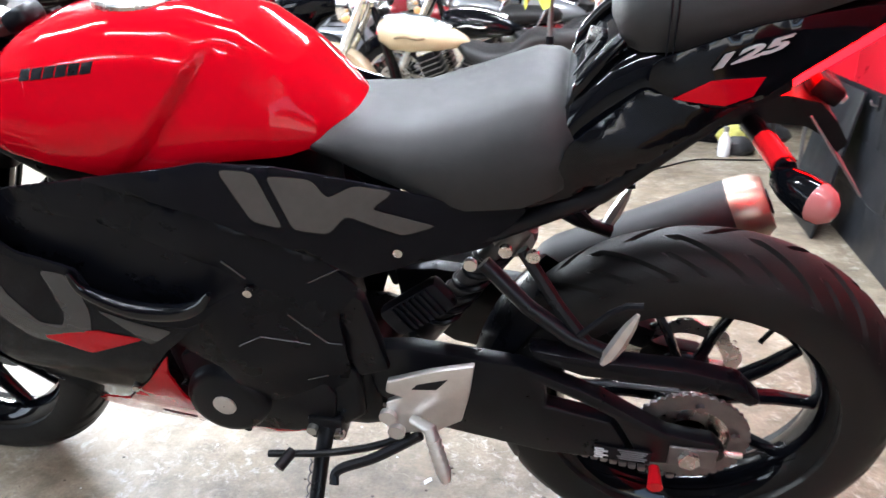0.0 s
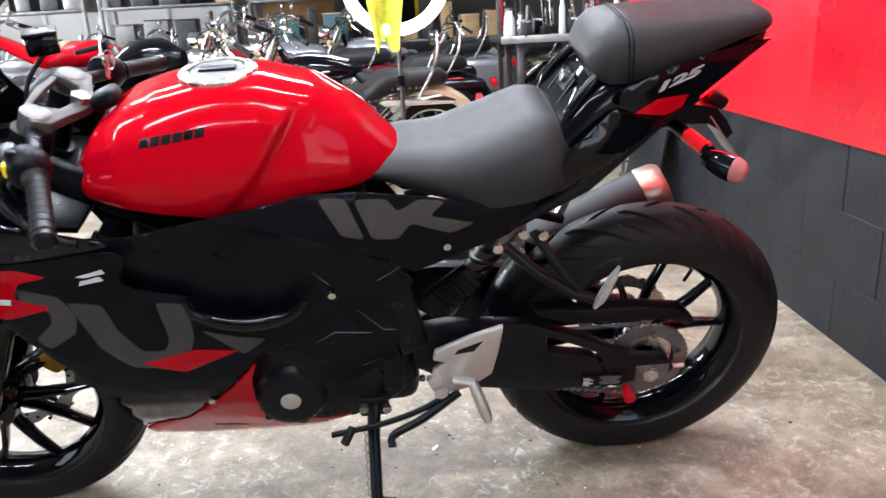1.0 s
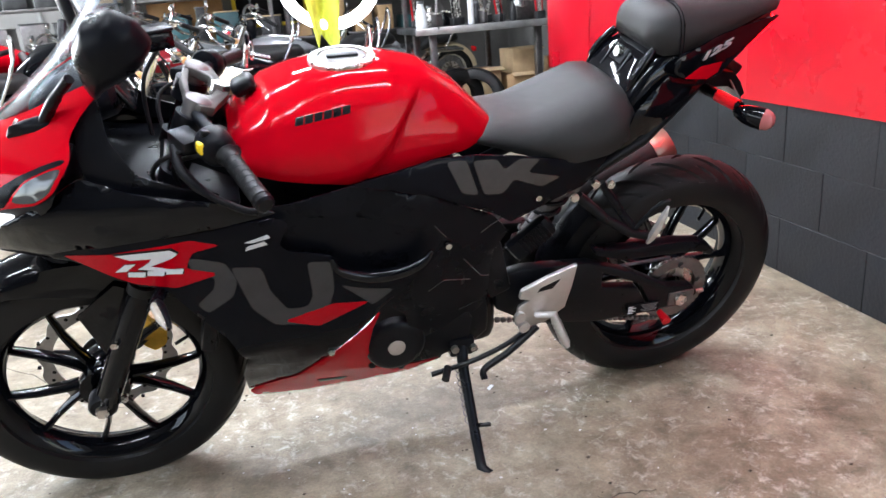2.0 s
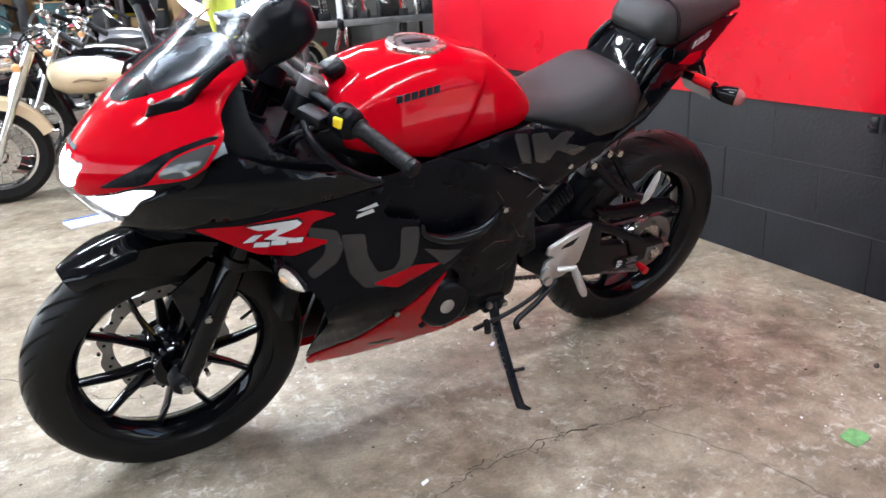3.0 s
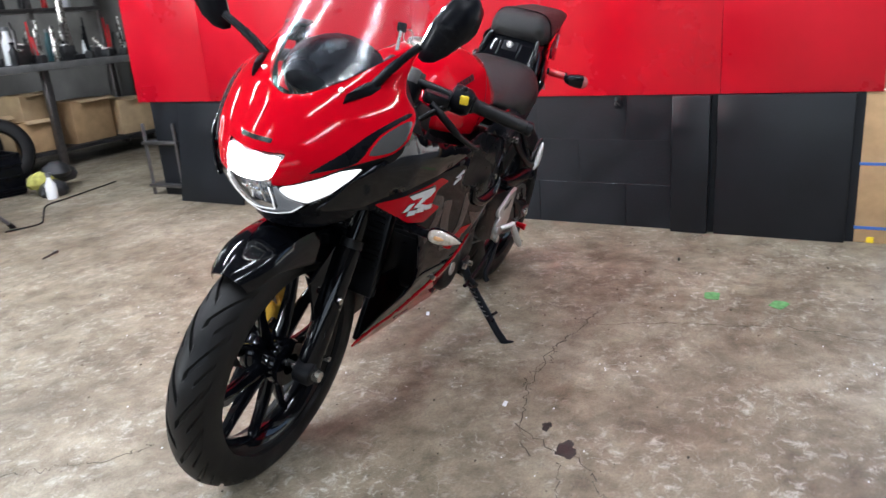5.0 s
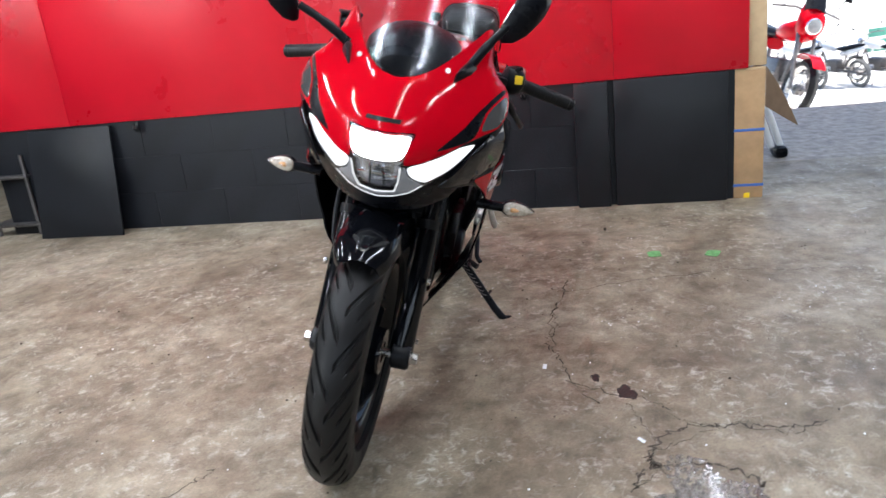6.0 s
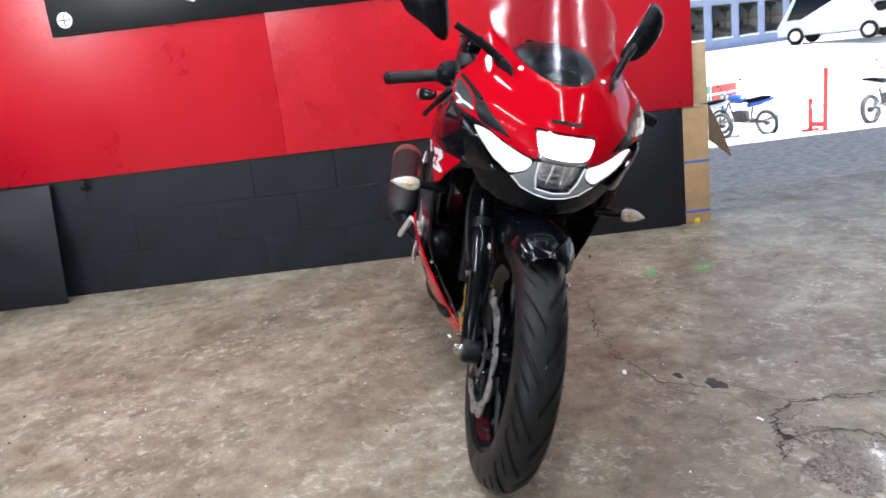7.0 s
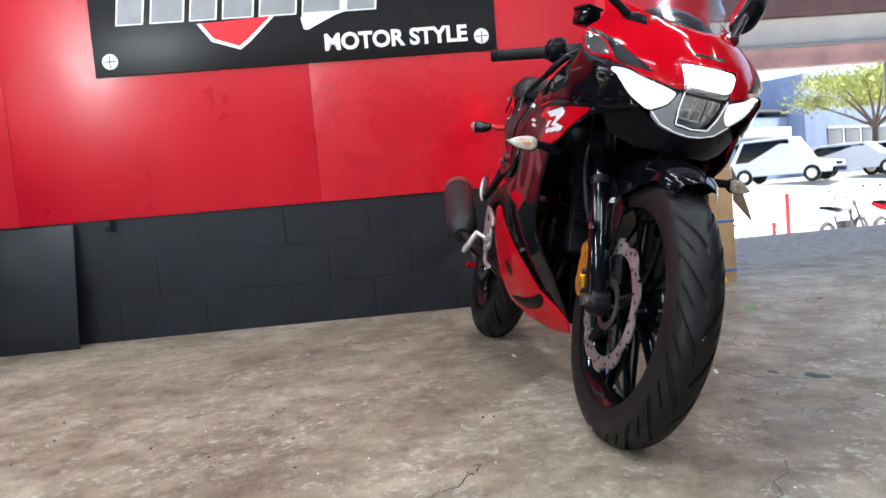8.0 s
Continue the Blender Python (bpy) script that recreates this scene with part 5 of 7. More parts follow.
for s in (-1, 1):
    spar = [(-.42, .83), (-.37, .86), (-.1, .73), (.1, .63), (.19, .55), (.22, .42), (.17, .40), (.13, .52), (.03, .59), (-.15, .67)]
    part("frame_spar", plate(spar, s * .1, s * .125, .008), BLACKM, bike, "black frame spar")
    part("belly_inner", plate([(-.36, .2), (-.1, .2), (.05, .25), (-.1, .33), (-.3, .36)], s * .03, s * .045, .004), BLACKM, bike)
    # ridged frame cover marks, coloured grey to stand for highlights on their edges
    for a, b in (((.131, .605), (.177, .628)), ((.094, .549), (.138, .488)), ((.138, .488), (.158, .483)), ((.028, .65), (.052, .618)), ((.016, .49), (.05, .508)), ((.05, .508), (.114, .487)), ((.093, .399), (.126, .409))):
        pa = Vector((a[0], s * (inner_width(*a) + .001), a[1]))
        pb = Vector((b[0], s * (inner_width(*b) + .001), b[1]))
        part("cover_ridge", tube([pa, pb], .0014, 6), GREYS, bike)
    for x, z in ((-.19, .362), (.055, .6), (.255, .658)):
        w = side_width(x, z) + (.004 if x < 0 else -.012)
        part("panel_bolt", tube([(x, s * (w - .004), z), (x, s * (w + .003), z)], .0065, 10), STEEL, bike)
    # belly slot and maker's mark
    side_panel("belly_slot", [(-.222, .226), (-.155, .222), (-.165, .212), (-.215, .213)], BLACKM, .0045, .002, "dark slot", parent=belly[0 if s < 0 else 1], sides=(s,), soft=False)
    side_panel("badge_bar", [(-.325, .697), (-.285, .707), (-.281, .70), (-.312, .694)], WHITED, .0018, .0015, "silver badge", parent=mid[0 if s < 0 else 1], sides=(s,), soft=False)
    side_panel("badge_bar", [(-.322, .687), (-.292, .694), (-.287, .686), (-.326, .679)], WHITED, .0018, .0015, parent=mid[0 if s < 0 else 1], sides=(s,), soft=False)
    # slanted silver emblem with its dark edge
    for off, mm, g in ((.0026, BLACKM, 1.0), (.0036, WHITED, 0.0)):
        shapes = ([(-.536, .703), (-.447, .706), (-.437, .696), (-.447, .688), (-.485, .674), (-.437, .66), (-.46, .66), (-.505, .67), (-.485, .683), (-.48, .690), (-.515, .690)], [(-.525, .681), (-.508, .681), (-.525, .667), (-.543, .667)])
        if s > 0:
            shapes = tuple([(-.973 - x, z) for x, z in reversed(sh)] for sh in shapes)
        for sh in shapes:
            cx, cz = sum(p[0] for p in sh) / len(sh), sum(p[1] for p in sh) / len(sh)
            k = 1 + .09 * g
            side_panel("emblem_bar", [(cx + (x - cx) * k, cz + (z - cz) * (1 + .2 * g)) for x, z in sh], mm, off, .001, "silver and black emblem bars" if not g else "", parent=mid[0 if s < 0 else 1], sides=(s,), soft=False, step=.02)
        for q in range(3):
            x0 = -.525 + .031 * q
            side_panel("emblem_bar", [(x0 - .002 * g, .655 - .001 * g), (x0 + .027 + .002 * g, .652 - .001 * g), (x0 + .03 + .002 * g, .662 + .001 * g), (x0 + .003 - .002 * g, .665 + .001 * g)], mm, off, .001, parent=mid[0 if s < 0 else 1], sides=(s,), soft=False, step=.02)

# swingarm, chain and rear brake
for s in (-1, 1):
    sw = part("swingarm", plate([(.18, .45), (.25, .46), (.41, .445), (.53, .395), (.63, .335), (.70, .325), (.72, .30), (.70, .275), (.60, .268), (.56, .345), (.552, .357), (.50, .385), (.449, .409), (.451, .369), (.545, .35), (.552, .342), (.594, .268), (.45, .268), (.28, .30), (.19, .36)], s * .085, s * .115, .006), BLACKM, bike, "black box-section swingarm")
    part("axle_bolt", tube([(RC[0], s * .11, RC[2] - .01), (RC[0], s * .128, RC[2] - .01)], .017, 6), STEEL, sw, "steel axle nut")
    part("axle_plate", boxm((RC[0] + .005, s * .117, RC[2] - .01), (.07, .006, .04), None, .003), DARKSTEEL, sw)
    part("arm_spool", tube([(.62, s * .115, .262), (.62, s * .15, .258)], [.008, .012], 12), REDANO, sw, "red anodised spool")
    part("chain_adjuster", tube([(.69, s * .1, .295), (.745, s * .1, .292)], .005, 8), STEEL, sw)
    if s < 0:
        lab = part("warning_label", boxm((.57, -.118, .287), (.085, .002, .028), pose(0, 0, 0, 0, 3, 0), 0), BLACKS, sw, "small black label with pale bars")
        for q in range(5):
            part("label_bar", boxm((.535 + .004 * (q % 2), -.1195, .296 - .0045 * q), (.02 if q % 2 else .014, .001, .0022), pose(0, 0, 0, 0, 3, 0), 0), WHITED, lab)
            part("label_bar", boxm((.585, -.1195, .296 - .0045 * q), (.045 - .006 * (q % 3), .001, .0018), pose(0, 0, 0, 0, 3, 0), 0), GREYL, lab)
part("chain_guard", plate([(.42, .475), (.52, .462), (.64, .46), (.715, .447), (.75, .412), (.735, .40), (.70, .418), (.62, .425), (.5, .43), (.43, .455)], -.075, -.11, .008), BLACKS, bike, "black chain guard")


def chain_path():
    pts = [(.1, .40)] + [(.1 - .035 * math.sin(a), .365 + .035 * math.cos(a)) for a in (math.pi * k / 8 for k in range(9))]
    return pts


spr = part("rear_sprocket", wavy_disc(RC, .09, -.088, -.082, 42, .0035, .06, 0), DARKSTEEL, rear_wheel, "toothed steel sprocket", 20)
for k in range(5):
    a = 2 * math.pi * k / 5 + .2
    part("sprocket_bolt", tube([(RC[0] + .068 * math.cos(a), -.086, RC[2] + .068 * math.sin(a)), (RC[0] + .068 * math.cos(a), -.096, RC[2] + .068 * math.sin(a))], .007, 6), DARKSTEEL, spr)
part("sprocket_carrier", lathe([(.03, -.08), (.062, -.08), (.066, -.076), (.06, -.05), (.03, -.05)], 32, RC, True), STEEL, spr, "bare alloy sprocket carrier")
chain = part("drive_chain", tube([(.11, -.086, .405), (.64, -.086, .40)], .0042, 6), DARKSTEEL, bike, "steel drive chain with pale links")
link = None
n_link = 36
for k in range(n_link):
    t = k / n_link
    for zz0, zz1, x0 in ((.322, .213, .13),):
        p = Vector((x0 + (RC[0] - x0) * t, -.086, zz0 + (zz1 - zz0) * t))
        if link is None:
            link = part("chain_link", boxm((0, 0, 0), (.0125, .012, .011), None, .003), DARKSTEEL, chain)
            link.location = p
            continue
        lk2 = new("chain_link", link.data)
        lk2.parent = chain
        lk2.location = p
rdisc = part("rear_brake_disc", wavy_disc(RC, .1, .072, .076, 10, .008, .07, 0), STEEL, rear_wheel, "wavy drilled steel rear disc", 30)
part("rear_caliper", boxm((.58, .085, .37), (.075, .045, .05), pose(0, 0, 0, 0, 20, 0), .012), BLACKM, bike, "black rear brake caliper")
part("shock_absorber", tube([(.25, -.005, .40), (.36, -.005, .56), (.41, -.005, .62)], [.022, .024, .018], 16), DARKSTEEL, bike, "dark rear shock absorber")
spring = [(.27 + .1 * t + .03 * math.cos(40 * t) * .8, -.005 + .032 * math.sin(40 * t), .43 + .15 * t) for t in (k / 90 for k in range(91))]
part("shock_spring", tube(spring, .0055, 8), BLACKM, bike, "black coil spring")
part("reserve_tank", boxm((.265, -.105, .535), (.11, .03, .055), pose(0, 0, 0, 0, -38, 0), .012), BLACKS, bike, "ribbed black plastic tank")
for k in range(7):
    part("tank_rib", boxm((.245 + .008 * k, -.122, .52 + .0065 * k), (.004, .006, .045), pose(0, 0, 0, 0, -38, 0), .001), BLACKS, bike)
part("inner_mudguard", guard_mesh(RC, 172, 136, .335, .06, lambda t: .03, 12), BLACKS, bike, "black inner rear mudguard")
part("heat_shield", lathe([(.001, .0), (.03, .0), (.034, .02), (.03, .09), (.001, .1)], 20, (.39, -.02, .60)), DARKSTEEL, bike)

# pegs, controls, stand
for s in (-1, 1):
    hp = part("footrest_plate", plate([(.353, .487), (.29, .468), (.226, .441), (.222, .42), (.246, .412), (.222, .398), (.216, .35), (.235, .335), (.29, .345), (.333, .376), (.345, .43)], s * .155, s * .167, .003), SILVER, bike, "bare cast footrest plate")
    part("plate_window", plate([(.315, .458), (.27, .442), (.262, .432), (.298, .436)], s * .1665, s * .168, 0), BLACKM, hp, "dark cut-out")
    part("footrest", tube([(.262, s * .17, .372), (.292, s * .195, .385), (.315, s * .222, .322), (.318, s * .226, .312)], [.008, .0105, .0105, .007], 12), SILVER, hp, "ribbed bare metal footrest")
    for k in range(5):
        t = .2 + .13 * k
        p = Vector((.292, s * .195, .385)).lerp(Vector((.319, s * .226, .31)), t)
        q = Vector((.292, s * .195, .385)).lerp(Vector((.319, s * .226, .31)), t + .05)
        part("footrest_rib", tube([p, q], .0115, 12), SILVER, hp)
    for p in ((.224, .375), (.235, .345)):
        part("plate_bolt", tube([(p[0], s * .166, p[1]), (p[0], s * .176, p[1])], .013, 12), SILVER, hp)
    # passenger footrest
    br = part("passenger_bracket", tube([(.36, s * .12, .63), (.42, s * .135, .575), (.48, s * .145, .535), (.535, s * .148, .515)], .011, 10), BLACKM, bike, "black passenger footrest bracket")
    part("bracket_arm", tube([(.41, s * .12, .655), (.46, s * .135, .58), (.50, s * .145, .53)], .009, 8), BLACKM, br)
    part("passenger_footrest", tube([(.522, s * .156, .505), (.529, s * .159, .522), (.539, s * .16, .545), (.551, s * .159, .575), (.559, s * .157, .594)], [.004, .0095, .0105, .008, .003], 6), SILVER, br, "folded bare metal footrest")
    part("tie_hook", tube([(.49, s * .15, .545), (.525, s * .15, .585), (.545, s * .15, .60), (.565, s * .15, .602)], .005, 8), BLACKM, br)
    for x, z in ((.345, .635), (.39, .66), (.425, .655)):
        part("bracket_bolt", tube([(x, s * .13, z), (x, s * .137, z)], .009, 10), STEEL, br)
part("gear_lever", tube(spline([(.25, -.16, .33), (.2, -.165, .30), (.12, -.17, .275), (.02, -.175, .262)], 5), .006, 8), BLACKM, bike, "black gear linkage")
part("gear_pedal", tube([(.06, -.17, .27), (.045, -.2, .262)], .009, 10), RUBBERD, bike, "rubber gear pedal")
part("shift_arm", tube(spline([(.27, -.165, .335), (.2, -.18, .29), (.14, -.19, .262), (.135, -.205, .245)], 5), .008, 8), BLACKM, bike)
part("brake_pedal", tube(spline([(.24, .165, .33), (.15, .18, .3), (.06, .185, .29)], 5), .007, 8), SILVER, bike, "bare metal brake pedal")
stand = part("side_stand", tube([(.105, -.125, .285), (.1, -.16, .24), (.097, -.28, .115), (.096, -.312, .088), (.108, -.335, .085)], [.014, .0125, .0115, .012, .012], 12), BLACKM, bike, "black side stand leg down on the floor")
part("stand_foot", boxm((.102, -.318, .084), (.05, .03, .008), pose(0, 0, 0, -15.3, 0, 10), .003), BLACKM, stand)
part("stand_bracket", boxm((.105, -.11, .285), (.06, .05, .05), None, .008), BLACKM, stand)
part("stand_peg", tube([(.097, -.245, .15), (.135, -.255, .155)], .005, 8), BLACKM, stand)
part("stand_spring", tube([(.088 + .007 * math.cos(50 * t), -.15 - .09 * t + .007 * math.sin(50 * t), .25 - .095 * t) for t in (k / 80 for k in range(81))], .0015, 6), DARKSTEEL, stand, "dark steel return spring")
for p in ((.085, .29), (.13, .285)):
    part("stand_bolt", tube([(p[0], -.135, p[1]), (p[0], -.145, p[1])], .009, 8), STEEL, stand)

# exhaust, on the far side
exc0, exc1 = Vector((.44, .222, .378)), Vector((.738, .214, .528))
ed = (exc1 - exc0).normalized()
sil = part("silencer", tube([exc0 - ed * .03, exc0, exc0 + ed * .03, exc1 - ed * .01, exc1], [.03, .05, .057, .057, .055], 28), mat("black_heat_paint", (0.011, 0.011, 0.012), 0.55, metal=0.2, var=0.2, scale=12), bike, "matt black silencer")
part("end_cap", tube([exc1 - ed * .004, exc1 + ed * .035, exc1 + ed * .05], [.0585, .055, .045], 28), ENDCAP, sil, "bare steel end cap")
part("exhaust_outlet", tube([exc1 + ed * .051, exc1 + ed * .054], .022, 18), BLACKM, sil)
part("header_pipe", tube(spline([(-.2, .03, .45), (-.28, .06, .35), (-.24, .09, .24), (-.05, .1, .225), (.16, .11, .27), (.32, .17, .32), (.43, .222, .373)], 6), .018, 14), BLACKM, sil, "dark exhaust pipe")

# ---- tail ----
GREYN = mat("silver_grey_numeral", (0.4, 0.4, 0.41), 0.35, metal=0.3)
T_UPPER = [(.541, .905), (.59, .922), (.645, .939), (.70, .948), (.746, .953), (.81, .958), (.775, .936), (.741, .914), (.692, .883), (.658, .859), (.622, .853), (.568, .864), (.538, .88)]
T_LOWER = [(.668, .862), (.62, .832), (.58, .806), (.52, .766), (.465, .736), (.40, .716), (.318, .700), (.27, .688), (.25, .70), (.318, .716), (.39, .732), (.43, .752), (.45, .78), (.458, .81), (.50, .842), (.538, .872), (.568, .860), (.622, .849), (.65, .856)]


def tail_low_width(x, z):
    """The lower tail fairing swells round its rounded shoulder."""
    return tail_width(x, z) + .016 * math.exp(-(((x - .5) / .09) ** 2 + ((z - .80) / .04) ** 2)) - .004


def tail_up_width(x, z):
    """The upper fairing stands out along its lower edge and leans in towards the seat."""
    return tail_width(x, z) + .006 + .12 * max(0, .90 + .3 * (x - .62) - z) - .1 * max(0, z - .91 - .3 * (x - .62))


tails = side_panel("tail_cowl", T_UPPER, BLACKG, 0.002, .006, "gloss black tail cowl", tail_up_width, step=.012)
side_panel("tail_side_fairing", T_LOWER, BLACKG, 0, .006, "gloss black lower tail fairing", tail_low_width, step=.012)
for i, s in ((0, -1), (1, 1)):
    one = (s,)
    side_panel("red_decal", [(.566, .866), (.604, .885), (.66, .886), (.65, .866), (.622, .857)], RED, .0035, .0015, "bright red flash", tail_up_width, tails[i], one, soft=False, step=.01)
    a0 = Vector((.632, s * (tail_up_width(.632, .915) + .0032), .915))
    text_mesh("125", .017, .0012, Matrix.Translation(a0) @ pose(0, 0, 0, 0, 0, 14 if s < 0 else 166) @ pose(0, 0, 0, 84, 0, 0) @ pose(0, 0, 0, 0, 0, 14 if s < 0 else -14) @ Matrix.Translation((0, -.009, .0012)), "number_mark", GREYN, tails[i], .35, "raised silver numerals", .088, .0006)


def tail_body():
    """The rounded body under both seats: rises behind the rider seat, tapers to the tail."""
    rows = []
    for x, w, zb, zt in ((.425, .10, .715, .79), (.44, .112, .72, .825), (.458, .114, .728, .855), (.478, .112, .738, .882), (.5, .108, .75, .903), (.53, .104, .775, .917), (.58, .097, .806, .928), (.66, .082, .856, .944), (.74, .062, .908, .957), (.8, .044, .944, .962), (.812, .03, .952, .96)):
        half = []
        for k in range(15):
            a = -math.pi / 2 + math.pi * k / 14
            zz = (zb + zt) / 2 + (zt - zb) / 2 * math.copysign(abs(math.sin(a)) ** .7, math.sin(a))
            half.append((w * math.cos(a) ** .45 if abs(math.cos(a)) > 1e-6 else 0.0, zz))
        rows.append([Vector((x, -y, z)) for y, z in half] + [Vector((x, y, z)) for y, z in reversed(half[1:-1])])
    return loft(rows)


hump = part("seat_hump", tail_body(), BLACKG, bike, "gloss black tail body behind the rider seat", 60)
for s in (-1, 1):
    part("hump_arm", tube(spline([(.45, s * .088, .82), (.466, s * .09, .86), (.488, s * .086, .892), (.51, s * .078, .915)], 5), [.005] * 5 + [.009] * 10 + [.008], 12), BLACKG, hump)
    part("hump_groove", boxm((.474, s * .035, .876), (.004, .006, .05), pose(0, 0, 0, 0, 34, 0), .001), BLACKM, hump)
part("lock_plate", boxm((.484, 0, .885), (.012, .055, .035), pose(0, 0, 0, 0, 34, 0), .005), BLACKS, hump)
lock = part("seat_lock", tube([(.49, .0, .888), (.473, .0, .893)], .011, 14), STEEL, bike, "steel seat lock")
part("under_tail", loft([[Vector((x, w * u, z)) for u in (-1, 0, 1)] + [Vector((x, w * u, z - h)) for u in (1, 0, -1)] for x, w, z, h in ((.36, .1, .71, .06), (.5, .09, .78, .05), (.6, .08, .84, .04), (.7, .06, .885, .03))]), BLACKM, bike, "black under-tail tray")
for s in (-1, 1):
    part("subframe_rail", tube([(.2, s * .12, .61), (.36, s * .118, .672), (.5, s * .105, .735), (.62, s * .08, .83)], .014, 10), BLACKM, bike, "black subframe rail")
def rear_indicator(s):
    """Black shell with a pinkish lens on its rear end, on a short stalk."""
    stalk = part("rear_indicator", tube([(.665, s * .04, .81), (.69, s * .15, .803)], [.012, .011], 10), BLACKS, bike, "black turn indicator with a pinkish lens")
    c, d = Vector((.702, s * .184, .794)), Vector((.55, s * .83, -.04)).normalized()
    side = d.cross(Vector((0, 0, 1))).normalized()
    up = side.cross(d)
    prof = ((-.046, .004), (-.038, .013), (-.02, .02), (0, .023), (.018, .023), (.03, .02), (.038, .012), (.041, .003))

    def shell(rows, k):
        return loft([[c + d * o + side * .8 * k * r * math.cos(a) + up * k * r * math.sin(a) for a in (2 * math.pi * q / 18 for q in range(18))] for o, r in rows])
    part("indicator_shell", shell(prof[:5], 1.0), BLACKG, stalk, "gloss black shell", 60)
    part("indicator_lens", shell(prof[4:], .99), mat("pink_lens", (0.36, 0.1, 0.1), 0.2, coat=0.5), stalk, "pinkish clear lens", 60)


tl = part("tail_lamp", loft([[Vector((x, w * u, z + .004 * (1 - u * u))) for u in (-1, -.5, 0, .5, 1)] + [Vector((x + .012, w * u, z - .013)) for u in (1, .5, 0, -.5, -1)] for x, w, z in ((.69, .06, .874), (.72, .058, .895), (.76, .05, .921), (.80, .038, .947), (.812, .03, .955))]), TAILON, bike, "lit red tail lamp")
holder_ = part("plate_holder", loft([[Vector((x, w * u, z)) for u in (-1, 0, 1)] + [Vector((x - .01, w * u, z - h)) for u in (1, 0, -1)] for x, w, z, h in ((.62, .055, .835, .03), (.70, .05, .845, .035), (.74, .045, .835, .03), (.765, .04, .81, .02), (.785, .035, .78, .012))]), BLACKM, bike, "black plate holder")
part("plate_lamp", boxm((.75, 0, .84), (.04, .06, .024), pose(0, 0, 0, 0, 30, 0), .006), BLACKS, holder_)
number_plate = part("number_plate", boxm((.772, 0, .768), (.003, .1, .13), pose(0, 0, 0, 0, -38, 0), .001), GREYL, holder_, "thin grey plate reddened by the tail lamp")
part("plate_lamp_lens", boxm((.77, 0, .828), (.012, .034, .012), pose(0, 0, 0, 0, 30, 0), .003), LAMPDIM, holder_, "small white plate lamp")
for s in (-1, 1):
    # tail lamp's red light on the stalk, put into a red sleeve
    part("stalk_reflector", tube([(.676, s * .09, .807), (.688, s * .142, .803)], .0135, 10), REDLENS, holder_, "stalk sleeve coloured red for the tail lamp's light")
    rear_indicator(s)
# ================= the back of the workshop =================
def ring_pts(c, r, n, axis="y"):
    return [Vector(c) + Vector((r * math.cos(2 * math.pi * k / n), 0, r * math.sin(2 * math.pi * k / n))) for k in range(n + 1)]


def laced_wheel(name, c, R, W, parent, cast):
    hub = part(name, lathe([(.02, -.06), (.045, -.06), (.05, -.04), (.03, 0), (.05, .04), (.045, .06), (.02, .06)], 20, c, True), CHROME if not cast else DARKSTEEL, parent, "motorcycle wheel")
    rb = R * .7
    prof = [(rb, -W * .36), (R * .86, -W * .5), (R * .97, -W * .34), (R, 0), (R * .97, W * .34), (R * .86, W * .5), (rb, W * .36)]
    part("tyre", lathe(prof, 40, c, True), RUBBER, hub, "black tyre")
    part("rim", lathe([(rb + .008, -W * .36), (rb - .014, -W * .3), (rb - .02, 0), (rb - .014, W * .3), (rb + .008, W * .36)], 40, c, True), CHROME, hub, "bright rim")
    for k in range(10 if cast else 18):
        a = 2 * math.pi * k / (10 if cast else 18)
        part("spoke", tube([(c[0] + .03 * math.cos(a), .03 * (1 if k % 2 else -1), c[2] + .03 * math.sin(a)), (c[0] + (rb - .016) * math.cos(a + .1), 0, c[2] + (rb - .016) * math.sin(a + .1))], .011 if cast else .003, 6), DARKSTEEL if cast else CHROME, hub)
    part("brake_disc", lathe([(.06, -.055), (.125, -.055), (.125, -.05), (.06, -.05)], 28, c, True), STEEL, hub)
    return hub


EMBLEM = mat("faded_bronze_emblem", (0.2, 0.14, 0.08), 0.5, var=0.2, scale=40)


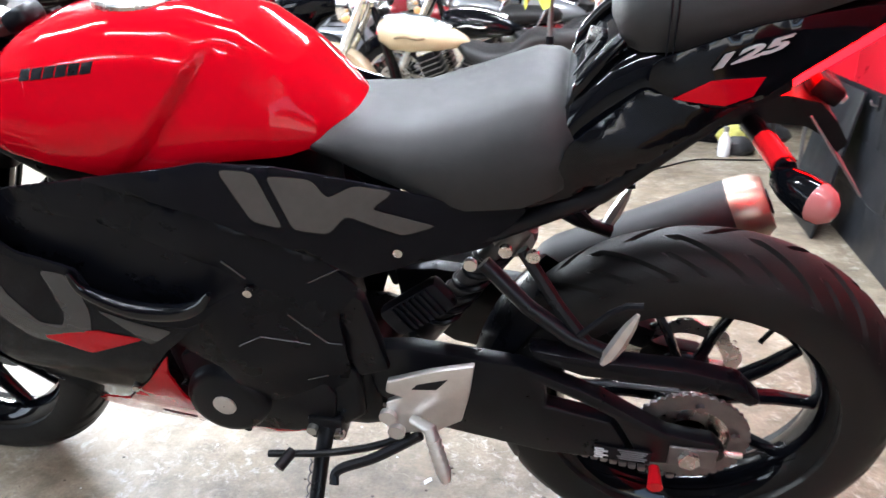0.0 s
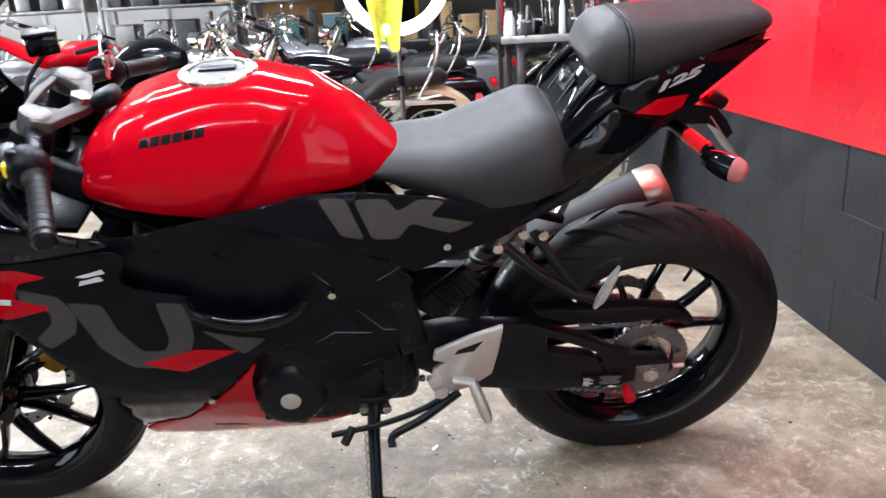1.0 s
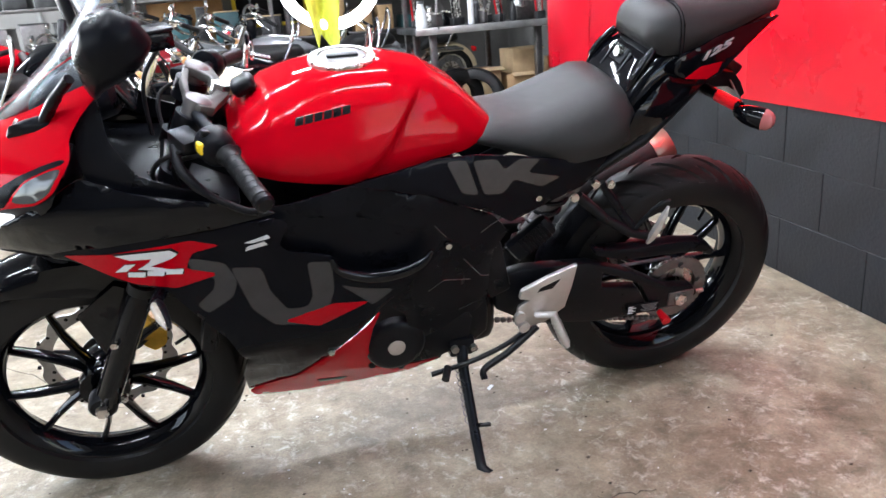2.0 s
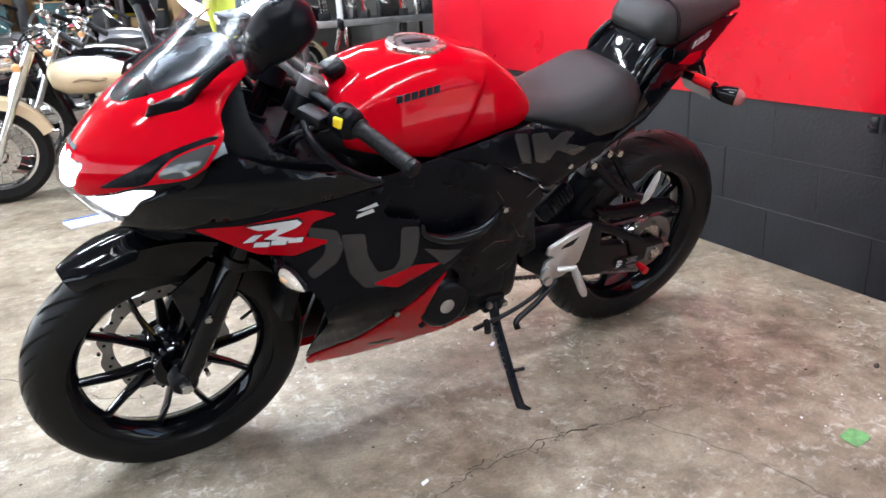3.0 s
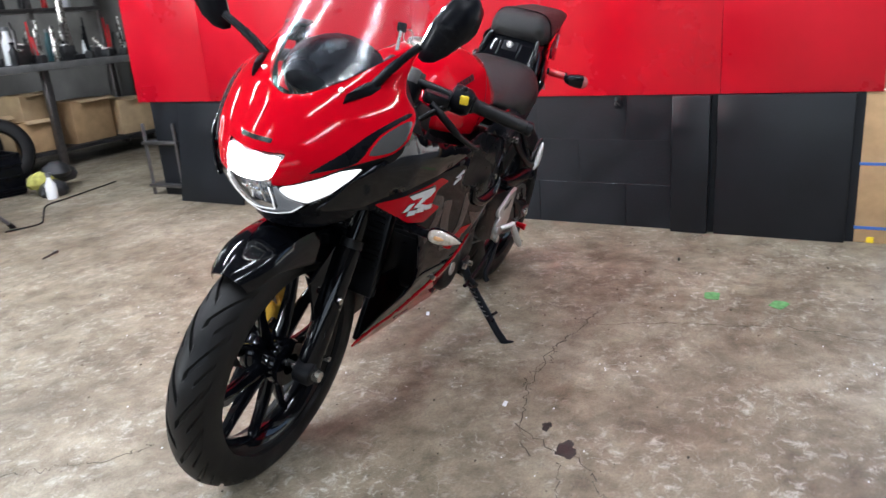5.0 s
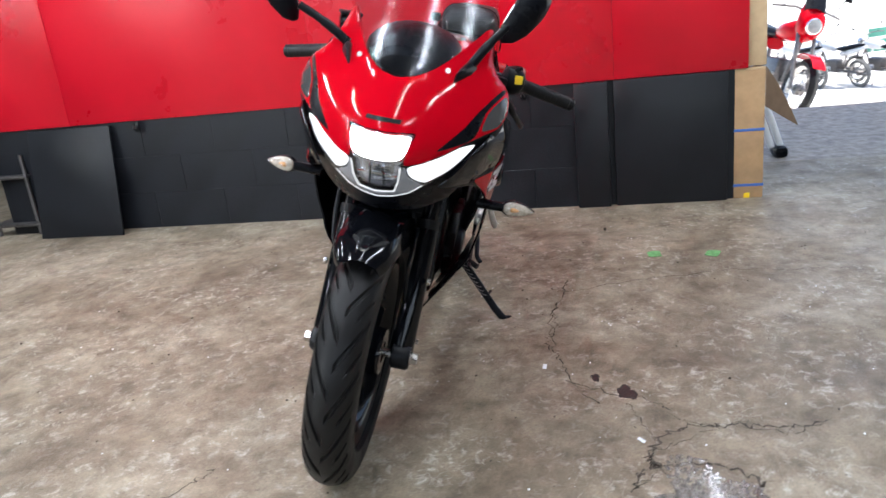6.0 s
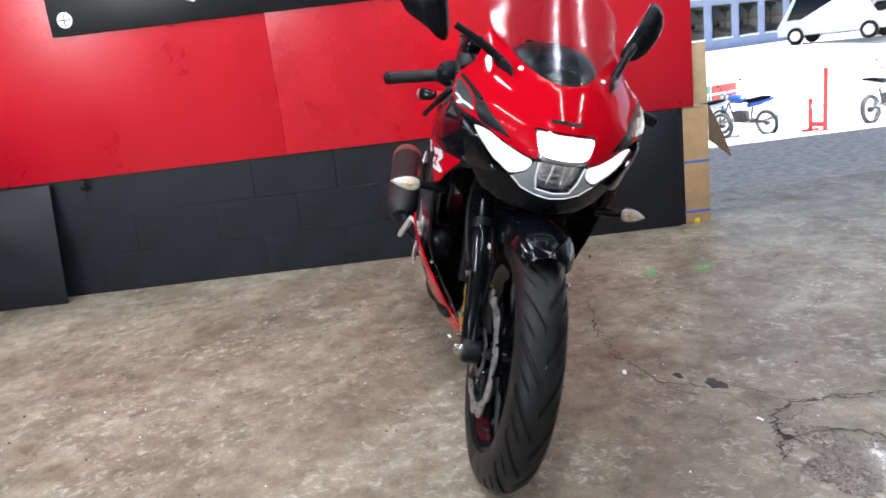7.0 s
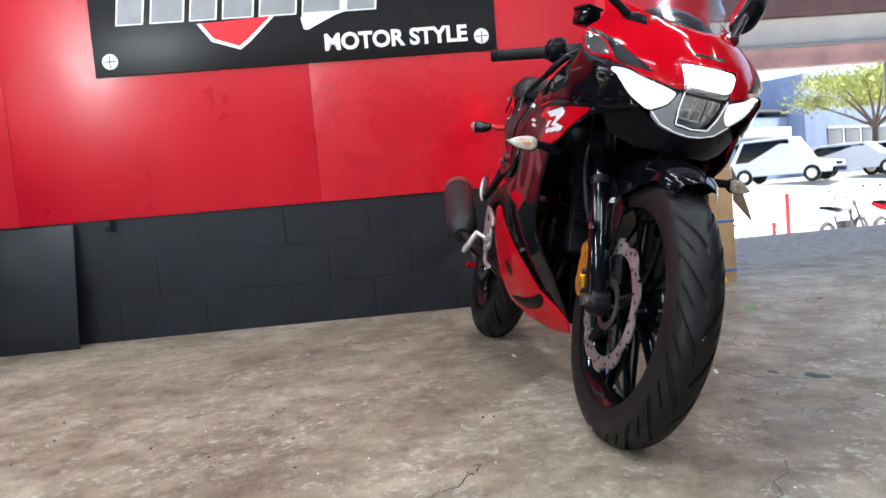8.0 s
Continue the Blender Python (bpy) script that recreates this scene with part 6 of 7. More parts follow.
def cruiser(m, paint, label, bags=False, studs=True, group="parked motorcycles"):
    """A heavy custom motorcycle, heading to -x, leaning a little."""
    b = thing("motorcycle", label, "motorcycle", m @ pose(0, 0, 0, 9), group=group)
    fc, rc = (-.83, 0, .32), (.80, 0, .31)
    laced_wheel("front_wheel", fc, .32, .11, b, False)
    laced_wheel("rear_wheel", rc, .31, .15, b, True)
    for s in (-1, 1):
        leg = part("fork_leg", tube([(fc[0], s * .1, fc[2]), (-.72, s * .1, .55), (-.52, s * .1, .98)], [.028, .027, .022], 12), CHROME, b, "chrome fork leg")
        part("fork_cover", tube([(-.66, s * .1, .68), (-.53, s * .1, .95)], .034, 12), CHROME, leg)
        hb = part("handlebar", tube(spline([(-.5, s * .03, .99), (-.49, s * .12, 1.07), (-.42, s * .28, 1.1), (-.28, s * .4, 1.02)], 5), .0125, 10), CHROME, b, "chrome handlebar")
        part("grip", tube([(-.36, s * .34, 1.065), (-.26, s * .42, 1.005)], .018, 12), RUBBERD, hb, "black grip")
        part("lever", tube([(-.43, s * .28, 1.08), (-.40, s * .38, 1.03), (-.33, s * .45, .98)], .007, 8), CHROME, hb)
        part("switch_box", boxm((-.4, s * .3, 1.085), (.05, .05, .045), pose(0, 0, 0, 0, 20, 0), .01), CHROME, hb)
        mr = part("mirror", tube([(-.42, s * .28, 1.09), (-.40, s * .33, 1.15)], .005, 8), CHROME, hb)
        part("mirror_head", loft([[Vector((-.4 + dx, s * (.36 + .055 * k * math.cos(a)), 1.165 + .034 * k * math.sin(a))) for a in (2 * math.pi * q / 14 for q in range(14))] for dx, k in ((-.02, .4), (-.012, .9), (0, 1), (.006, .95))]), CHROME, mr)
        part("indicator", lathe([(.001, -.03), (.02, -.025), (.028, 0), (.02, .02), (.001, .025)], 14, (-.62, s * .17, .86)), AMBER, b, "amber indicator")
        part("exhaust_pipe" if s > 0 else "primary_cover", tube(spline([(-.1, s * .16, .5), (-.02, s * .2, .3), (.3, s * .21, .24), (.9, s * .21, .26)], 5) if s > 0 else [(-.12, -.14, .32), (.25, -.14, .32)], [.035] * 16 if s > 0 else [.1, .11], 14), CHROME, b, "chrome exhaust pipe" if s > 0 else "chrome primary cover")
        part("footboard", boxm((-.25, s * .27, .22), (.34, .1, .018), pose(0, 0, 0, 0, -6, 0), .008), DARKSTEEL, b, "black footboard")
        part("fender_strut", plate([(.45, .60), (.52, .63), (.85, .64), (.96, .60), (.96, .57), (.5, .57)], s * .1, s * .112, .003), CHROME, b, "polished fender strut")
        part("shock", tube([(.45, s * .13, .42), (.62, s * .13, .56)], .03, 12), CHROME, b)
        if bags:
            part("saddle_bag", boxm((.78, s * .24, .5), (.5, .16, .3), None, .05, 3), paint, b, "hard saddle bag")
    head = part("headlamp", lathe([(.001, .09), (.06, .07), (.088, .02), (.09, -.05), (.08, -.055), (.001, -.05)], 24), CHROME, b, "chrome headlamp")
    head.matrix_basis = Matrix.Translation((-.66, 0, .9)) @ pose(0, 0, 0, 0, 0, -90)
    part("headlamp_glass", lathe([(.001, -.062), (.05, -.06), (.078, -.05), (.001, -.048)], 24), LENS, head)
    rings = []
    for x, w, z0, z1 in ((-.47, .04, .75, .80), (-.45, .09, .69, .83), (-.38, .135, .645, .855), (-.25, .145, .635, .85), (-.1, .13, .645, .82), (.02, .095, .665, .775), (.09, .045, .68, .735), (.11, .01, .69, .71)):
        rings.append([Vector((x, w * math.cos(a) ** 1 * 1.0, (z0 + z1) / 2 + (z1 - z0) / 2 * math.sin(a))) for a in (2 * math.pi * k / 22 for k in range(22))])
    tk = part("fuel_tank", loft(rings), paint, b, "teardrop fuel tank", 70)
    part("tank_console", loft([[Vector((x, .035 * math.cos(a), z + .02 * math.sin(a))) for a in (2 * math.pi * k / 10 for k in range(10))] for x, z in ((-.42, .84), (-.3, .853), (-.15, .835), (0, .785))]), CHROME, tk)
    for s in (-1, 1):
        part("tank_badge", tube(spline([(-.34, s * .138, .745), (-.27, s * .1435, .755), (-.2, s * .141, .742), (-.14, s * .134, .747)], 4), [.003] + [.009] * 11 + [.003], 8), EMBLEM if paint is CREAM else CHROME, tk, "small emblem")
    rings = []
    for x, w, z0, z1 in ((.04, .05, .66, .72), (.1, .12, .60, .71), (.22, .17, .56, .68), (.36, .18, .58, .69), (.46, .17, .61, .78), (.52, .13, .63, .80), (.62, .13, .66, .79), (.78, .12, .67, .79), (.88, .08, .68, .78), (.92, .02, .70, .74)):
        rings.append([Vector((x, w * (abs(math.cos(a)) ** .7) * (1 if math.cos(a) > 0 else -1), (z0 + z1) / 2 + (z1 - z0) / 2 * (abs(math.sin(a)) ** .8) * (1 if math.sin(a) > 0 else -1))) for a in (2 * math.pi * k / 20 for k in range(20))])
    st = part("seat", loft(rings), SEAT, b, "two-part black leather seat", 70)
    if studs:
        for k in range(9):
            t = k / 8
            part("stud", lathe([(.001, -.004), (.006, -.003), (.008, 0)], 8, (.14 + .34 * t, -.178 + .02 * abs(t - .6), .60 + .04 * t)), CHROME, st)
            part("stud", lathe([(.001, -.004), (.006, -.003), (.008, 0)], 8, (.55 + .3 * t, -.13 + .02 * t, .69)), CHROME, st)
    for c, a0, a1, R, w in ((fc, 150, 20, .36, .07), (rc, 140, 8, .36, .095)):
        rows = []
        for k in range(19):
            a = radians(a0 + (a1 - a0) * k / 18)
            row = []
            for u in (-1, -.9, -.5, 0, .5, .9, 1):
                rr = R - (.07 if abs(u) == 1 else .012 * u * u)
                row.append(Vector((c[0] + rr * math.cos(a), w * u, c[2] + rr * math.sin(a))))
            for u in (1, .9, .5, 0, -.5, -.9, -1):
                rr = R - .005 - (.065 if abs(u) == 1 else .012 * u * u)
                row.append(Vector((c[0] + rr * math.cos(a), w * u * .95, c[2] + rr * math.sin(a))))
            rows.append(row)
        part("fender", loft(rows), paint if c is rc or paint is CREAM else BLACKG, b, "painted fender", 50)
    eng = part("engine", boxm((0, 0, .36), (.42, .24, .2), None, .04, 3), DARKSTEEL, b, "V-twin engine with chrome covers")
    for sx, ang in ((-.1, -22), (.1, 22)):
        part("cylinder", boxm((sx * 1.25, 0, .55), (.13, .15, .2), pose(0, 0, 0, 0, ang, 0), .015), BLACKM, eng)
        for k in range(5):
            part("cooling_fin", boxm((sx * (1.0 + .13 * k), 0, .48 + .03 * k), (.16, .18, .007), pose(0, 0, 0, 0, ang, 0), .002), DARKSTEEL, eng)
        part("rocker_cover", boxm((sx * 1.6, 0, .655), (.13, .15, .05), pose(0, 0, 0, 0, ang, 0), .018), CHROME, eng)
    part("round_cover", lathe([(.001, -.19), (.07, -.185), (.095, -.17), (.1, -.12), (.001, -.12)], 28, (.02, 0, .34)), CHROME, eng, "round chrome cover")
    part("air_filter", lathe([(.001, .22), (.07, .215), (.085, .2), (.085, .13), (.001, .13)], 24, (0, 0, .58)), CHROME, eng)
    part("frame_rail", tube(spline([(-.5, 0, .9), (-.38, .05, .5), (-.28, .1, .2), (.4, .1, .2), (.55, .08, .45)], 5), .02, 10), BLACKG, b)
    part("frame_rail", tube(spline([(-.5, 0, .9), (-.38, -.05, .5), (-.28, -.1, .2), (.4, -.1, .2), (.55, -.08, .45)], 5), .02, 10), BLACKG, b)
    part("side_stand", tube([(-.1, -.15, .22), (-.02, -.3, .045)], .013, 8), CHROME, b, "side stand")
    tl = part("tail_lamp", boxm((1.13, 0, .56), (.05, .12, .06), None, .015), REDLENS, b, "red tail lamp")
    part("sissy_bar", tube(spline([(.72, -.11, .62), (.84, -.11, .85), (.86, 0, 1.02), (.84, .11, .85), (.72, .11, .62)], 6), .011, 10), CHROME, b, "chrome backrest hoop")
    for pts in ([(-.45, -.2, 1.05), (-.62, -.12, .95), (-.55, -.06, .7)], [(-.45, .2, 1.05), (-.6, .14, .9), (-.6, .1, .5)], [(-.42, -.28, 1.08), (-.55, -.05, 1.05), (-.45, .05, .85)]):
        part("cable", tube(spline(pts, 5), .006, 6), RUBBERD, b)
    return b


CR1 = cruiser(pose(-.33, 3.2, 0) @ Matrix.Scale(.9, 4), CREAM, "black custom motorcycle with a cream tank, parked")
cruiser(pose(-.15, 4.15, 0, 0, 0, 3) @ Matrix.Scale(.93, 4), BLACKG, "black custom motorcycle with chrome parts, parked", True)
cruiser(pose(-.75, 5.1, 0, 0, 0, -4), mat("deep_red_paint", (0.2, 0.01, 0.015), 0.25, coat=0.7), "dark red custom motorcycle with chrome parts, parked", False, False)
cruiser(pose(-2.6, 3.75, 0, 0, 0, 12), BLACKG, "black custom motorcycle with chrome bars, parked", False, False)
_c = cruiser(pose(-2.4, 4.8, 0, 0, 0, 6), mat("silver_paint", (0.42, 0.43, 0.45), 0.3, metal=0.6), "silver grey custom motorcycle with chrome bars, parked", True, False)
for k, (x, y, a) in enumerate(((-1.7, 6.1, 0), (.2, 6.0, 4), (-3.3, 6.0, -6), (-4.3, 4.4, 10), (-4.9, 5.6, 6), (-.6, 6.9, -3), (-2.6, 7.0, 5), (-4.6, 6.9, 0), (1.2, 7.0, 3), (-3.9, 3.3, 14))):
    copy_thing(_c if k % 2 else CR1, pose(x, y, 0, 0, 0, a) @ pose(0, 0, 0, 9))

# a red sports fairing of a bike among the parked ones
sp = thing("motorcycle", "red sports motorcycle with a raised tail, parked among others", "motorcycle", pose(-2.1, 4.25, 0, 0, 0, 165), group="parked motorcycles")
laced_wheel("front_wheel", (-.66, 0, .3), .3, .11, sp, True)
laced_wheel("rear_wheel", (.66, 0, .3), .3, .15, sp, True)
part("tail_unit", loft([[Vector((x, w * math.cos(a), z + h * math.sin(a))) for a in (2 * math.pi * k / 12 for k in range(12))] for x, w, h, z in ((.25, .12, .05, .82), (.5, .1, .05, .93), (.85, .04, .03, 1.09))]), RED, sp, "raised red tail unit")
part("fuel_tank", loft([[Vector((x, w * math.cos(a), z + h * math.sin(a))) for a in (2 * math.pi * k / 16 for k in range(16))] for x, w, h, z in ((-.35, .1, .06, .84), (-.2, .16, .1, .86), (0, .15, .1, .86), (.2, .08, .04, .82))]), RED, sp, "red fuel tank")
part("fairing", loft([[Vector((x, w * math.cos(a), z + h * math.sin(a))) for a in (2 * math.pi * k / 16 for k in range(16))] for x, w, h, z in ((-.85, .05, .06, .8), (-.7, .16, .13, .82), (-.5, .2, .2, .75), (-.2, .2, .22, .55), (.1, .14, .16, .45))]), BLACKG, sp, "black fairing")
for s in (-1, 1):
    part("fork_leg", tube([(-.66, s * .1, .3), (-.38, s * .1, .9)], .025, 10), DARKSTEEL, sp)
    part("grip", tube([(-.36, s * .15, .92), (-.25, s * .34, .88)], .017, 10), RUBBERD, sp)
part("paddock_stand", tube([(.66, -.12, .3), (.75, -.2, .02), (.75, .2, .02), (.66, .12, .3)], .015, 8), DARKSTEEL, sp)

# ring lamp on its tripod, with a cloth
rl = thing("ring_lamp", "large lit ring lamp on a tripod with a cloth", "lamp", pose(.215, 2.84, 0, 0, 0, -8))
part("ring_tube", tube(ring_pts((0, 0, 1.2), .272, 48), .032, 14, False), RINGON, rl, "glowing white ring")
part("ring_back", tube(ring_pts((0, .03, 1.2), .272, 48), .034, 10, False), WHITEP, rl)
part("mast", tube([(0, .03, .35), (0, .03, .95)], .013, 12), DARKSTEEL, rl, "black telescopic mast")
part("mast_clamp", tube([(0, .03, .62), (0, .03, .68)], .022, 12), BLACKS, rl)
for k, a in enumerate((-110, 20, 130)):
    d = Vector((math.cos(radians(a)), math.sin(radians(a)), 0))
    leg = part("tripod_leg", tube([Vector((0, .03, .42)) + d * .02, Vector((0, .03, 0)) + d * .42 + Vector((0, 0, .012))], .0105, 10), GREYL, rl, "grey tripod leg")
    part("leg_brace", tube([Vector((0, .03, .3)), Vector((0, .03, .2)) + d * .22], .006, 8), GREYL, leg)
    part("rubber_foot", tube([Vector((0, .03, .03)) + d * .4, Vector((0, .03, .0)) + d * .43], .014, 10), RUBBERD, leg)


def cloth_mesh(w, h, seed, sag=.05):
    """A draped cloth hanging in folds from its top edge."""
    rnd = random.Random(seed)
    ph = rnd.uniform(0, 6)
    def place(u, v, d):
        k = -v / h
        return Vector((u * (1 - .45 * k + .2 * math.sin(3 * u / w + ph) * k), sag * math.sin(18 * u / w * .4 + ph) * (0.3 + k) + .3 * sag * math.sin(40 * u + ph) - d, v - .06 * k * abs(u) / w))
    return sheet([(-w / 2, 0), (w / 2, 0), (w / 2 * .9, -h * .9), (w * .2, -h), (-w * .1, -h * .75), (-w / 2, -h * .95)], place, .004, .02)


rag = thing("cloth", "yellow-green cloth hung over the ring lamp", "cloth", pose(.155, 2.78, 1.09, 0, 0, 5))
part("cloth_sheet", cloth_mesh(.2, .27, 3), CLOTH, rag)
rag2 = thing("cloth", "faded yellow cloth draped over a small stand", "cloth", pose(-.22, 2.45, .335, 0, 0, -10))
part("cloth_sheet", cloth_mesh(.19, .25, 8, .07), CLOTH, rag2)
stool = thing("small_stand", "low dark stand with a green plastic foot", "stand", pose(-.2, 2.5, 0))
part("stand_body", lathe([(.001, -.0), (.05, .0), (.05, .02), (.02, .03), (.02, .28), (.06, .31), (.06, .33), (.001, .33)], 16), DARKFAB, stool)
stool.children[0].matrix_basis = pose(0, 0, 0, 90, 0, 0)
part("green_foot", boxm((.01, -.1, .045), (.04, .05, .09), pose(0, 0, 0, -12, 0, 0), .008), GREENP, stool, "bright green plastic foot")
bundle = thing("rag_heap", "heap of oily khaki rags on the floor", "rags", pose(-.45, 2.75, 0))
for k in range(5):
    r = random.Random(k)
    part("rag", loft([[Vector((r.uniform(-.01, .01) + w * math.cos(a) * (1 + .2 * math.sin(3 * a + k)), w * .8 * math.sin(a), z)) + Vector(((k - 2) * .07, (k % 2) * .08, .05 * (k % 3))) for a in (2 * math.pi * q / 14 for q in range(14))] for z, w in ((0, .1), (.03, .12), (.07, .1), (.1, .04))]), KHAKI if k % 2 else DARKFAB, bundle)
blk = thing("timber_block", "short pale timber block on the floor", "timber", pose(-.42, 2.33, 0, 0, 0, -38))
part("block", boxm((0, 0, .035), (.26, .09, .07), None, .004), WOOD, blk)
pap = thing("paper_pad", "white paper pad with a blue edge on the floor", "paper", pose(-.72, 2.4, 0, 0, 0, 12))
part("pad", boxm((0, 0, .006), (.2, .15, .012), None, .001), PAPER, pap)
part("pad_edge", boxm((0, .07, .014), (.19, .02, .004), None, .001), BLUET, pap)
bar = thing("loose_key", "small dark tool lying on the floor", "tool", pose(.32, 2.2, 0, 0, 0, 20))
part("tool_bar", tube([(-.05, 0, .006), (.05, .005, .006)], .005, 8), DARKSTEEL, bar)
part("tool_head", boxm((.05, .005, .007), (.025, .02, .012), None, .004), DARKSTEEL, bar)
cab = thing("floor_cable", "black cable lying across the floor", "cable", pose(0, 0, 0))
part("cable_run", tube(spline([(.55, 2.9, .006), (.72, 2.85, .006), (.85, 3.0, .006), (1.05, 3.25, .006), (1.25, 3.3, .006), (1.7, 3.4, .006)], 6), .005, 6), RUBBERD, cab)
bt = thing("spray_bottle", "white plastic bottle with a grey cap", "bottle", pose(1.22, 3.42, 0))
part("bottle_body", lathe([(.001, 0), (.045, 0), (.048, .02), (.048, .13), (.02, .18), (.018, .2), (.001, .2)], 18), WHITEP, bt)
part("bottle_cap", lathe([(.001, .2), (.022, .2), (.022, .24), (.001, .24)], 14), GREYL, bt)
for o in bt.children:
    o.matrix_basis = pose(0, 0, 0, 90, 0, 0) @ Matrix.Scale(.72, 4)
cr = thing("plastic_crate", "black plastic crate on the floor", "crate", pose(1.12, 3.98, 0, 0, 0, -12))
for dx, dy, sx, sy in ((0, -.15, .42, .015), (0, .15, .42, .015), (-.205, 0, .015, .3), (.205, 0, .015, .3)):
    part("crate_side", boxm((dx, dy, .15), (sx, sy, .26), None, .004), BLACKS, cr)
    for z in (.05, .13, .21, .275):
        part("crate_rib", boxm((dx, dy, z), (sx + .012, sy + .012, .018), None, .003), BLACKS, cr)
part("crate_floor", boxm((0, 0, .015), (.41, .3, .02), None, .003), BLACKS, cr)
gst = thing("green_stand", "small bright green plastic ramp", "ramp", pose(.82, 3.5, 0, 0, 0, 30))
part("ramp_body", plate([(-.03, 0), (.05, 0), (.03, .18), (-.01, .2)], -.03, .03, .006), GREENP, gst)

# workbench with parts on it
bench = thing("workbench", "steel-edged workbench crowded with parts", "workbench", pose(0, 0, 0))
part("bench_top", boxm((2.15, 4.72, .80), (2.3, .85, .05), None, .012), DARKFAB, bench)
part("bench_edge", boxm((2.15, 4.29, .80), (2.32, .02, .055), None, .006), ALLOYT, bench, "bright steel edge")
for x, y in ((1.15, 4.4), (2.03, 4.38), (3.2, 4.4), (1.15, 5.05), (3.2, 5.05)):
    part("bench_leg", boxm((x, y, .388), (.055, .055, .775), None, .006), DARKSTEEL, bench)
part("bench_shelf", boxm((2.15, 4.75, .14), (2.2, .7, .03), None, .005), DARKFAB, bench)
rnd = random.Random(11)


def part_pot(x, y, z, r, h, material, name, label, cat):
    t = thing(name, label, cat, pose(x, y, z, 0, 0, rnd.uniform(0, 90)), group="bench clutter")
    body = part("body", lathe([(.001, 0), (r * .9, 0), (r, h * .06), (r * rnd.uniform(.8, 1), h * .7), (r * .55, h * .85), (r * .5, h), (.001, h)], 16), material, t)
    body.matrix_basis = pose(0, 0, 0, 90, 0, 0)
    cp = part("top", lathe([(.001, h), (r * .6, h), (r * .6, h * 1.12), (.001, h * 1.12)], 12), rnd.choice((BLACKS, DARKSTEEL, REDLENS, GREYL)), t)
    cp.matrix_basis = pose(0, 0, 0, 90, 0, 0)
    return t


for k in range(34):
    x, y = 1.08 + 2.1 * (k % 17) / 17 + rnd.uniform(-.03, .03), 4.42 + .22 * (k // 17) + rnd.uniform(-.05, .08)
    kind = k % 3
    if kind == 0:
        part_pot(x, y, .826, rnd.uniform(.025, .05), rnd.uniform(.1, .28), rnd.choice((DARKFAB, STEEL, DARKSTEEL, TEAL, WHITEP)), "workshop_can", "small workshop can standing on the bench", "can")
    elif kind == 1:
        t = thing("machine_part", "dark metal machine part lying on the bench", "machine part", pose(x, y, .826, 0, 0, rnd.uniform(0, 180)), group="bench clutter")
        h = rnd.uniform(.06, .2)
        part("casting", boxm((0, 0, h / 2), (rnd.uniform(.06, .13), rnd.uniform(.05, .1), h), None, .012), rnd.choice((DARKFAB, BLACKM, DARKSTEEL)), t)
        part("spindle", tube([(0, 0, h * .6), (rnd.uniform(-.1, .1), .02, h + rnd.uniform(.02, .18))], .014, 8), rnd.choice((STEEL, DARKSTEEL)), t)
        part("flange", boxm((0, 0, h), (.08, .08, .015), pose(0, 0, 0, 10, 0, 30), .004), STEEL, t)
    else:
        t = thing("hand_tool", "hand tool standing in a holder on the bench", "tool", pose(x, y, .826, 0, 0, rnd.uniform(0, 180)), group="bench clutter")
        part("holder", boxm((0, 0, .03), (.06, .06, .06), None, .006), DARKFAB, t)
        for q in range(3):
            part("tool", tube([(.015 * (q - 1), 0, .03), (.03 * (q - 1), .02, .2 + .06 * q)], .007, 8), rnd.choice((STEEL, REDANO, BLACKM)), t)
vise = thing("bench_drill", "dark teal bench machine on the bench", "machine", pose(2.45, 4.6, .826))
part("column", tube([(0, 0, 0), (0, 0, .7)], .03, 14), STEEL, vise)
part("head", boxm((0, -.06, .62), (.2, .3, .24), None, .04, 3), TEAL, vise)
part("base", boxm((0, -.05, .02), (.2, .28, .04), None, .01), DARKFAB, vise)
# racks over the bench, with hanging parts
rack = thing("parts_rack", "steel rack full of hanging parts behind the bench", "rack", pose(0, 0, 0))
for z in (1.25, 1.6, 2.0):
    part("rack_shelf", boxm((2.2, 5.35, z), (2.2, .4, .03), None, .004), DARKSTEEL, rack)
for x in (1.1, 1.85, 2.6, 3.3):
    part("rack_post", boxm((x, 5.2, 1.05), (.04, .04, 2.1), None, .004), DARKSTEEL, rack)
for k in range(30):
    x, z = 1.15 + .07 * k, (1.266, 1.616, 2.016)[k % 3]
    part_pot(x, 5.3, z, rnd.uniform(.025, .05), rnd.uniform(.1, .26), rnd.choice((DARKFAB, WHITEP, CARD, TEAL, REDLENS, STEEL)), "shelf_can", "small can or jar on the rack", "can")
# boxes and tyres under the bench
def carton(x, y, z, sx, sy, sz, a, material, label):
    t = thing("carton", label, "box", pose(x, y, z, 0, 0, a), group="cartons")
    part("box_body", boxm((0, 0, sz / 2), (sx, sy, sz), None, .004), material, t)
    part("box_flap", boxm((sx * .1, -sy * .5 - .02, sz + .0), (sx * .9, .06, .004), pose(0, 0, 0, 25, 0, 0), .001), CARD2, t)
    part("box_tape", boxm((0, 0, sz + .001), (sx * 1.002, .05, .003), None, 0), CARD, t)


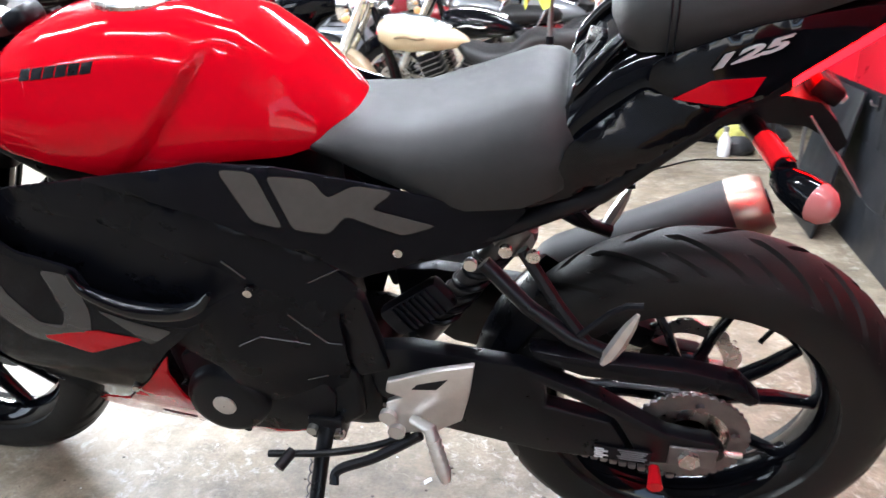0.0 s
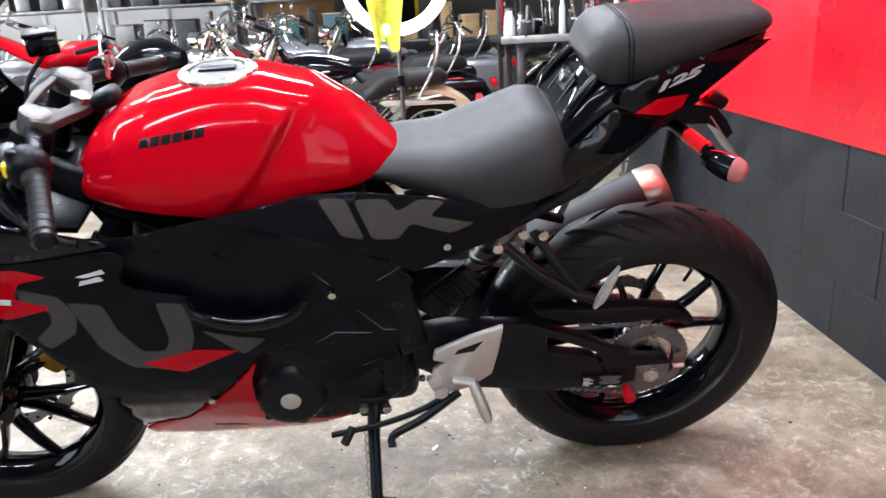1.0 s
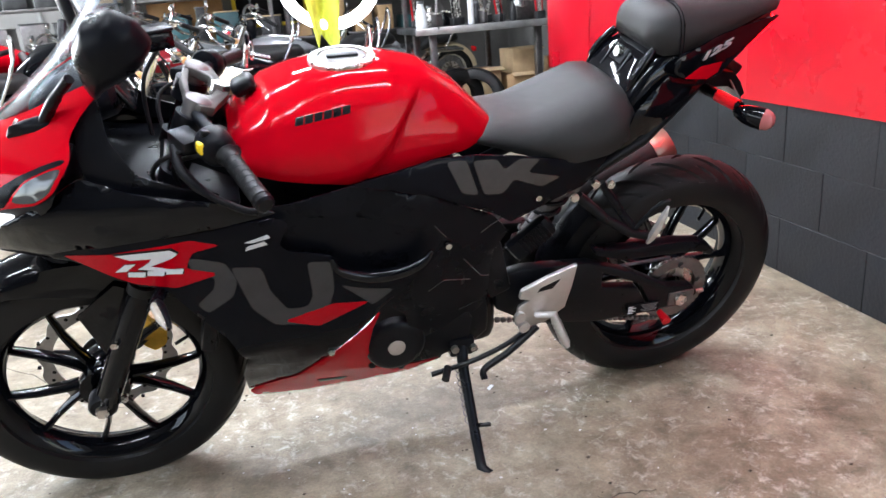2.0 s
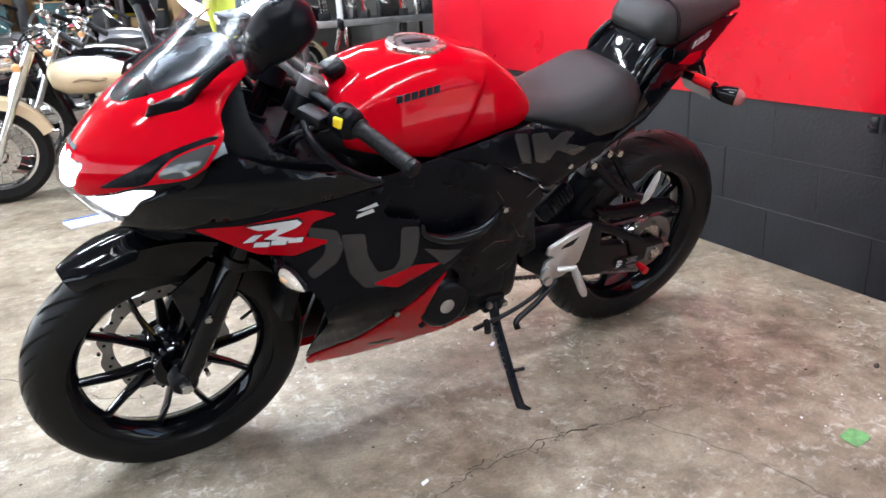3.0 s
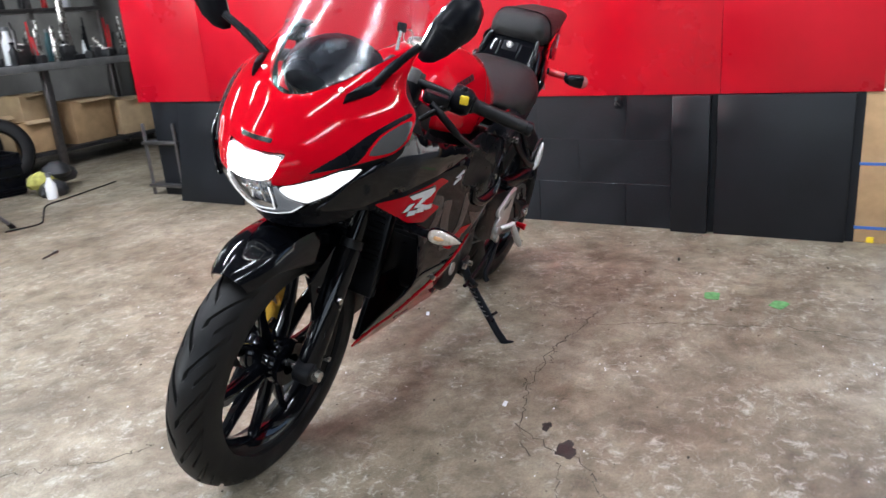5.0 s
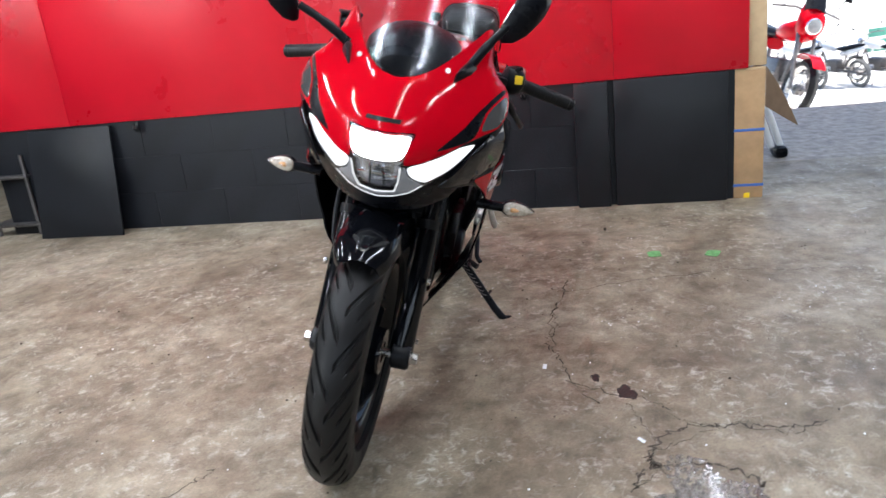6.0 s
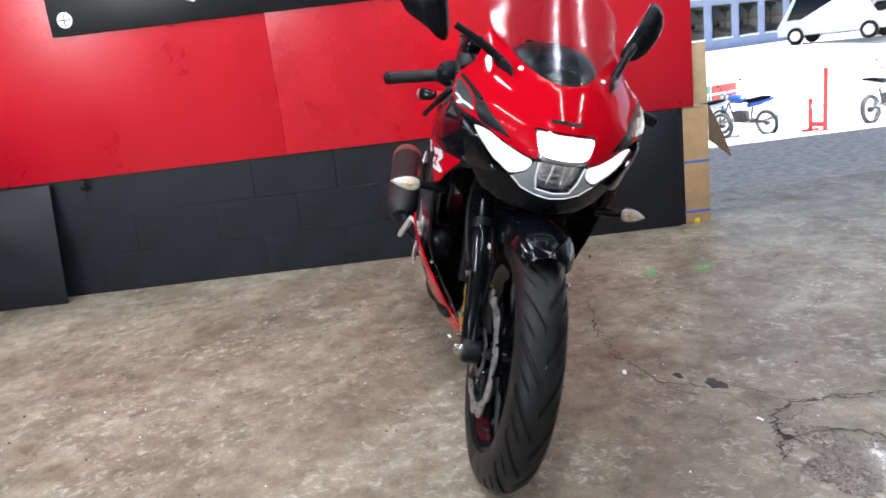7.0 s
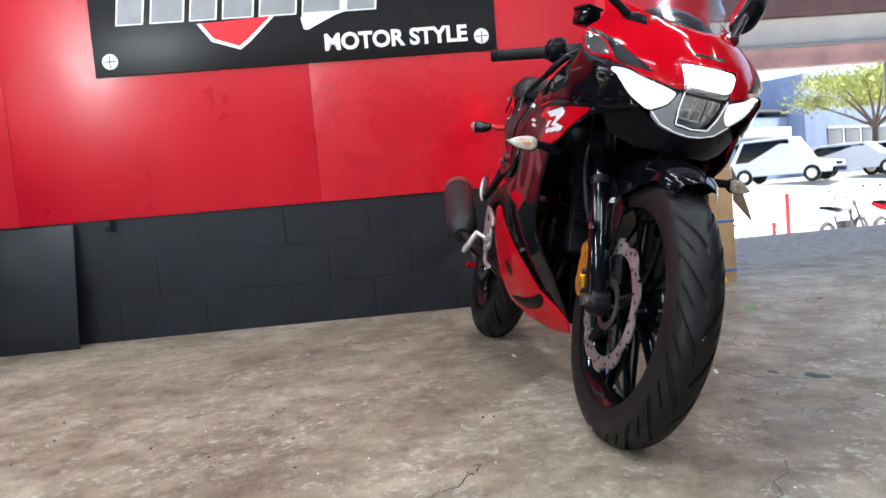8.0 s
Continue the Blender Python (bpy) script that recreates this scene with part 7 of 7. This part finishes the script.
carton(1.55, 4.62, .155, .34, .3, .3, 5, CARD2, "pale cardboard box under the bench")
carton(1.95, 4.6, .155, .3, .3, .24, -8, CARD, "brown cardboard box under the bench")
carton(1.95, 4.62, .4, .26, .24, .2, 10, CARD2, "small pale cardboard box on another box")
carton(2.45, 4.65, .155, .4, .34, .34, 3, CARD, "brown cardboard box under the bench")
carton(2.9, 4.6, .155, .34, .3, .3, -6, CARD2, "pale cardboard box under the bench")
copy_thing(bundle, pose(1.42, 3.62, 0, 0, 0, 40))
for k, (x, y, z, a, tilt) in enumerate(((1.28, 4.30, .255, 10, 8), (1.42, 4.24, .245, -24, -12))):
    ty = thing("spare_tyre", "loose black motorcycle tyre standing by the bench", "tyre", pose(x, y, z, tilt, 0, a), group="loose tyres")
    part("tyre_body", lathe([(.16, -.05), (.2, -.06), (.235, -.045), (.25, 0), (.235, .045), (.2, .06), (.16, .05), (.175, 0)], 40, (0, 0, 0), True), RUBBER, ty)
    part("tread_band", lathe([(.246, -.02), (.252, -.012), (.252, .012), (.246, .02)], 40, (0, 0, 0), True), RUBBERD, ty)
# low trolley seen beyond the end of the wall
trol = thing("parts_trolley", "low trolley with bottles and cloth beyond the wall", "trolley", pose(1.62, 2.62, 0, 0, 0, 0))
for z in (.06, .33):
    part("trolley_shelf", boxm((0, 0, z), (.34, .3, .02), None, .004), DARKSTEEL, trol)
for dx in (-.15, .15):
    for dy in (-.13, .13):
        part("trolley_post", tube([(dx, dy, 0), (dx, dy, .45)], .011, 8), DARKSTEEL, trol)
part_pot(1.58, 2.6, .342, .035, .16, WHITEP, "oil_bottle", "white oil bottle on the trolley", "bottle")
part_pot(1.56, 2.68, .072, .03, .12, WHITEP, "oil_bottle", "white oil bottle on the trolley", "bottle")
tb = thing("tool_tub", "dark teal plastic tub on the trolley", "tub", pose(1.62, 2.5, .342))
part("tub_body", boxm((0, 0, .05), (.16, .12, .1), None, .03), TEAL, tb)
# boards and a bright doorway on the far wall
bd = thing("wooden_board", "brown wooden panel leaning on the far wall", "panel", pose(-1.0, 8.6, 0, 0, 0, 0))
part("panel_sheet", boxm((0, 0, 1.0), (.9, .03, 2.0), pose(0, 0, 0, -4, 0, 0), .004), BROWNW, bd)
bd = thing("picture_board", "dark board in a yellow frame on the far wall", "board", pose(0.05, 9.17, 1.35))
part("board_face", boxm((0, 0, 0), (.9, .02, .8), None, .002), SIGNB, bd)
for dx, dz, sx, sz in ((0, .42, .98, .05), (0, -.42, .98, .05), (.47, 0, .05, .8), (-.47, 0, .05, .8)):
    part("board_frame", boxm((dx, -.01, dz), (sx, .03, sz), None, .004), YELLOW, bd, "yellow frame")
win = setting(part("window_1", boxm((-3.6, 9.19, 1.5), (3.2, .02, 1.9), None, 0), mat("bright_frosted_pane", (0.45, 0.45, 0.45), 0.6, emit=(0.95, 0.98, 1.0), power=0.04), None, "", 0), "bright frosted window in the far wall", "window")
for k in range(5):
    part("window_bar", boxm((-5.2 + .8 * k, 9.17, 1.5), (.05, .04, 1.9), None, .004), WHITEP, win)

# storage racks along the far wall, packed with dark parts and boxes
for k in range(5):
    x0 = -6.0 + 1.75 * k
    rk = thing("storage_rack", "steel storage rack packed with dark parts and boxes", "rack", pose(x0, 8.35, 0), group="storage racks")
    for z in (.15, .75, 1.3, 1.85):
        part("rack_shelf", boxm((0, 0, z), (1.6, .5, .03), None, .004), DARKSTEEL, rk)
    for dx in (-.78, .78):
        for dy in (-.23, .23):
            part("rack_post", boxm((dx, dy, 1.1), (.04, .04, 2.2), None, .004), DARKSTEEL, rk)
    for z in (.166, .766, 1.316, 1.866):
        u = -.7
        while u < .66:
            w = rnd.uniform(.12, .34)
            h = rnd.uniform(.14, .42)
            bx = thing("stored_box", rnd.choice(("dark box of parts on a storage rack", "scuffed carton on a storage rack")), "box", pose(x0 + u + w / 2, 8.33, z, 0, 0, rnd.uniform(-6, 6)), group="boxes on the racks")
            part("box_body", boxm((0, 0, h / 2), (w * .9, .36, h), None, .012), rnd.choice((DARKFAB, DARKFAB, BLACKS, CARD, TEAL, DARKSTEEL)), bx)
            part("box_lid", boxm((0, 0, h + .008), (w * .94, .38, .016), None, .004), rnd.choice((DARKFAB, DARKSTEEL, CARD2)), bx)
            u += w + rnd.uniform(.02, .1)
# ================= outside the street door =================
def small_bike(m, body, label, fairing=False):
    """A light street motorcycle or scooter, heading to -x."""
    b = thing("motorcycle", label, "motorcycle", m, group="bikes on the street")
    fc, rc = (-.62, 0, .29), (.62, 0, .29)
    for nm, c in (("front_wheel", fc), ("rear_wheel", rc)):
        h = part(nm, lathe([(.02, -.04), (.05, -.04), (.05, .04), (.02, .04)], 16, c, True), DARKSTEEL, b, "thin motorcycle wheel")
        part("tyre", lathe([(.22, -.03), (.26, -.045), (.29, 0), (.26, .045), (.22, .03)], 32, c, True), RUBBERD if fairing else HAZED, h)
        part("rim", lathe([(.21, -.025), (.222, -.03), (.222, .03), (.21, .025)], 32, c, True), STEEL, h)
        for k in range(8):
            a = 2 * math.pi * k / 8
            part("spoke", tube([(c[0], 0, c[2]), (c[0] + .215 * math.cos(a), 0, c[2] + .215 * math.sin(a))], .006, 6), STEEL, h)
    for s in (-1, 1):
        part("fork_leg", tube([(fc[0], s * .08, fc[2]), (-.36, s * .08, .92)], .02, 8), DARKSTEEL, b)
        part("handlebar", tube([(-.36, 0, .98), (-.34, s * .15, 1.02), (-.24, s * .34, 1.0)], .012, 8), DARKSTEEL, b)
        part("mirror", tube([(-.3, s * .25, 1.02), (-.3, s * .3, 1.16), (-.3, s * .36, 1.18)], [.006, .006, .03], 8), BLACKS, b)
        part("swingarm", tube([(.15, s * .09, .36), rc], .025, 8), DARKSTEEL, b)
    hl = part("headlamp", tube([(-.40, 0, .87), (-.44, 0, .87), (-.50, 0, .865), (-.515, 0, .864)], [.03, .06, .078, .07], 18), CHROME, b)
    part("lamp_glass", tube([(-.513, 0, .864), (-.522, 0, .863), (-.526, 0, .863)], [.069, .05, .02], 18), PALEGLASS, hl, "pale lamp glass")
    if fairing:
        part("lamp_fairing", loft([[Vector((x + .09 * abs(math.sin(a)) ** 2 * (1 if math.sin(a) > 0 else .2), w * math.cos(a), z + h * math.sin(a))) for a in (2 * math.pi * k / 16 for k in range(16))] for x, w, h, z in ((-.33, .09, .16, .9), (-.40, .13, .2, .91), (-.47, .115, .16, .90), (-.5, .09, .11, .875))]), body, b, "painted lamp fairing", 60)
        part("fly_screen", loft([[Vector((-.42 + .5 * (z - 1.05), y, z - 3 * y * y)) for y in (-.1, -.06, 0, .06, .1)] + [Vector((-.41 + .5 * (z - 1.05), y, z - 3 * y * y)) for y in (.1, .06, 0, -.06, -.1)] for z in (1.03, 1.1, 1.17)]), BLACKS, b, "dark fly screen", 40)
    part("fuel_tank", loft([[Vector((x, w * math.cos(a), z + h * math.sin(a))) for a in (2 * math.pi * k / 14 for k in range(14))] for x, w, h, z in ((-.36, .05, .05, .82), (-.22, .13, .1, .82), (0, .12, .09, .8), (.12, .05, .03, .77))]), body, b, "painted tank", 70)
    part("seat", loft([[Vector((x, w * math.cos(a), z + h * math.sin(a))) for a in (2 * math.pi * k / 14 for k in range(14))] for x, w, h, z in ((.06, .06, .03, .77), (.25, .12, .05, .78), (.55, .11, .05, .83), (.75, .04, .02, .86))]), BLACKS, b, "black seat", 70)
    part("tail", loft([[Vector((x, w * math.cos(a), z + h * math.sin(a))) for a in (2 * math.pi * k / 12 for k in range(12))] for x, w, h, z in ((.2, .1, .06, .68), (.5, .1, .06, .74), (.82, .04, .03, .82))]), body, b, "painted tail", 70)
    part("front_fender", loft([[Vector((fc[0] + .33 * math.cos(a), y, fc[2] + .33 * math.sin(a))) for y in (-.06, 0, .06)] + [Vector((fc[0] + .322 * math.cos(a), y, fc[2] + .322 * math.sin(a))) for y in (.06, 0, -.06)] for a in (radians(140 - 9 * k) for k in range(10))]), body, b)
    part("engine", boxm((-.05, 0, .42), (.34, .2, .26), None, .04), DARKSTEEL, b)
    part("exhaust", tube([(-.2, .1, .4), (-.1, .13, .24), (.3, .15, .25), (.75, .17, .4)], [.02, .02, .03, .045], 10), STEEL, b)
    part("frame_tube", tube([(-.38, 0, .8), (-.25, 0, .35), (.2, 0, .32), (.3, 0, .72)], .022, 8), DARKSTEEL, b)
    part("side_stand", tube([(0, -.1, .25), (.03, -.26, 0)], .01, 6), DARKSTEEL, b)
    return b


PALEGLASS = mat("pale_lamp_glass", (0.2, 0.21, 0.22), 0.15, coat=0.6, var=0.2, scale=90)
BLUEP = mat("blue_bike_paint", (0.03, 0.12, 0.5), 0.3, coat=0.5)
WHITEB = mat("white_bike_paint", (0.7, 0.7, 0.7), 0.3, coat=0.5)
PALEB = mat("pale_grey_bike_paint", (0.5, 0.52, 0.55), 0.35, coat=0.4)
GZ = -.1


def on_yard(x, y, a, lean=6):
    return pose(x, y, yard_z(x), lean, 0, a)


small_bike(on_yard(14.2, -7.3, 205), BLUEP, "blue light motorcycle parked on the yard")
small_bike(on_yard(14.6, -6.5, 205), WHITEB, "white light motorcycle parked on the yard")
small_bike(on_yard(15.0, -5.8, 205), PALEB, "pale grey light motorcycle parked on the yard")
small_bike(on_yard(15.3, -5.1, 205), PALEB, "pale grey scooter parked on the yard")
small_bike(on_yard(11.7, -9.0, 118), WHITEB, "white scooter with a dark seat parked outside")
small_bike(on_yard(11.25, -9.8, 118), RED, "red light motorcycle parked outside the door")
small_bike(pose(6.85, -2.5, yard_z(6.85), 18, 0, 10) @ Matrix.Scale(1.1, 4), RED, "red motorcycle with a lamp fairing outside the door", True)
prop = thing("prop_stand", "white prop stand with a black rubber foot", "stand", pose(2.21, -1.565, -.004))
for dy in (-.018, .03):
    part("prop_leg", tube([(0, dy, .05), (.01, dy + .05, .2), (.02, dy + .17, .5)], [.017, .018, .018], 12), WHITEP, prop)
part("prop_foot", boxm((0, -.01, .03), (.14, .07, .06), None, .02), BLACKS, prop, "black rubber foot")
bar = thing("street_barrier", "red and white traffic barrier on the yard", "barrier", pose(10.2, -6.75, yard_z(10.2), 0, 0, 20))
for dx in (-.15, .15):
    part("barrier_post", tube([(dx, 0, 0), (dx, 0, .55 if dx > 0 else 1.05)], .035, 10), REDLENS, bar, "red post")
    part("barrier_foot", boxm((dx, 0, .02), (.12, .3, .04), None, .01), REDLENS, bar)
part("barrier_rail", boxm((0, 0, .12), (.32, .03, .08), None, .006), REDLENS, bar)
part("barrier_rail", boxm((0, 0, .42), (.32, .03, .08), None, .006), WHITEP, bar)
fence = thing("low_fence", "low pale fence with a red panel behind the bikes", "fence", pose(16.5, -6.8, yard_z(16.5), 0, 0, 25))
for k in range(8):
    part("fence_post", tube([(0, -2 + .6 * k, 0), (0, -2 + .6 * k, .8)], .025, 8), WHITEP, fence)
part("fence_rail", boxm((0, .1, .78), (.04, 4.4, .06), None, .01), WHITEP, fence)
part("fence_panel", boxm((0, -1.42, .74), (.03, .9, .52), None, .01), mat("faded_red_panel", (0.5, 0.06, 0.06), 0.5, var=0.1, scale=3), fence, "red panel")
part("fence_panel", boxm((0, -.5, .74), (.03, .86, .52), None, .01), mat("faded_green_panel", (0.05, 0.2, 0.15), 0.5, var=0.1, scale=3), fence, "green panel")


def car(m, paint, label, van=False):
    """A parked car with glass, wheels, lamps."""
    b = thing("car", label, "car", m, group="parked cars")
    top = 1.9 if van else 1.45
    body = [(-2.1, .35), (-2.15, .6), (-2.0, .78), (-1.1, .92), (-.5, top - .03), (.2, top), (1.5, top - .05), (2.0, .95), (2.1, .7), (2.08, .35)]
    rings = []
    for y, k in ((-.86, .0), (-.84, .5), (-.7, 1), (.7, 1), (.84, .5), (.86, 0)):
        rings.append([Vector((x * (.985 + .015 * k), y if z < .95 else y * .84, .35 + (z - .35) * (.96 + .04 * k))) for x, z in body])
    part("body", loft(rings), paint, b, "painted car body", 30)
    part("windscreen", plate([(-1.02, .95), (-.52, top - .1), (-.48, top - .1), (-.95, .95)], -.62, .62, 0), BLACKG, b, "dark glass")
    for s in (-1, 1):
        part("side_glass", plate([(-.85, .95), (-.42, top - .12), (1.35, top - .13), (1.75, .95)], s * .72, s * .755, .004), BLACKG, b, "dark glass")
        for x in (-1.35, 1.35):
            w = part("wheel", lathe([(.001, s * .72), (.31, s * .72), (.33, s * .76), (.33, s * .86), (.3, s * .88), (.001, s * .88)], 28, (x, 0, .33)), RUBBER, b, "car wheel")
            part("rim", lathe([(.001, s * .89), (.2, s * .89), (.21, s * .87), (.001, s * .87)], 24, (x, 0, .33)), STEEL, w)
        part("headlamp", boxm((-2.08, s * .6, .68), (.1, .36, .16), None, .04), WHITEP, b, "car headlamp")
    part("bumper", boxm((-2.12, 0, .42), (.14, 1.6, .2), None, .05), BLACKS, b)
    part("grille", boxm((-2.12, 0, .66), (.1, .7, .12), None, .03), BLACKS, b)
    return b


car(pose(27.5, -17.2, GZ, 0, 0, 40), WHITEB, "white van parked on the far side of the yard", True)
car(pose(27.5, -20.5, GZ, 0, 0, 40), PALEB, "pale grey-blue car parked on the far side of the yard")
car(pose(27.5, -23.0, GZ, 0, 0, 40), WHITEB, "white car parked on the far side of the yard")
car(pose(28.5, -25.5, GZ, 0, 0, 40), PALEB, "grey car parked on the far side of the yard")

house = thing("commercial_building", "long blue commercial building with a white canopy", "building", pose(42, -22, GZ, 0, 0, 27))
BLUEB = mat("blue_cladding", (0.24, 0.3, 0.46), 0.6, var=0.1, scale=2)
part("wall", boxm((0, 0, 1.6), (8, 34, 3.8), None, .02), BLUEB, house)
part("wall", boxm((-.5, -8, 2.9), (9, 15, 5.8), None, .02), BLUEB, house, "taller blue block")
part("roof_edge", boxm((0, 0, 3.86), (8.2, 34.2, .12), None, .02), GREYL, house)
part("canopy", boxm((-4.5, 7, 2.6), (1.2, 12, .5), None, .03), WHITEP, house, "white canopy")
for k in range(6):
    y = -13 + 1.9 * k
    wn = part("window", boxm((-5.03, y, 1.7), (.06, 1.6, 2.0), None, .01), GREYL, house, "shop window")
    part("window_frame", boxm((-5.07, y, 2.72), (.06, 1.7, .1), None, .01), WHITEP, wn)
    part("window_frame", boxm((-5.07, y - .83, 1.7), (.06, .1, 2.1), None, .01), WHITEP, wn)
for k in range(7):
    y = 2 + 1.9 * k
    wn = part("window", boxm((-4.03, y, 1.3), (.06, 1.3, 1.5), None, .01), BLACKG, house, "dark window")
    part("window_frame", boxm((-4.06, y, .52), (.06, 1.4, .08), None, .01), WHITEP, wn)


def tree(x, y, h, seed):
    rnd = random.Random(seed)
    t = thing("tree", "broad yellow-green street tree", "tree", pose(x, y, GZ))
    trunk = bmesh.new()
    add_tube(trunk, spline([(0, 0, 0), (.06, .02, h * .2), (0, .05, h * .42)], 6), [.2 - .006 * k for k in range(13)], 10)
    tips = []
    for k in range(11):
        a = 2 * math.pi * k / 11 + rnd.uniform(-.3, .3)
        e = Vector((math.cos(a) * h * rnd.uniform(.35, .6), math.sin(a) * h * rnd.uniform(.35, .6), h * rnd.uniform(.6, .85)))
        add_tube(trunk, spline([(0, .03, h * .38), e * .45 + Vector((0, 0, h * .22)), e], 4), [.09 - .009 * q for q in range(9)], 6)
        tips += [e, e * .7 + Vector((0, 0, h * .2)), e * .85 + Vector((rnd.uniform(-.5, .5), rnd.uniform(-.5, .5), h * .08))]
    part("trunk", trunk, mat("bark", (0.12, 0.09, 0.07), 0.9, var=0.3, scale=8), t)
    verts, faces = [], []
    for c in tips:
        for _ in range(260):
            d = Vector((rnd.gauss(0, .55), rnd.gauss(0, .55), rnd.gauss(0, .24)))
            p = c + d
            n = Vector((rnd.gauss(0, 1), rnd.gauss(0, 1), rnd.gauss(0, 1))).normalized()
            u = n.orthogonal().normalized() * rnd.uniform(.05, .1)
            v = n.cross(u)
            i = len(verts)
            verts += [p - u * 1.4, p + v * .6, p + u * 1.4, p - v * .6]
            faces.append((i, i + 1, i + 2, i + 3))
    me = bpy.data.meshes.new("crown")
    me.from_pydata(verts, [], faces)
    me.materials.append(mat("yellow_green_leaves", (0.42, 0.44, 0.14), 0.7, var=0.35, scale=1.5))
    ob = new("crown", me)
    ob.parent = t


tree(33.0, -25.5, 6.0, 4)

# gantry beam that spans the yard
gan = thing("yard_gantry", "pale beam with a dark top spanning the yard entrance", "gantry", pose(13.0, -13, 0))
part("beam", boxm((0, 0, 3.36), (.3, 22, .62), None, .02), mat("dull_beige_fascia", (0.3, 0.28, 0.26), 0.6, var=0.12, scale=1.5), gan, "pale fascia")
part("lower_beam", boxm((-.05, 0, 2.84), (.3, 22, .4), None, .01), mat("faded_red_beam", (0.24, 0.13, 0.12), 0.6, var=0.25, scale=1.5), gan, "faded reddish lower beam")
part("beam_lip", boxm((-.2, 0, 3.06), (.12, 22, .05), None, .01), GREYL, gan)
part("top_beam", boxm((0, 0, 4.4), (.6, 22, 1.45), None, .02), mat("dark_red_brown_paint", (0.07, 0.03, 0.03), 0.6, var=0.2, scale=3), gan, "dark reddish top beam")
for y in (-10, 1.9, 10):
    part("gantry_post", boxm((0, y, .55), (.2, .2, 4.4), None, .01), GREYL, gan)
